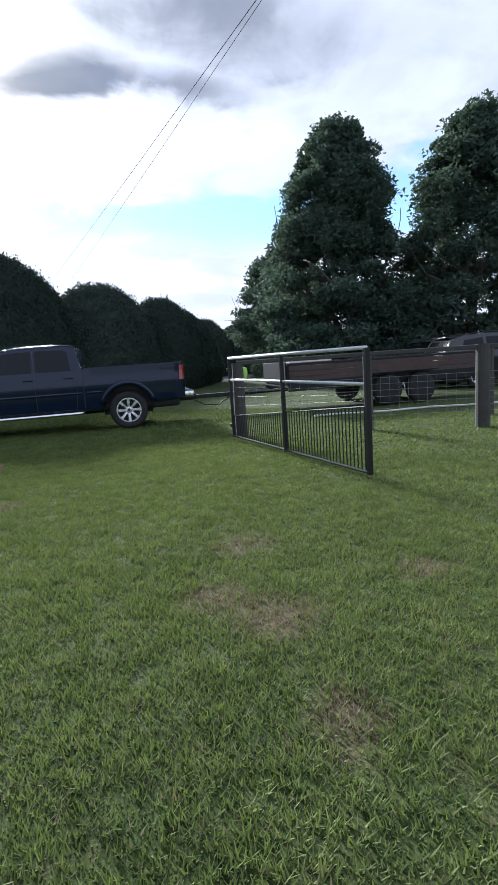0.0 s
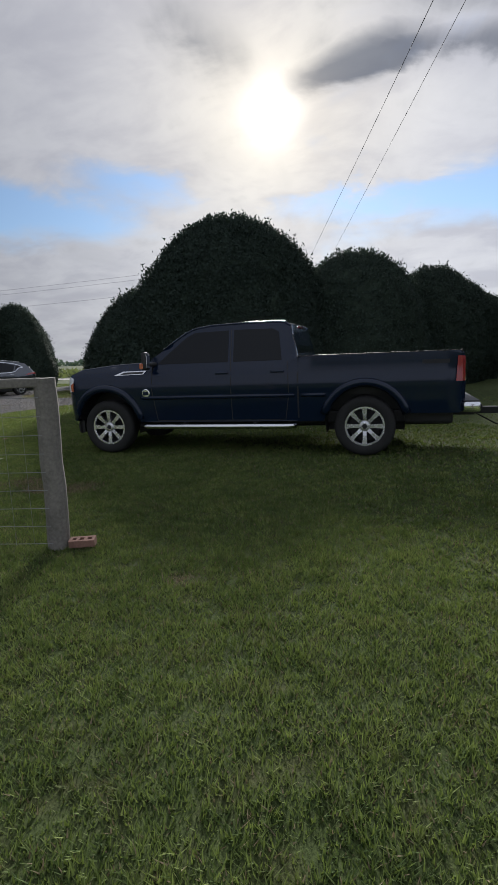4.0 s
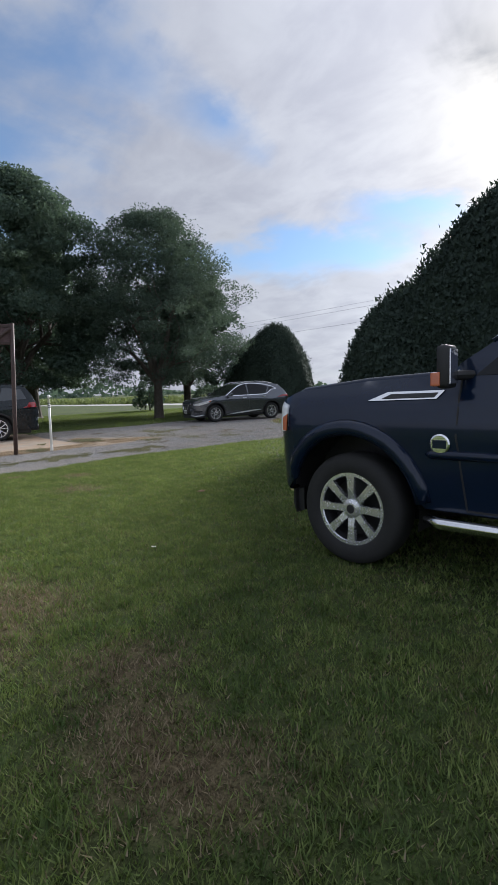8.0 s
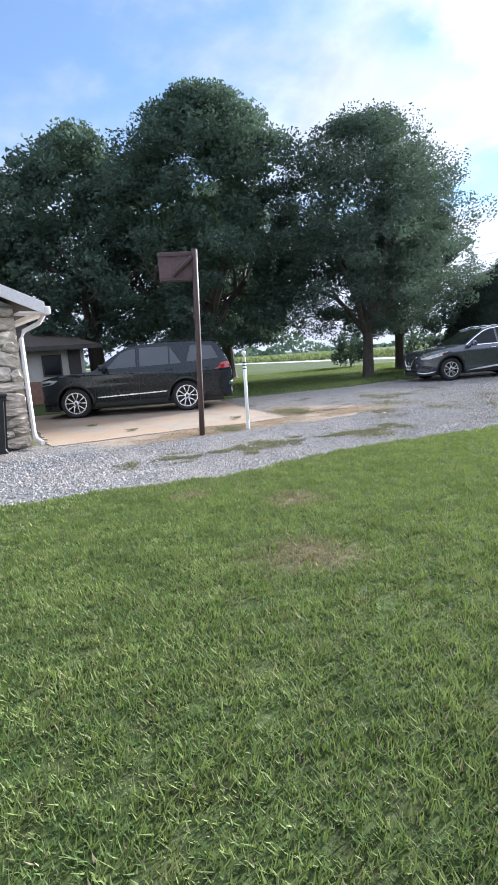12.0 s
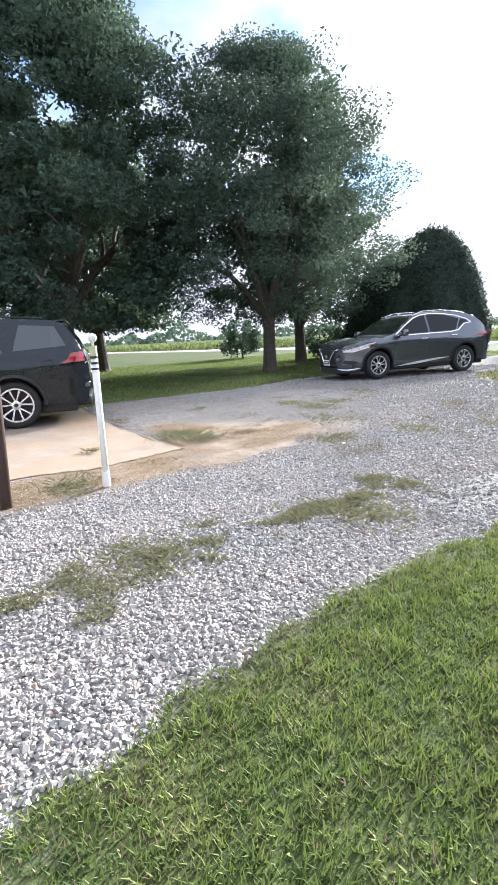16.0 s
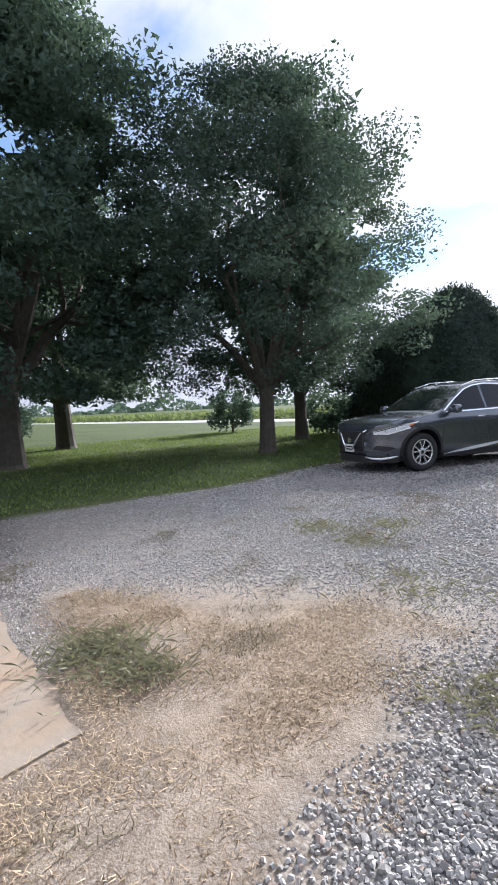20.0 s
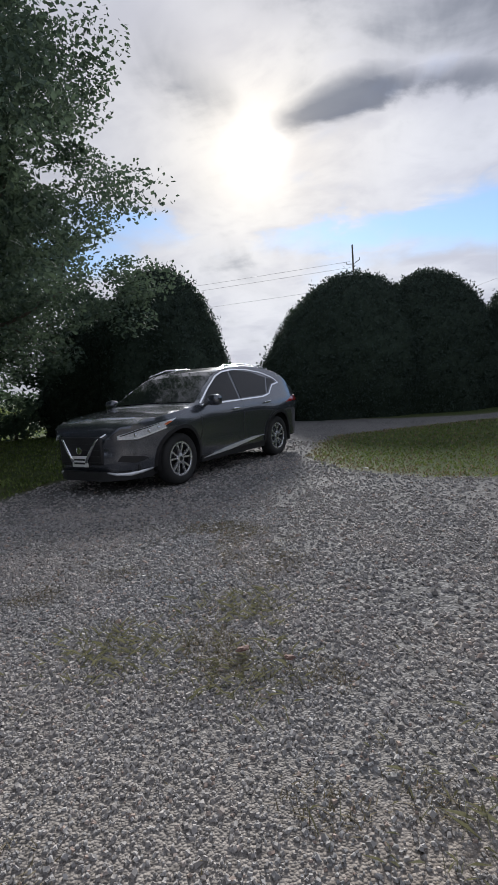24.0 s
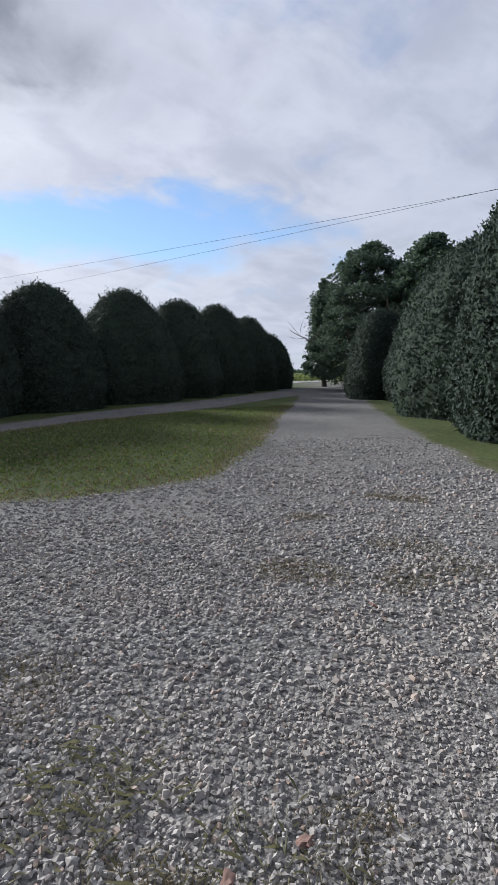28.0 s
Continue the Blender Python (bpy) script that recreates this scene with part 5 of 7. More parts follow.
def ground():
    xs = np.concatenate([[-900, -300, -120, -70, -45, -34], np.arange(-26, 14.01, 0.2), [18, 24, 34, 50, 80, 150, 400, 900]])
    ys = np.concatenate([[-300, -100, -40, -24], np.arange(-16, 34.01, 0.2), [38, 46, 60, 85, 130, 250, 500, 1500]])
    gx, gy = np.meshgrid(xs, ys)
    gravel, dirt, ds, dry, _, fine = zones(gx, gy)
    near = (gx > -26) & (gx < 14) & (gy > -16) & (gy < 34)
    z = (wobble(gx, gy, 1.1, 7) * 0.02 + wobble(gx, gy, 5, 8) * 0.006) * near
    z = np.where(gravel > 0.5, z * 0.5 - 0.01, z)
    z = np.where(ds > -0.3, -0.03, z)
    v = np.stack([gx, gy, z], -1).reshape(-1, 3)
    ny, nx = gx.shape
    i, j = np.meshgrid(np.arange(ny - 1), np.arange(nx - 1), indexing="ij")
    f = np.stack([i * nx + j, i * nx + j + 1, (i + 1) * nx + j + 1, (i + 1) * nx + j], -1).reshape(-1, 4)
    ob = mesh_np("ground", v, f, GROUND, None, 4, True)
    for name, a in (("gravel", gravel), ("dirt", dirt), ("dry", dry), ("fine", fine), ("slab", np.clip(ds, 0, 1))):
        at = ob.data.attributes.new(name, "FLOAT", "POINT")
        at.data.foreach_set("value", np.ascontiguousarray(a, np.float32).ravel())
    tagged(ob, "mown lawn, gravel drive and bare earth reaching to flat fields", "ground", "", "structure")


ground()


def slab():
    bm = bmesh.new()
    rng = np.random.default_rng(19)
    vs = []
    for (xa, ya), (xb, yb) in zip(SLAB, SLAB[1:] + SLAB[:1]):
        k = max(1, int(math.hypot(xb - xa, yb - ya) / 0.14))
        for j in range(k):
            o = rng.normal(size=2) * 0.022 if j else (0, 0)
            vs.append(bm.verts.new((xa + (xb - xa) * j / k + o[0], ya + (yb - ya) * j / k + o[1], -0.06)))
    f = bm.faces.new(vs)
    r = bmesh.ops.extrude_face_region(bm, geom=[f])
    for v in r["geom"]:
        if isinstance(v, bmesh.types.BMVert):
            v.co.z = -0.016
    bmesh.ops.recalc_face_normals(bm, faces=bm.faces[:])
    tagged(link_mesh("concrete_pad", bm, CONCRETE), "pale stained concrete parking pad with earth along its edge", "pavement", "", "structure")


slab()


def strip_sheet(name, pts, half, z, mat, label):
    bm = bmesh.new()
    rows = []
    for i, (x, y) in enumerate(pts):
        a, b = Vector((*pts[max(i - 1, 0)], 0)), Vector((*pts[min(i + 1, len(pts) - 1)], 0))
        d = (b - a).normalized()
        rows.append([bm.verts.new((x - d.y * h, y + d.x * h, z)) for h in (-half, half)])
    for r0, r1 in zip(rows, rows[1:]):
        bm.faces.new((r0[0], r0[1], r1[1], r1[0]))
    bmesh.ops.recalc_face_normals(bm, faces=bm.faces[:])
    tagged(link_mesh(name, bm, mat), label, "road", "", "structure")


strip_sheet("road", [(-400, 28), (-82, 32.0), (-34.5, 34.0), (-14, 40.0), (60, 60), (400, 150)], 2.6, 0.02, ASPHALT, "pale country road beyond the yard")

# ---- vehicles in place ----
pickup(pose(0, 1.0, 0))
crossover(pose(-15.22, 12.46, 0, 0, 0, 71.9))
family_suv(pose(-16.86, 1.02, -0.016, 0, 0, 65.7))

# ---- trees and hedges ----
A_ROW = [(-0.9, 10.5, 6.15, 4.0), (-3.4, 8.8, 3.75, 2.2), (3.0, 14.2, 5.4, 3.5), (6.1, 17.2, 5.0, 2.7), (7.5, 19.2, 4.5, 2.0), (8.5, 22.3, 4.3, 2.0)]
B_ROW = [(-12.5, 25.6, 5.3, 3.7), (-9.8, 26.0, 5.15, 3.0), (-6.0, 27.1, 4.75, 2.7), (-1.4, 29.4, 5.25, 3.0), (3.0, 31.7, 5.4, 2.9), (7.3, 34.0, 5.7, 2.9), (11.6, 36.1, 5.35, 2.8), (15.0, 37.9, 4.4, 2.7)]
C_ROW = [(-18.3, 21.0, 5.3, 2.4), (-21.2, 22.8, 4.8, 2.6)]
for k, (x, y, h, r) in enumerate(A_ROW):
    dome_shrub(10 + k, x, y, h, r, 80000 if k == 0 else 26000, "tall dark clipped evergreen dome behind the lawn", 0.62 if k == 0 else 0.85, 46, 2.2)
for k, (x, y, h, r) in enumerate(B_ROW):
    dome_shrub(40 + k, x, y, h, r, 26000 if k < 3 else 15000, "dark clipped evergreen dome beside the gravel drive", 0.85, 27, 1.85)
for k, (x, y, h, r) in enumerate(C_ROW):
    dome_shrub(60 + k, x, y, h, r, 16000, "dark evergreen dome behind the parked crossover", 1.0, 0, 1.95)

broad_tree(1, -20.24, 13.58, 10.4, 4.9, 0.22, 1.9, 120000, 0.06, LEAF_LIGHT, "tall oak with a loose grey-green crown in the side yard", low=2.0)
broad_tree(2, -23.67, 7.4, 11.2, 5.0, 0.35, 2.1, 115000, 0.066, LEAF_OAK, "large dark oak shading the side yard", low=1.9, offset=(1.5, 0))
broad_tree(3, -29.6, 11.2, 10.5, 4.6, 0.34, 1.8, 45000, 0.09, LEAF_OAK, "forked dark oak on the lawn", low=1.9)
broad_tree(4, -23.14, 18.07, 8.6, 3.6, 0.24, 1.7, 38000, 0.07, LEAF_LIGHT, "smaller oak behind the taller one", low=1.8)
broad_tree(5, -26.2, 3.2, 10.9, 4.8, 0.35, 2.2, 40000, 0.09, LEAF_OAK, "dark leafy tree behind the low house", low=2.0)
broad_tree(6, -30.0, -2.0, 10.0, 5.0, 0.35, 2.2, 22000, 0.12, LEAF_OAK, "dark leafy tree beyond the low house", low=2.0)
broad_tree(7, 15.2, 13.9, 12.3, 5.6, 0.35, 0.8, 110000, 0.10, LEAF_OAK, "dense dark maple behind the paddock fence", "cone", 0.4)
broad_tree(8, 21.2, 11.2, 12.2, 5.6, 0.35, 0.8, 80000, 0.105, LEAF_OAK, "second dark maple behind the paddock fence", "cone", 0.4)
broad_tree(9, 16.6, 29.0, 9.6, 3.8, 0.25, 1.2, 26000, 0.11, LEAF_LIGHT, "leafy tree at the far end of the hedge", low=0.6)
broad_tree(12, 16.4, 24.4, 9.3, 3.0, 0.25, 1.2, 26000, 0.11, LEAF_OAK, "dark leafy tree behind the clipped hedge", low=0.6)
broad_tree(10, 20.6, 36.7, 8.8, 1.9, 0.2, 1.5, 9000, 0.13, LEAF_LIGHT, "slender tree at the far end of the drive", "cone", 1.0)
broad_tree(11, 18.7, 56.5, 5.8, 3.0, 0.25, 1.8, 7000, 0.16, LEAF_LIGHT, "small round tree far across the field", low=1.6)


# ---- fence, gate and posts ----
def post(x, y, h, r, mat, label, lean=(0, 0)):
    t = thing("fence_post", pose(x, y, 0), label, "post", "fence posts")
    rng = np.random.default_rng(int(abs(x * 37 + y * 11)))
    n = 7
    pts = [(lean[0] * k / n + rng.normal() * 0.004, lean[1] * k / n + rng.normal() * 0.004, -0.15 + (h + 0.15) * k / n) for k in range(n + 1)]
    part("shaft", tubed(pts, [r * (1.03 - 0.06 * k / n) for k in range(n + 1)], 14), mat, t)
    return t


post(1.775, -3.88, 1.34, 0.085, WOOD_GREY, "weathered round wooden gate post beside a holed brick", (0.0, 0.0))
post(5.86, -3.02, 1.30, 0.10, WOOD_DARK, "dark wooden hinge post of the steel gate")
post(9.51, -4.64, 1.34, 0.11, WOOD_DARK, "thick dark wooden fence post")
post(7.97, -3.70, 1.30, 0.08, WOOD_DARK, "dark wooden fence post")
post(10.6, -3.4, 1.30, 0.08, WOOD_DARK, "dark wooden brace post")
post(-2.2, -4.6, 1.30, 0.08, WOOD_GREY, "weathered round wooden fence post")


def gate(a, b):
    """An open steel ranch gate: two top rails coloured pale for their sunlit highlight, black stiles and a lower grille
    of pickets.
    """
    ax, ay = a
    ang = math.degrees(math.atan2(b[1] - ay, b[0] - ax))
    L = math.hypot(b[0] - ax, b[1] - ay)
    t = thing("farm_gate", pose(ax, ay, 0, 0, 0, ang), "black steel farm gate standing open, top rails coloured pale as sunlit", "gate")
    for x, r in ((0.0, 0.022), (L * 0.5, 0.024), (L, 0.026)):
        part("stile", boxed(x - r, x + r, -r, r, 0.05, 1.385, bevel=0.006), STEEL_BLACK, t)
    part("top_rail", tubed([(0, 0, 1.39), (L, 0, 1.385)], 0.022, 10), SUNLIT_RAIL, t, "top rail with its sunlit highlight as pale colour", True)
    part("middle_rail", tubed([(0, 0, 1.035), (L, 0, 1.01)], 0.020, 10), SUNLIT_RAIL, t, "middle rail with its sunlit highlight as pale colour", True)
    part("bottom_rail", tubed([(0, 0, 0.075), (L, 0, 0.07)], 0.018, 8), STEEL_BLACK, t)
    part("lower_rail", tubed([(0, 0, 0.42), (L, 0, 0.78)], 0.008, 6), STEEL_BLACK, t)
    n = 54
    for k in range(1, n):
        x = L * k / n
        part("picket", boxed(x - 0.005, x + 0.005, -0.005, 0.005, 0.07, 0.42 + 0.36 * k / n), STEEL_BLACK, t)
    for z0, z1 in ((0.58, 0.84), (0.74, 0.90), (0.90, 0.96)):
        part("wire_strand", tubed([(0, 0, z0), (L, 0, z1)], 0.0025, 5), STEEL_BLACK, t)
    for z in (0.25, 1.2):
        part("hinge", boxed(-0.10, 0.0, -0.02, 0.02, z - 0.03, z + 0.03, bevel=0.006), STEEL_BLACK, t)
    return t


gate((5.67, -3.25), (6.37, -6.95))


def fence_run(a, b, rail_z, mesh_top, label, rail_mat):
    ax, ay = a
    ang = math.degrees(math.atan2(b[1] - ay, b[0] - ax))
    L = math.hypot(b[0] - ax, b[1] - ay)
    t = thing("wire_fence", pose(ax, ay, 0, 0, 0, ang), label, "fence")
    part("top_rail", boxed(0, L, -0.045, 0.045, rail_z - 0.035, rail_z + 0.035, bevel=0.012), rail_mat, t)
    bm = bmesh.new()
    for z in np.linspace(0.06, mesh_top, 9):
        tube(bm, [(0, 0.05, z), (L, 0.05, z)], 0.0025, 4, False)
    for k in range(1, int(L / 0.15)):
        tube(bm, [(k * 0.15, 0.05, 0.04), (k * 0.15, 0.05, mesh_top)], 0.0018, 3, False)
    part("woven_wire", bm, WIRE, t)
    return t


fence_run((1.77, -3.92), (-2.2, -4.64), 1.31, 1.2, "weathered top rail with woven wire below", WOOD_GREY)
fence_run((5.86, -3.02), (9.51, -4.64), 1.30, 0.9, "dark top rail with woven wire below", WOOD_DARK)
fence_run((9.51, -4.64), (13.5, -6.4), 1.30, 0.9, "dark top rail with woven wire below", WOOD_DARK)


def holed_brick(m):
    t = thing("brick", m, "red brick with three holes lying by the post", "brick")
    bm = bmesh.new()
    box(bm, -0.10, 0.10, -0.046, -0.02, 0, 0.057, 0.004)
    box(bm, -0.10, 0.10, 0.02, 0.046, 0, 0.057, 0.004)
    for x in (-0.10, -0.045, 0.015, 0.075):
        box(bm, x, x + 0.025, -0.02, 0.02, 0, 0.057)
    part("body", bm, BRICK, t)


holed_brick(pose(1.97, -3.86, 0.02, 6, 0, 20))


def hoop_post():
    t = thing("basketball_post", pose(-10.34, 1.87, 0), "brown steel basketball post with a worn backboard and no hoop", "basketball post")
    part("mast", tubed([pose(0, 0, 0, -2.0, 1.5, 0) @ Vector((0, 0, q)) for q in (-0.1, 1.0, 2.0, 3.05)], 0.047, 16), BROWN_STEEL, t, smooth=True)
    turn = pose(0.06, 0.09, 0, 0, 0, -19)
    part("backboard", boxed(-0.06, -0.035, -0.58, 0.02, 2.56, 3.03, bevel=0.006, m=turn), BROWN_BOARD, t, "worn brown backboard")
    part("board_frame", boxed(-0.035, -0.01, -0.56, 0.0, 2.96, 3.0, m=turn), BROWN_STEEL, t)
    part("board_frame", boxed(-0.035, -0.01, -0.56, 0.0, 2.58, 2.62, m=turn), BROWN_STEEL, t)
    part("brace", tubed([turn @ Vector((0.03, -0.02, 2.93)), turn @ Vector((-0.02, -0.36, 2.66))], 0.042, 12), BROWN_STEEL, t)
    return t


hoop_post()


def white_pole():
    t = thing("marker_pole", pose(-10.28, 2.73, 0), "white plastic marker pole with a ball top and green band", "pole")
    part("shaft", tubed([(0, 0, -0.05), (-0.02, 0.02, 1.25)], 0.03, 14), WHITE_PVC, t, smooth=True)
    part("collar", tubed([(0, 0, 0.0), (0, 0, 0.14)], 0.036, 14), WHITE_PVC, t)
    for z in (1.06, 1.11, 1.16):
        part("ring", tubed([(-0.017, 0.017, z), (-0.017, 0.017, z + 0.02)], 0.034, 14), TRIM_BLACK, t)
    part("green_band", tubed([(-0.018, 0.018, 1.18), (-0.019, 0.019, 1.27)], 0.031, 14), OLIVE, t)
    bm = bmesh.new()
    lathe(bm, [(0.012, 1.262), (0.012, 1.30), (0.030, 1.31), (0.040, 1.335), (0.034, 1.36), (0.015, 1.374), (0.001, 1.376)], 18, "z", pose(-0.02, 0.02, 0))
    part("ball", bm, WHITE_PVC, t, smooth=True)


white_pole()


# ---- house with the stone end ----
def house():
    t = thing("stone_house", pose(-11.56, -0.78, 0, 0, 0, 9), "single-storey house with rough stone wall and white eaves", "house")
    # the gable wall faces the lawn; it runs back along -y, the house along -x
    W, D, H = 9.0, 12.0, 2.36
    part("wall", boxed(-0.22, -0.02, -W, 0, 0, H + 0.02), MORTAR, t, "stone gable wall")
    part("side_wall", boxed(-D, -0.22, -0.24, -0.04, 0, H), CREAM, t)
    part("side_wall", boxed(-D, -0.22, -W, -W + 0.2, 0, H), CREAM, t)
    part("back_wall", boxed(-D - 0.2, -D, -W, -0.04, 0, H), CREAM, t)
    ridge, run = 1.95, W / 2
    bm = bmesh.new()
    vs = [bm.verts.new(p) for p in ((-0.02, 0.0, H), (-0.02, -W, H), (-0.02, -W / 2, H + ridge))]
    vb = [bm.verts.new((-0.20, v.co.y, v.co.z)) for v in vs]
    bm.faces.new(vs), bm.faces.new(vb[::-1])
    for k in range(3):
        bm.faces.new((vs[k], vb[k], vb[(k + 1) % 3], vs[(k + 1) % 3]))
    bmesh.ops.recalc_face_normals(bm, faces=bm.faces[:])
    part("gable", bm, CREAM, t)
    over, sl = 0.40, ridge / run
    for s in (0, 1):
        bm = bmesh.new()
        y0, y1 = (over, -W / 2) if s == 0 else (-W - over, -W / 2)
        z0, z1 = H + 0.06 - over * sl, H + 0.06 + ridge
        c = [(0.38, y0, z0), (0.38, y1, z1), (-D - 0.5, y1, z1), (-D - 0.5, y0, z0)]
        lo, hi = [bm.verts.new(p) for p in c], [bm.verts.new((p[0], p[1], p[2] + 0.10)) for p in c]
        bm.faces.new(lo[::-1]), bm.faces.new(hi)
        for k in range(4):
            bm.faces.new((lo[k], lo[(k + 1) % 4], hi[(k + 1) % 4], hi[k]))
        bmesh.ops.recalc_face_normals(bm, faces=bm.faces[:])
        part("roof", bm, SHINGLE, t)
        bm = bmesh.new()
        c = [(y0, z0 - 0.07), (y1, z1 - 0.07), (y1, z1 + 0.125), (y0, z0 + 0.125)]
        fr, bk = [bm.verts.new((0.42, y, z)) for y, z in c], [bm.verts.new((0.383, y, z)) for y, z in c]
        bm.faces.new(fr), bm.faces.new(bk[::-1])
        for k in range(4):
            bm.faces.new((fr[k], bk[k], bk[(k + 1) % 4], fr[(k + 1) % 4]))
        bmesh.ops.recalc_face_normals(bm, faces=bm.faces[:])
        part("fascia", bm, WHITE_TRIM, t, "white rake fascia board")
    part("soffit", boxed(-0.02, 0.38, 0.0, 0.36, H - 0.16, H - 0.13), WHITE_TRIM, t)
    part("gutter", boxed(-D - 0.4, 0.42, 0.36, 0.49, H - 0.18, H - 0.05, bevel=0.02), WHITE_TRIM, t)
    pts = [(0.20, 0.42, H - 0.17), (0.16, 0.34, H - 0.30), (0.06, 0.10, H - 0.42), (0.05, 0.05, H - 0.55), (0.05, 0.05, 0.25), (0.08, 0.06, 0.14), (0.34, 0.10, 0.09)]
    part("downspout", tubed(pts, 0.038, 8), WHITE_TRIM, t)
    # face stones, laid in uneven courses with recessed joints
    rng = np.random.default_rng(77)
    meshes = []
    for k in range(10):
        bm = bmesh.new()
        bmesh.ops.create_icosphere(bm, subdivisions=2, radius=1.0)
        ph = rng.uniform(0, 6, 3)
        for v in bm.verts:
            c = v.co
            sq = [math.copysign(abs(q) ** 0.55, q) for q in c]
            lump = 1 + 0.10 * math.sin(4 * c.y + ph[0]) * math.sin(5 * c.z + ph[1])
            v.co = Vector((sq[0] * 0.05 * (1 + 0.4 * math.sin(7 * c.y + ph[2])), sq[1] * 0.5 * lump, sq[2] * 0.5 * lump))
        me = bpy.data.meshes.new("stone")
        bm.to_mesh(me)
        bm.free()
        me.materials.append(STONE)
        meshes.append(me)
    z = 0.02
    while z < H - 0.1:
        h = rng.uniform(0.10, 0.24)
        y = 0.0
        while y > -4.2:
            w = rng.uniform(0.16, 0.55)
            ob = new("stone", meshes[int(rng.integers(10))])
            ob.parent = t
            ob.matrix_basis = pose(0.0, y - w / 2, min(z + h / 2 + rng.normal() * 0.03, H - 0.1), rng.normal() * 9, rng.normal() * 5, rng.normal() * 5) @ Matrix.Diagonal((rng.uniform(0.8, 1.9), w * rng.uniform(0.94, 1.10), h * rng.uniform(0.90, 1.22), 1))
            y -= w
        z += h
    return t


house()


def bin_(m):
    t = thing("wheelie_bin", m, "black plastic wheeled rubbish bin against the stone wall", "bin", "rubbish bins")
    bm = bmesh.new()
    prof = [(0.22, 0.24, 0.05), (0.23, 0.25, 0.12), (0.29, 0.31, 0.86), (0.30, 0.32, 0.88), (0.30, 0.32, 0.93)]
    rows = [[bm.verts.new((a * sx, b * sy, z)) for sx, sy in ((-1, -1), (1, -1), (1, 1), (-1, 1))] for a, b, z in prof]
    for r0, r1 in zip(rows, rows[1:]):
        for k in range(4):
            bm.faces.new((r0[k], r0[(k + 1) % 4], r1[(k + 1) % 4], r1[k]))
    bm.faces.new(rows[0][::-1]), bm.faces.new(rows[-1])
    bmesh.ops.bevel(bm, geom=[e for e in bm.edges if abs(e.verts[0].co.z - e.verts[1].co.z) > 0.2], offset=0.04, segments=3, affect="EDGES")
    bmesh.ops.recalc_face_normals(bm, faces=bm.faces[:])
    part("tub", bm, BIN_BLACK, t)
    part("lid", boxed(-0.33, 0.33, -0.34, 0.34, 0.93, 0.98, bevel=0.02), BIN_BLACK, t)
    for y in (-0.25, 0.25):
        part("wheel", tubed([(-0.24, y - 0.03, 0.1), (-0.24, y + 0.03, 0.1)], 0.1, 16), RUBBER, t)
    part("handle", tubed([(-0.34, -0.22, 0.9), (-0.38, -0.22, 0.93), (-0.38, 0.22, 0.93), (-0.34, 0.22, 0.9)], 0.014, 6), BIN_BLACK, t)
    return t


first = bin_(pose(-11.00, -1.44, 0, 0, 0, 6))
copy_thing(first, pose(-10.88, -2.22, 0, 0, 0, 13))


def far_house():
    t = thing("brick_house", pose(-23.0, 1.5, 0), "low house with dark brown shingle roof and small windows", "house")
    part("wall", boxed(-6, 0, -7, 0.6, 0, 2.1), CREAM, t)
    part("brick_base", boxed(-6.02, 0.03, -7.02, 0.63, 0, 0.85), BRICK, t)
    bm = bmesh.new()
    a = [(0.6, 1.2), (0.6, -7.6), (-6.6, -7.6), (-6.6, 1.2)]
    lo = [bm.verts.new((x, y, 2.08)) for x, y in a]
    hi = [bm.verts.new(p) for p in ((-2.6, -1.6, 3.3), (-2.6, -4.8, 3.3))]
    bm.faces.new(lo), bm.faces.new((lo[0], lo[3], hi[0])), bm.faces.new((lo[1], lo[0], hi[0], hi[1])), bm.faces.new((lo[2], lo[1], hi[1])), bm.faces.new((lo[3], lo[2], hi[1], hi[0]))
    bmesh.ops.recalc_face_normals(bm, faces=bm.faces[:])
    part("roof", bm, SHINGLE, t)
    part("fascia", boxed(0.60, 0.64, -7.6, 1.2, 1.96, 2.12), WOOD_DARK, t)
    for y in (-0.6, -2.2, -3.9):
        w = part("window", boxed(0.03, 0.06, y - 0.35, y + 0.35, 1.0, 1.8), WOOD_DARK, t)
        part("pane", boxed(0.06, 0.066, y - 0.29, y + 0.29, 1.06, 1.74), GLASS, w)
    part("door", boxed(0.03, 0.07, 0.0, 0.45, 0.05, 1.95), WOOD_DARK, t)
    return t


far_house()


# ---- utility poles and lines ----
def utility_pole(x, y, h):
    t = thing("utility_pole", pose(x, y, 0), "tall wooden utility pole with insulator arms", "utility pole")
    part("mast", tubed([(0, 0, -0.2), (0, 0, h)], [0.16, 0.11], 12), POLE_WOOD, t)
    for s in (-1, 1):
        part("arm", tubed([(0, 0, h - 2.6), (s * 0.9, 0, h - 2.3 + 0.2 * s)], 0.05, 6), POLE_WOOD, t)
        part("insulator", tubed([(s * 0.9, 0, h - 2.3 + 0.2 * s), (s * 0.9, 0, h - 2.0 + 0.2 * s)], 0.07, 8), WHITE, t)
    return t


utility_pole(-14.8, 81.0, 19.6)


def line(a, b, sag, r, label):
    a, b = Vector(a), Vector(b)
    pts = [a.lerp(b, k / 24) - Vector((0, 0, sag * 4 * (k / 24) * (1 - k / 24))) for k in range(25)]
    tagged(link_mesh("power_line", tubed(pts, r, 5), CABLE), label, "cable", "overhead lines")


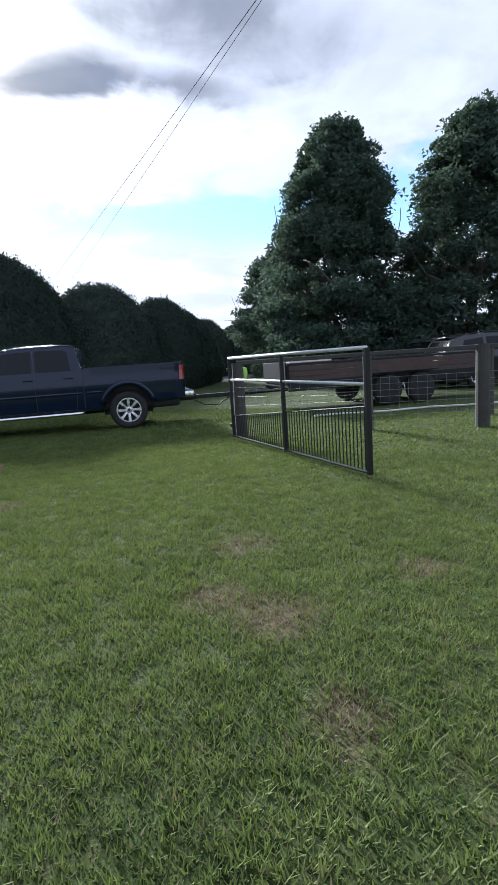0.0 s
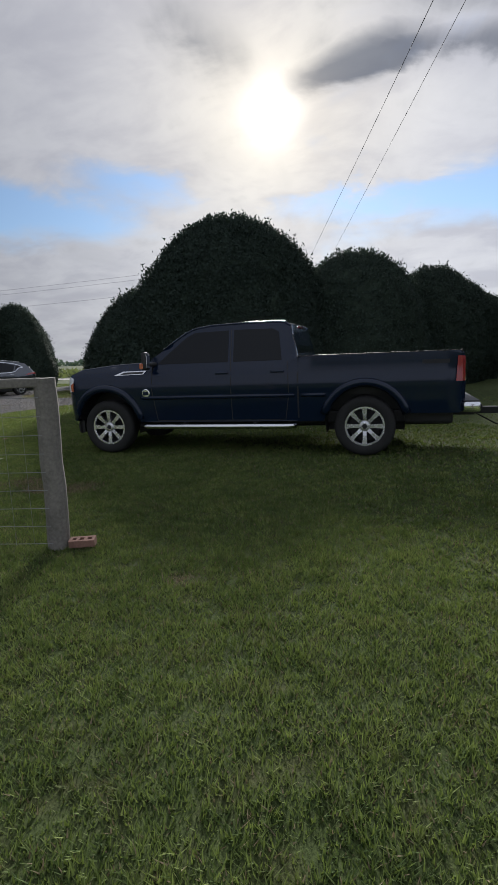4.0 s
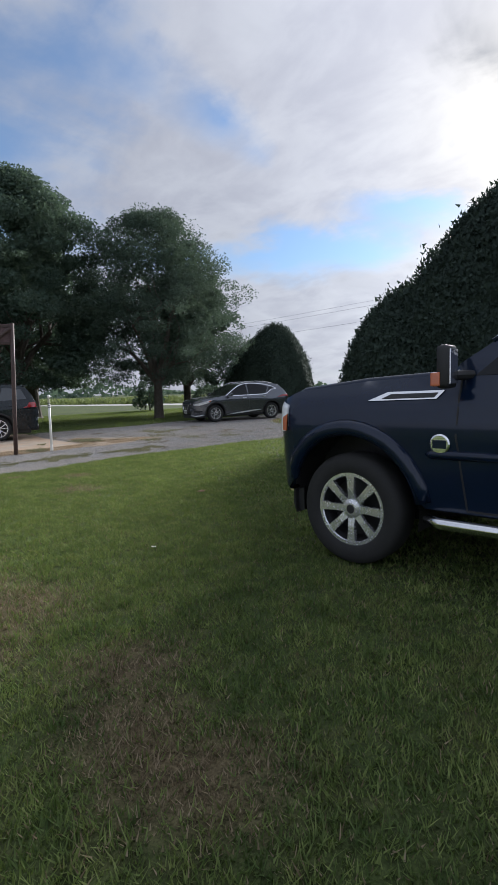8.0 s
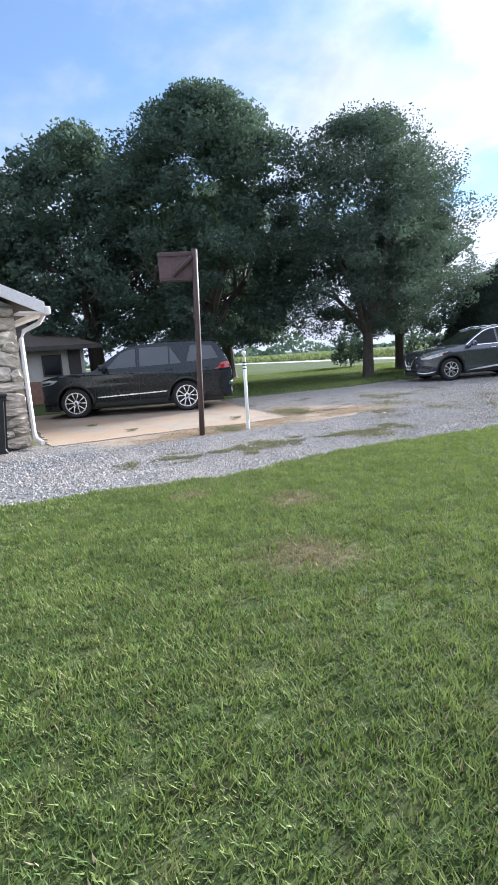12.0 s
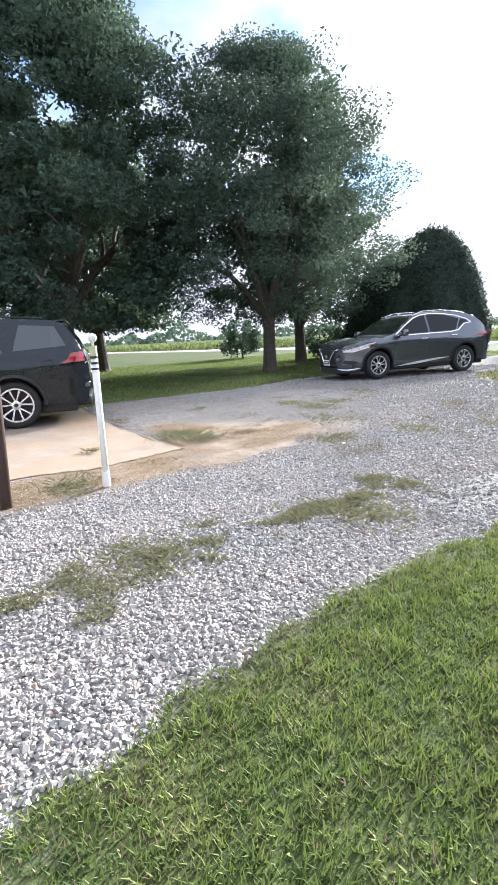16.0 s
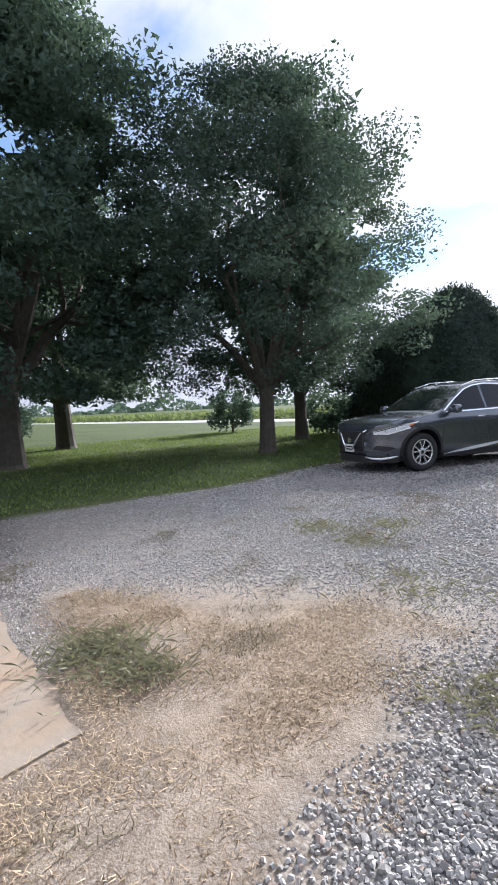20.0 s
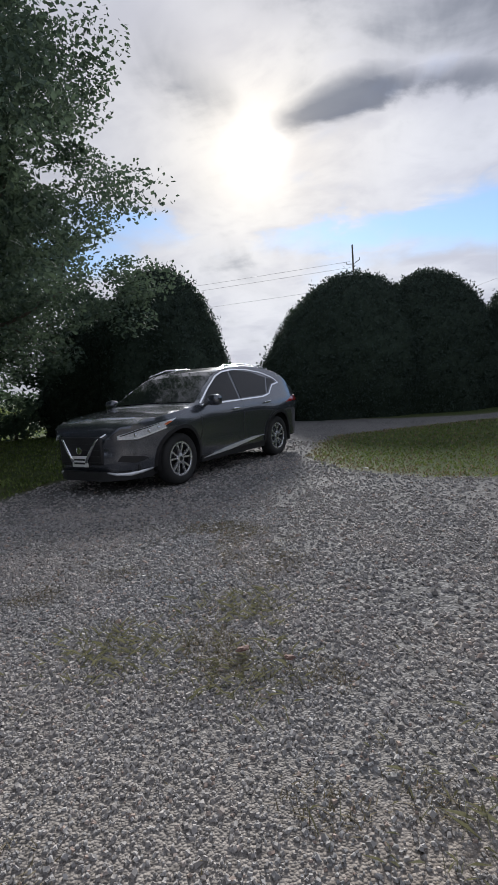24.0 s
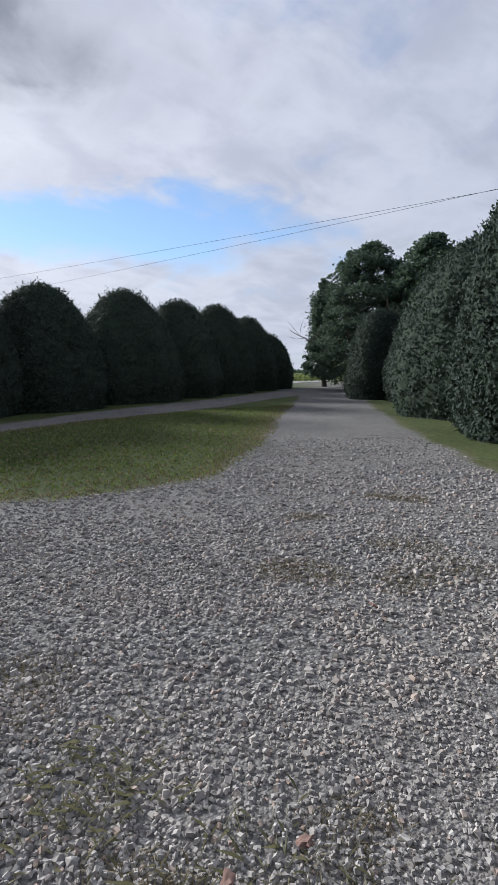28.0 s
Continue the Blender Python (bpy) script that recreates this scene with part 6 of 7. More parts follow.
for (xa, za), (xb, zb) in (((5.06, 6.28), (-8.89, 7.79)), ((5.93, 7.05), (-7.14, 6.67))):
    ahead, behind = 81 / 60, -14 / 60
    line((xa + (xb - xa) * behind, -14, za + (zb - za) * behind), (xa + (xb - xa) * ahead, 81, za + (zb - za) * ahead), 0.5, 0.0055, "thin black overhead power line")
for z in (17.4, 16.6, 14.0):
    line((-15.2, 81, z), (-200, 86, z), 1.5, 0.018, "distant grey power line along the road")


# ---- grass, weeds, straw and stones along the line walked ----
WALK = [(3.9, -11.9), (4.5, -9.8), (4.6, -8.2), (4.0, -6.8), (2.9, -4.5), (2.0, -3.2), (0.6, -2.4), (-1.5, -1.5), (-3.5, -0.5), (-5.4, 0.6), (-7.1, 1.8), (-8.6, 3.1), (-9.9, 4.0), (-11.9, 5.6), (-13.0, 7.2)]


def walk_distance(px, py):
    best = np.full(px.shape, 1e9)
    for (xa, ya), (xb, yb) in zip(WALK, WALK[1:]):
        dx, dy = xb - xa, yb - ya
        t = np.clip(((px - xa) * dx + (py - ya) * dy) / (dx * dx + dy * dy), 0, 1)
        best = np.minimum(best, np.hypot(px - xa - t * dx, py - ya - t * dy))
    return best


def height_at(px, py):
    return wobble(px, py, 1.1, 7) * 0.02 + wobble(px, py, 5, 8) * 0.006


def blades(rng, x, y, z, tall, wide, lean, bent=True):
    """Grass blades from a base to a leaning tip: a bent quad each, or one triangle for the short lawn."""
    k = len(x)
    a = rng.uniform(0, 2 * np.pi, k)
    b = a + np.pi / 2 + rng.normal(size=k) * 0.5
    h = tall * rng.uniform(0.55, 1.25, k)
    le = lean * rng.uniform(0.2, 1.3, k) * h
    base = np.stack([x, y, z], -1)
    side = np.stack([np.cos(a), np.sin(a), 0 * a], -1) * (wide * rng.uniform(0.7, 1.3, k))[:, None] / 2
    ahead = np.stack([np.cos(b), np.sin(b), 0 * b], -1)
    tip = base + ahead * le[:, None] + np.stack([0 * h, 0 * h, h], -1)
    if not bent:
        return np.stack([base - side, base + side, tip], 1).reshape(-1, 3), np.arange(3 * k).reshape(-1, 3)
    mid = base + ahead * (le * 0.35)[:, None] + np.stack([0 * h, 0 * h, h * 0.62], -1) + side * 0.9
    v = np.stack([base - side, base + side, mid, tip], 1).reshape(-1, 3)
    return v, np.arange(k)[:, None] * 4 + np.array([[0, 1, 2, 3]])


def scatter(rng, x0, x1, y0, y1, n):
    return rng.uniform(x0, x1, n), rng.uniform(y0, y1, n)


def sow(rng, x0, x1, y0, y1, most, steps, ragged=0.0):
    """Chance places in small plots, as many to the square metre as the plot's distance from the line walked allows."""
    q = 0.25
    gx, gy = np.meshgrid(np.arange(x0, x1, q), np.arange(y0, y1, q))
    d = walk_distance(gx + q / 2, gy + q / 2).ravel() + rng.normal(size=gx.size) * ragged
    share = np.full(d.shape, steps[-1][1])
    for reach, value in steps[-2::-1]:
        share = np.where(d < reach, value, share)
    k = rng.poisson(most * q * q * share)
    x, y = np.repeat(gx.ravel(), k), np.repeat(gy.ravel(), k)
    return x + rng.uniform(0, q, len(x)), y + rng.uniform(0, q, len(x))


def grass():
    rng = np.random.default_rng(5)
    x, y = sow(rng, -8.5, 11.5, -13.0, 9.0, 9000, ((2.0, 1.0), (3.6, 0.42), (7.5, 0.11), (99, 0.012)))
    d = walk_distance(x, y)
    gravel, dirt, ds, dry, weeds, fine = zones(x, y)
    clump = 0.7 * wobble(x, y, 9.0, 51) + 1.1 * wobble(x, y, 30.0, 52) + 0.5 * wobble(x, y, 75.0, 53)
    keep = (gravel < rng.uniform(0.2, 0.6, len(x))) & (ds < -0.2) & (dry * 0.25 < rng.uniform(size=len(x))) & (clump > rng.uniform(-1.7, -0.45, len(x)))
    x, y, d, dry, clump = x[keep], y[keep], d[keep], dry[keep], clump[keep]
    tall = 0.032 + 0.018 * np.clip(clump, -0.8, 1) + 0.005 * wobble(x, y, 2.0, 55)
    wide = np.where(d < 2.0, 0.0080, np.where(d < 3.6, 0.014, 0.026))
    isdry = rng.uniform(size=len(x)) < 0.08 + 0.80 * dry
    for name, pick, mat, f in (("lawn_grass", ~isdry, BLADE, 1.0), ("dry_lawn_grass", isdry, BLADE_DRY, 0.8)):
        v, fa = blades(rng, x[pick], y[pick], height_at(x[pick], y[pick]) - 0.004, tall[pick] * f, wide[pick], 1.0, False)
        ob = mesh_np(name, v, fa, mat, None, 3)
        tagged(ob, "short mown lawn grass in uneven tufts" if f == 1.0 else "straw-coloured dry blades among the lawn", "grass", "", "stuff")


def island_grass():
    rng = np.random.default_rng(6)
    x, y = scatter(rng, -13.2, 2, 12.0, 22, 55000)
    di = poly_distance(x, y, ISLAND)
    k = di > rng.uniform(-0.15, 0.1, len(x))
    x, y = x[k], y[k]
    v, f = blades(rng, x, y, height_at(x, y), 0.034, 0.022, 1.2)
    dead = np.repeat(rng.uniform(size=len(x)) < 0.22 + 0.5 * np.clip(1 - di[k] / 0.9, 0, 1), 4)
    for name, pick, mat, label in (("island_grass", ~dead, BLADE, "mown grass of the island between the drives"), ("dry_island_grass", dead, BLADE_DRY, "dry blades among the grass of the island")):
        q = v[pick]
        tagged(mesh_np(name, q, np.arange(len(q)).reshape(-1, 4), mat, None, 4), label, "grass", "", "stuff")


def west_grass():
    rng = np.random.default_rng(16)
    x, y = scatter(rng, -32, -16.0, 4.0, 26.0, 90000)
    k = (poly_distance(x, y, GRAVEL_POLY) < -0.1) & (poly_distance(x, y, SLAB) < -0.2) & (wobble(x, y, 3.0, 91) > rng.uniform(-1.0, 0.3, len(x)))
    v, f = blades(rng, x[k], y[k], height_at(x[k], y[k]) * 0 - 0.005, 0.055, 0.03, 1.0, False)
    tagged(mesh_np("side_lawn_grass", v, f, BLADE, None, 3), "mown grass of the shaded lawn under the oaks", "grass", "", "stuff")


def weeds():
    rng = np.random.default_rng(8)
    x, y = scatter(rng, -9.4, -7.4, -0.4, 4.6, 230000)
    g, dirt, ds, dry, w, fine = zones(x, y)
    cl = wobble(x, y, 9.0, 60)
    k = (w * np.clip(0.55 + cl * 1.3, 0, 1) > rng.uniform(0.35, 1.35, len(x))) & (g > 0.4)
    x, y = x[k], y[k]
    v, f = blades(rng, x, y, height_at(x, y) * 0.5 - 0.01, 0.034 + 0.018 * wobble(x, y, 6, 61), 0.0030, 1.3)
    tagged(mesh_np("drive_weeds", v, f, WEED, None, 4), "grey-green weeds and grass tufts between the wheel tracks", "weeds", "", "stuff")
    # tufts at the pad corner and along the stones
    spots = [(-11.9, 4.5, 0.35, 900), (-11.5, 4.6, 0.22, 400), (-10.5, 2.5, 0.30, 500), (-12.4, 8.2, 0.3, 250), (-12.9, 7.6, 0.35, 350), (-12.2, 7.5, 0.3, 300), (-9.6, 6.7, 0.4, 300), (-8.9, 7.6, 0.35, 250), (-10.1, 5.6, 0.3, 250), (-11.0, 6.8, 0.5, 300), (-13.77, 0.59, 0.10, 90), (-12.16, 1.1, 0.10, 90), (-11.94, 3.27, 0.10, 80), (-8.1, 3.7, 0.3, 500), (-8.6, 2.2, 0.3, 600)]
    xs, ys = [], []
    for sx, sy, r, n in spots:
        xs.append(sx + rng.normal(size=n) * r * 0.6), ys.append(sy + rng.normal(size=n) * r * 0.5)
    x, y = np.concatenate(xs), np.concatenate(ys)
    v, f = blades(rng, x, y, height_at(x, y) * 0.5 - 0.01, 0.042 + 0.015 * wobble(x, y, 6, 61), 0.0034, 1.8)
    tagged(mesh_np("gravel_tufts", v, f, WEED, None, 4), "sparse weed tufts in the gravel", "weeds", "", "stuff")


def brown_weeds():
    """Half-dead weeds in loose patches over the worn part of the drive."""
    rng = np.random.default_rng(14)
    x, y = scatter(rng, -14.2, -7.6, 3.6, 10.2, 260000)
    patch = wobble(x, y, 2.4, 81) + 0.8 * wobble(x, y, 7.0, 82)
    k = (patch > rng.uniform(0.28, 0.85, len(x))) & (poly_distance(x, y, SLAB) < -0.1)
    x, y = x[k], y[k]
    g = zones(x, y)[0]
    x, y = x[g > 0.6], y[g > 0.6]
    v, f = blades(rng, x, y, height_at(x, y) * 0.5 - 0.008, 0.024, 0.005, 2.2, False)
    tagged(mesh_np("brown_weeds", v, f, WEED_BROWN, None, 3), "low brown half-dead weeds among the stones", "weeds", "", "stuff")


def straw():
    rng = np.random.default_rng(9)
    x, y = scatter(rng, -13.0, -9.4, 0.7, 7.2, 480000)
    g, dirt, ds, dry, w, fine = zones(x, y)
    k = (dirt * (0.35 + 0.6 * wobble(x, y, 5, 70)) > rng.uniform(0.1, 0.9, len(x))) & (ds < -0.02)
    x, y = x[k], y[k]
    v, f = blades(rng, x, y, height_at(x, y) * 0.5 - 0.008, 0.011, 0.006, 3.6, False)
    tagged(mesh_np("dry_straw", v, f, STRAW, None, 3), "flattened dry straw on the bare earth by the pad", "dead grass", "", "stuff")


def stones():
    """Crushed stones: broken blocks, a flat top and four sides each, tilted and half sunk."""
    rng = np.random.default_rng(11)
    x, y = sow(rng, -17.0, 0.0, -2.5, 18.0, 5000, ((1.3, 1.0), (2.4, 0.55), (4.2, 0.20), (7.0, 0.08), (10.5, 0.03), (99, 0.0)), 0.45)
    d = walk_distance(x, y)
    g, dirt, ds, dry, w, fine = zones(x, y)
    bare = np.clip(wobble(x, y, 1.6, 77) * 1.6 - 0.25, 0, 0.6)
    dens = (1 - 0.5 * np.minimum(1, fine)) * (1 - np.minimum(1, 1.5 * dirt)) * (1 - 0.4 * w) * (1 - bare)
    k = (rng.uniform(size=len(x)) < dens) & (g > 0.35) & (ds < -0.05)
    x, y, d, dirt, fine = x[k], y[k], d[k], dirt[k], fine[k]
    n = len(x)
    r = rng.uniform(0.0042, 0.0098, n) * np.where(rng.uniform(size=n) < 0.07, 1.5, 1.0) * np.where(d > 5.5, 1.6, np.where(d > 3.2, 1.35, np.where(d > 1.8, 1.2, 1.0))) * (1 - 0.3 * dirt) * (1 - 0.4 * fine)
    plan = np.array([[-1.0, -0.85], [0.95, -1.0], [1.05, 0.85], [-0.85, 1.0]])
    low = np.concatenate([np.broadcast_to(plan, (n, 4, 2)) * 1.1, np.full((n, 4, 1), -0.8)], -1)
    high = np.concatenate([np.broadcast_to(plan, (n, 4, 2)) * 0.72, np.full((n, 4, 1), 0.70)], -1)
    v = np.concatenate([low, high], 1) + rng.normal(size=(n, 8, 3)) * 0.20
    v[:, :, 0] *= rng.uniform(0.9, 1.6, (n, 1))
    # a chance tilt, then a chance turn
    for i, j, spread in ((0, 2, 0.5), (1, 2, 0.5), (0, 1, 3.2)):
        a = rng.uniform(-spread, spread, n)
        c, s = np.cos(a)[:, None], np.sin(a)[:, None]
        p, q = v[:, :, i] * c - v[:, :, j] * s, v[:, :, i] * s + v[:, :, j] * c
        v[:, :, i], v[:, :, j] = p, q
    v *= r[:, None, None]
    z = height_at(x, y) * 0.5 - 0.01 + r * rng.uniform(0.1, 0.75, n)
    v += np.stack([x, y, z], -1)[:, None]
    fo = np.array([[4, 5, 6, 7], [0, 1, 5, 4], [1, 2, 6, 5], [2, 3, 7, 6], [3, 0, 4, 7]])
    f = (np.arange(n)[:, None, None] * 8 + fo[None]).reshape(-1, 4)
    tagged(mesh_np("gravel_stones", v.reshape(-1, 3), f, GRAVEL, None, 4, False), "loose grey crushed stones of the drive", "gravel", "", "stuff")


grass()
island_grass()
west_grass()
weeds()
straw()
brown_weeds()
stones()


# ---- trailer, cars and clutter behind the fence ----
def trailer():
    """A flat utility trailer coupled to the pickup, with a stack of red boards and a rack."""
    t = thing("utility_trailer", pose(5.6, 1.0, 0), "dark flatbed utility trailer coupled to the pickup", "trailer")
    part("drawbar", boxed(-0.1, 1.9, -0.05, 0.05, 0.48, 0.58, bevel=0.01), STEEL_BLACK, t)
    for s in (-1, 1):
        part("tongue", tubed([(0.9, s * 0.06, 0.53), (2.3, s * 0.7, 0.56)], 0.04, 6), STEEL_BLACK, t)
    part("coupler", boxed(-0.22, 0.02, -0.06, 0.06, 0.50, 0.62, bevel=0.02), STEEL_BLACK, t)
    part("jack", tubed([(1.15, -0.12, 0.16), (1.15, -0.12, 0.95)], 0.035, 10), STEEL_BLACK, t)
    part("jack_crank", tubed([(1.15, -0.12, 0.93), (1.10, -0.26, 0.95), (1.10, -0.28, 1.05)], 0.012, 6), STEEL_BLACK, t)
    part("jack_foot", boxed(1.07, 1.23, -0.20, -0.04, 0.12, 0.15, bevel=0.005), STEEL_BLACK, t)
    part("safety_chain", tubed([(-0.1, 0.12, 0.5), (0.25, 0.14, 0.30), (0.6, 0.12, 0.28), (0.95, 0.08, 0.5)], 0.012, 6), STEEL_BLACK, t)
    part("deck", boxed(2.1, 7.3, -1.05, 1.05, 0.62, 0.70, bevel=0.01), WOOD_DARK, t)
    for s in (-1, 1):
        part("side_rail", boxed(2.1, 7.3, s * 1.05 - 0.03, s * 1.05 + 0.03, 0.52, 0.76, bevel=0.01), STEEL_BLACK, t)
        for x in (4.6, 5.5):
            bm = bmesh.new()
            lathe(bm, [(0.2, -0.1), (0.35, -0.11), (0.38, -0.05), (0.38, 0.05), (0.35, 0.11), (0.2, 0.1), (0.001, 0.06)], 24, "y", pose(x, s * 1.2, 0.38))
            w = part("tyre", bm, RUBBER, t, smooth=True)
            bm = bmesh.new()
            lathe(bm, [(0.2, s * 0.08), (0.19, s * 0.10), (0.06, s * 0.07), (0.001, s * 0.08)], 20, "y", pose(x, s * 1.2, 0.38))
            part("rim", bm, WHITE, w)
        part("mudguard", boxed(4.15, 5.95, s * 1.2 - 0.14, s * 1.2 + 0.14, 0.80, 0.83, bevel=0.01), STEEL_BLACK, t)
    for x in (2.13, 3.8, 5.5, 7.25):
        for s in (-1, 1):
            part("stake", boxed(x - 0.03, x + 0.03, s * 1.02 - 0.03, s * 1.02 + 0.03, 0.70, 1.15, bevel=0.006), STEEL_BLACK, t)
    for s in (-1, 1):
        part("upper_rail", boxed(2.1, 7.28, s * 1.02 - 0.03, s * 1.02 + 0.03, 1.12, 1.18, bevel=0.008), STEEL_BLACK, t)
    for s in (-1, 1):
        for z in (0.74, 0.87, 1.00):
            part("side_board", boxed(2.14, 7.24, s * 1.06 - 0.012, s * 1.06 + 0.012, z, z + 0.118, bevel=0.004), BROWN_STEEL, t, "dark stained side board")
    part("headboard", boxed(2.06, 2.10, -1.0, 1.0, 0.72, 1.22, bevel=0.008), STEEL_BLACK, t)
    return t


trailer()


def board_stack(m):
    t = thing("board_stack", m, "stack of faded red boards lying on the trailer", "boards")
    for k in range(8):
        part("board", boxed(-0.55, 0.55, -0.16, 0.16, k * 0.07, k * 0.07 + 0.06, bevel=0.006, m=pose(0, 0.02 * (k % 2), 0, 0, 0, 2 * (k % 3) - 2)), RUST if k < 7 else PAPER, t)
    return t


board_stack(pose(8.35, 0.25, 0.70, 0, 0, 4))


def lime_bucket():
    t = thing("lime_bag", pose(6.86, 0.86, 0.95), "lime green bag hung on the trailer jack", "bag")
    bm = bmesh.new()
    lathe(bm, [(0.02, 0.22), (0.07, 0.20), (0.10, 0.10), (0.105, 0.0), (0.09, -0.09), (0.02, -0.11)], 14, "z")
    for v in bm.verts:
        v.co.x *= 0.7 + 0.2 * math.sin(9 * v.co.z)
    part("sack", bm, LIME, t, smooth=True)


lime_bucket()


def old_car(m, label, paint):
    """A plain parked car seen in deep shade behind the fence."""
    nose, tail, wb = -0.9, 4.0, 2.8
    top = [(-0.82, 0.30), (-0.9, 0.5), (-0.88, 0.78), (-0.7, 0.92), (0.0, 1.0), (0.45, 1.05), (0.85, 1.34), (1.2, 1.55), (1.6, 1.64), (2.4, 1.66), (3.2, 1.62), (3.6, 1.5), (3.85, 1.1), (3.98, 0.95), (4.0, 0.6), (3.92, 0.36)]
    d = dict(belt=1.05, tumble=0.34, sill=0.28, gaps=[[(0.5, 1.08), (0.52, 0.34)], [(1.6, 1.5), (1.6, 0.34)], [(2.6, 1.08), (2.4, 0.6), (2.3, 0.34), (0.52, 0.34)]], chrome=[],
             sill_line=[(0.5, 0.42), (2.3, 0.45)], sill_mat=TRIM_BLACK, arch_mat=TRIM_BLACK, door_grips=[(1.4, 0.98), (2.4, 1.0)], grip_mat=paint, mirror=(0.72, 1.08),
             headlamp=[(-0.84, 0.66), (-0.5, 0.68), (-0.4, 0.82), (-0.8, 0.82)], lamp_shade=[(-0.7, 0.70), (-0.55, 0.71), (-0.55, 0.76), (-0.7, 0.75)], tail_lamp=[(3.6, 0.8), (3.95, 0.82), (3.9, 1.0), (3.65, 0.98)],
             fog=[(-0.8, 0.42), (-0.55, 0.42), (-0.55, 0.5), (-0.8, 0.5)], rail=[(1.3, 1.56), (2.2, 1.66), (3.1, 1.62)], rail_mat=TRIM_BLACK, grille=(0.5, 0.76), bar_mat=CHROME, plate=0.44, spoiler=(3.4, 1.58))
    side = [("front_side_window", [(0.8, 1.12), (1.55, 1.13), (1.55, 1.54), (1.3, 1.5)]), ("rear_side_window", [(1.65, 1.13), (2.5, 1.14), (2.5, 1.55), (1.65, 1.56)]), ("quarter_window", [(2.6, 1.15), (3.3, 1.2), (3.2, 1.48), (2.6, 1.54)])]
    return suv(m, label, paint, 4.9, 0.93, 1.66, nose, tail, wb, 0.34, 0.22, top, side, [(0.5, 1.08), (0.85, 1.342), (1.15, 1.52)], [(3.84, 1.12), (3.62, 1.46)], 5, ALLOY, 0.0, d)


old_car(pose(13.6, 5.2, 0, 0, 0, 14), "black car parked in deep shade behind the paddock fence", PAINT_DARK)
old_car(pose(17.5, 2.6, 0, 0, 0, 170), "dark old car parked in shade with pale oddments", PAINT_DARK)


def loader_bucket():
    t = thing("folding_chair", pose(12.2, 3.0, 0), "pale folding chair leaning by the parked cars", "chair")
    part("seat", boxed(-0.24, 0.24, -0.22, 0.22, 0.44, 0.47, bevel=0.01), WHITE, t)
    part("backrest", boxed(-0.24, 0.24, 0.20, 0.23, 0.62, 0.92, bevel=0.01, m=pose(0, 0, 0, -8, 0, 0)), WHITE, t)
    for x in (-0.24, 0.24):
        part("leg", tubed([(x, -0.2, 0), (x, 0.23, 0.92)], 0.013, 6), ALLOY, t)
        part("leg", tubed([(x * 0.94, 0.22, 0), (x * 0.94, -0.18, 0.46)], 0.013, 6), ALLOY, t)
    return t


loader_bucket()


def garden_hose():
    pts = [(7.9 + 0.55 * k, -1.2 - 0.10 * k + 0.10 * math.sin(k * 1.7), 0.03) for k in range(9)]
    tagged(link_mesh("pipe", tubed(pts, 0.022, 8), WHITE_PVC, smooth=True), "pale plastic pipe lying on the grass behind the fence", "pipe")


garden_hose()


# ---- the far side: fields, shrubs and treeline ----
def crop_strip():
    rng = np.random.default_rng(31)
    n = 18000
    x = rng.uniform(-150, 60, n)
    y = 40 + x * 0.09 + rng.uniform(0, 9, n) + np.where(x > -14, (x + 14) * 0.2, 0)
    z = rng.uniform(0.05, 0.75, n)
    v, f = leaf_cards(rng, np.stack([x, y, z], -1), 0.34, 0.8, 0.4)
    tagged(mesh_np("field_crop", v, f, LEAF_CROP, None, 4), "green field crop along the far side of the road", "crop", "", "stuff")


LEAF_CROP = leafy("crop_leaf", (0.085, 0.115, 0.045), (0.17, 0.205, 0.085), 0.25)
crop_strip()


def bush(seed, x, y, h, r, n, mat, label):
    rng = np.random.default_rng(seed)
    t = thing("bush", pose(x, y, 0), label, "bush", "bushes")
    part("stem", tubed([(0, 0, -0.1), (0.05, 0, h * 0.6)], [0.07, 0.03], 6), BARK, t)
    k = 40
    c = rng.normal(size=(k, 3))
    c /= np.linalg.norm(c, axis=1)[:, None]
    c *= rng.uniform(0.3, 1, (k, 1)) ** 0.5
    c = c * np.array([r, r, h * 0.46]) + np.array([0, 0, h * 0.54])
    ids = rng.integers(0, k, n)
    o = rng.normal(size=(n, 3))
    o /= np.linalg.norm(o, axis=1)[:, None]
    p = c[ids] + o * rng.uniform(0.3, 1, (n, 1)) * 0.32 * r
    p = p[p[:, 2] > 0.05]
    v, f = leaf_cards(rng, p, 0.10, 0.2)
    mesh_np("foliage", v, f, mat, t, 4)


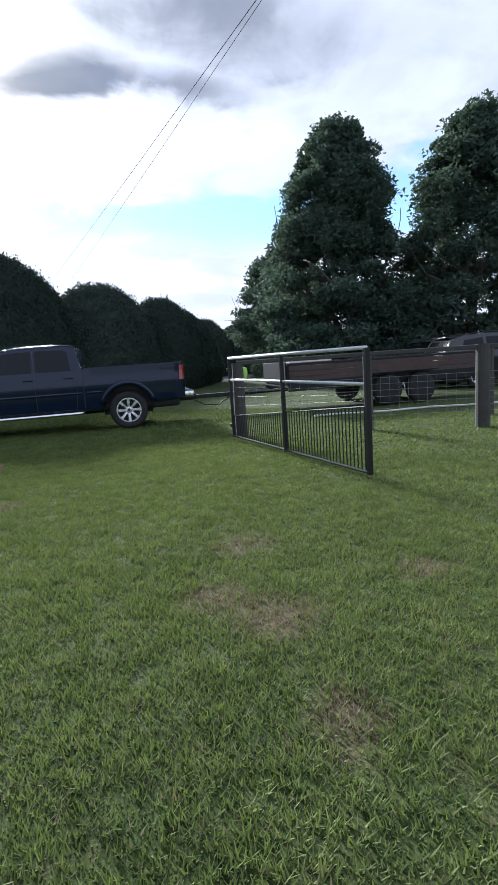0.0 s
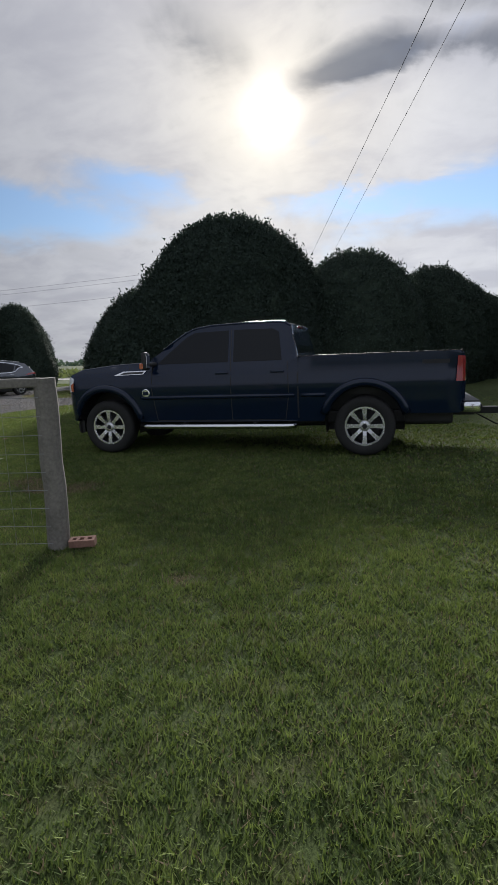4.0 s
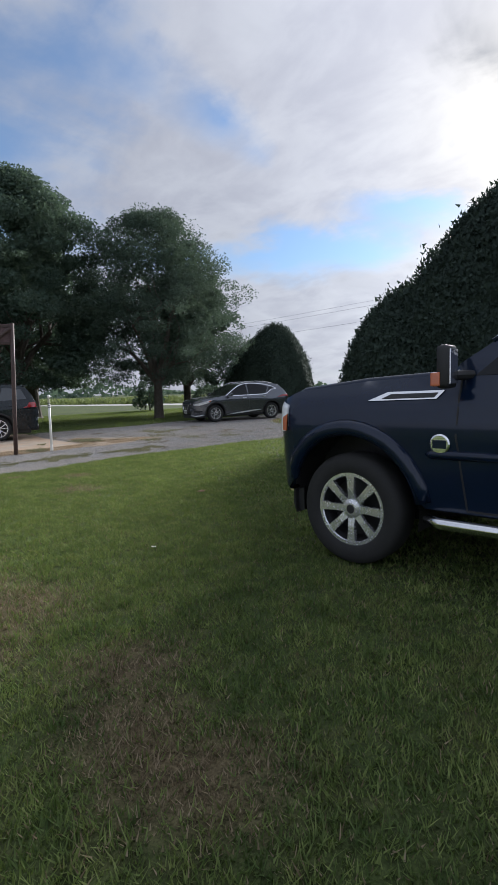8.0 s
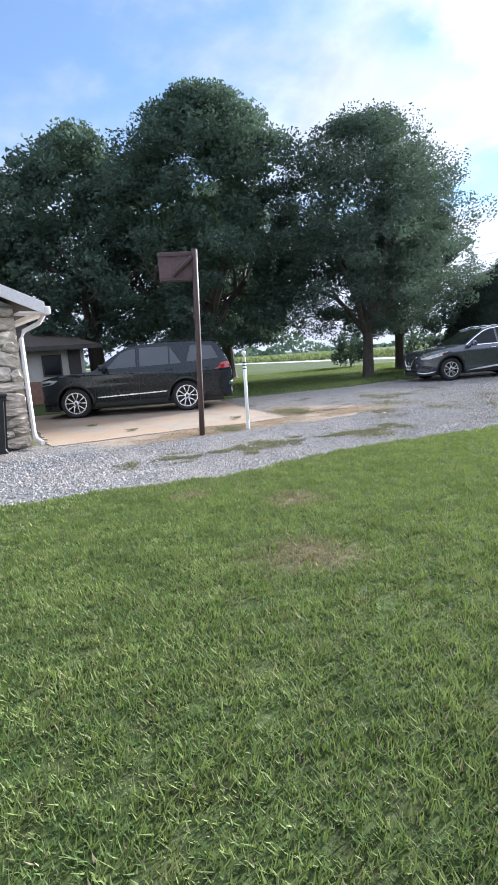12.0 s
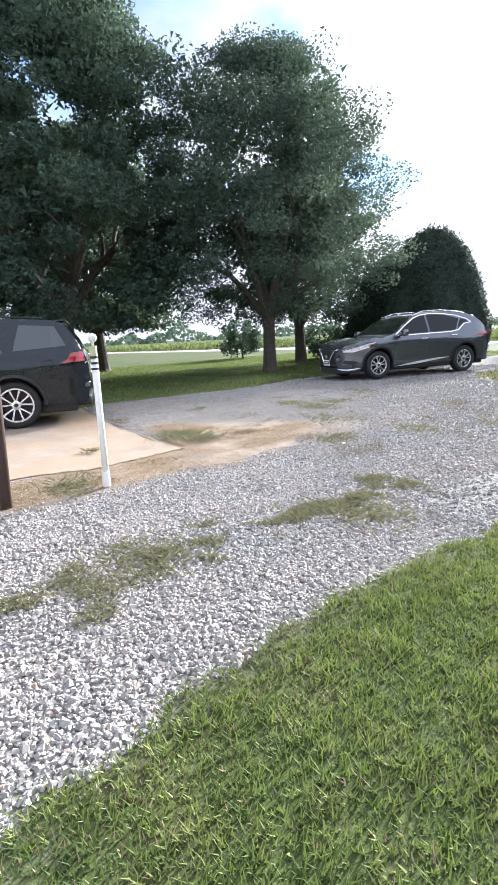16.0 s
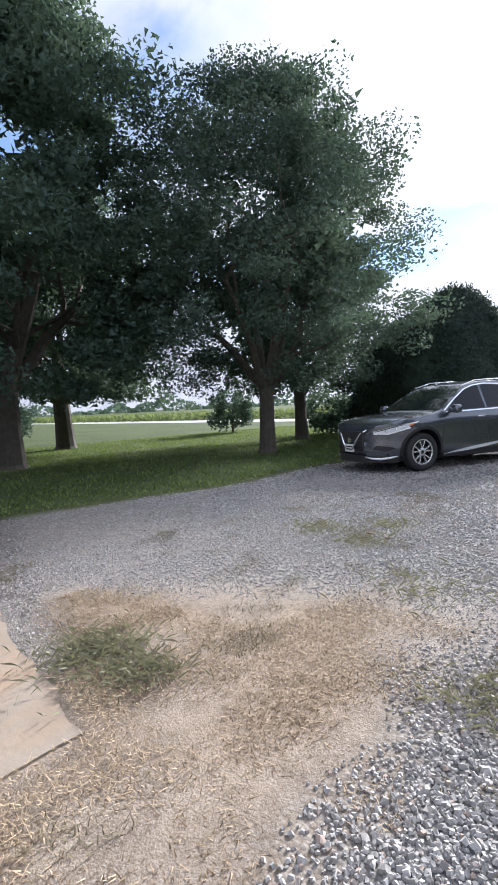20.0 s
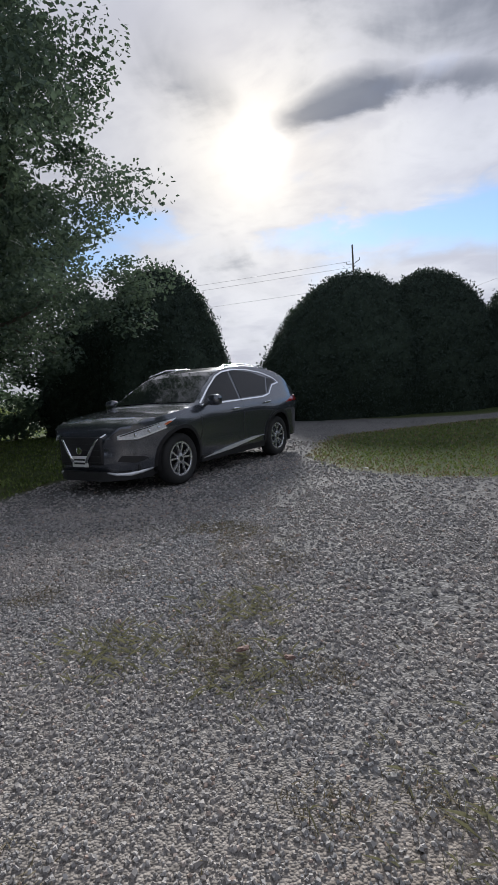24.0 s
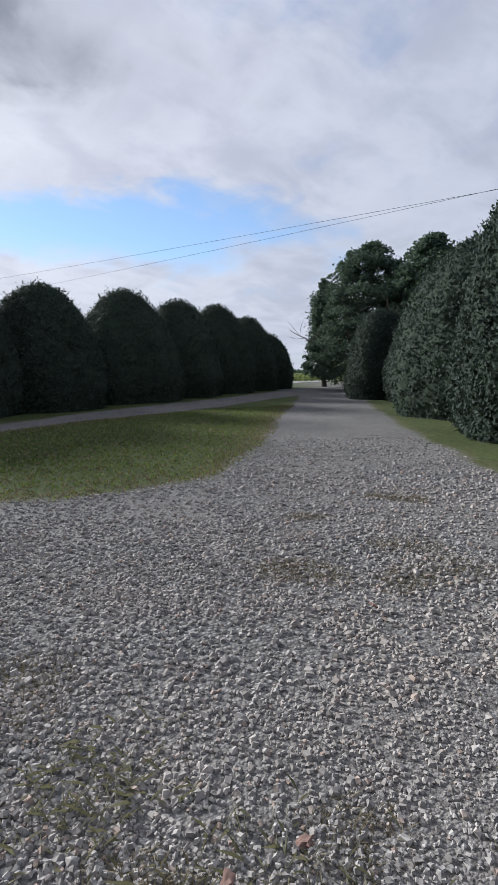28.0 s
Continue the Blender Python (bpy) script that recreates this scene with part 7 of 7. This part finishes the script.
bush(72, -40.0, 12.0, 2.2, 1.4, 3500, LEAF_LIGHT, "grey-green bush beyond the oaks")
bush(73, -30.5, 20.5, 2.2, 1.2, 3000, LEAF_OAK, "small drooping bush on the far lawn")
bush(74, -13.8, 34.0, 1.8, 1.2, 2500, LEAF_LIGHT, "small bush at the end of the drive")
bush(75, 26.0, 40.0, 3.0, 2.2, 4000, LEAF_CROP, "yellow-green bush at the end of the gravel drive")
bush(76, -24.0, 20.8, 1.6, 1.3, 2500, LEAF_OAK, "low dark shrub under the oak")


def treeline():
    rng = np.random.default_rng(33)
    n = 11000
    a = rng.uniform(-2.2, 1.3, n)
    d = rng.uniform(330, 380, n)
    top = 5 + 3.5 * np.sin(a * 23) + 2.5 * np.sin(a * 61 + 1) + 1.5 * np.sin(a * 140)
    c = np.stack([d * np.sin(a), d * np.cos(a), rng.uniform(0, 1, n) * np.maximum(top, 1.5)], -1)
    v, f = leaf_cards(rng, c, 1.6, 0.1, 0.7)
    tagged(mesh_np("far_woods", v, f, LEAF_OAK, None, 4), "low line of woods along the horizon", "woods", "", "stuff")


treeline()


# ---- small litter ----
def litter(x, y, r, mat, label, seed):
    rng = np.random.default_rng(seed)
    t = thing("litter", pose(x, y, 0.035, 0, 0, 37 * seed), label, "litter", "scraps on the ground")
    bm = bmesh.new()
    bmesh.ops.create_icosphere(bm, subdivisions=2, radius=r)
    for v in bm.verts:
        v.co = Vector((v.co.x * 1.4, v.co.y * 0.8, v.co.z * 0.35)) * (1 + 0.35 * rng.normal())
    part("scrap", bm, mat, t)


litter(-1.49, -0.70, 0.014, PAPER, "crumpled white paper scrap on the lawn", 1)
litter(-3.0, 1.2, 0.03, BRICK, "brown dead leaf lying on the lawn", 2)
litter(-9.7, 5.35, 0.018, PAPER, "pale flake lying on the gravel", 3)
litter(-11.8, 12.9, 0.03, PAPER, "white scrap at the edge of the island", 4)
litter(-12.0, 7.6, 0.024, RED_STONE, "reddish stone among the grey gravel", 5)
litter(-12.25, 7.65, 0.022, RED_STONE, "reddish stone among the grey gravel", 6)
litter(-10.6, 8.4, 0.022, RED_STONE, "reddish stone among the grey gravel", 7)


def flat_stone(m):
    t = thing("stepping_slab", m, "pale flat concrete slab at the hedge foot", "slab")
    part("slab", boxed(-0.45, 0.45, -0.3, 0.3, 0.0, 0.07, bevel=0.012), CONCRETE, t)


flat_stone(pose(-2.3, 11.7, 0, 0, 0, 40))
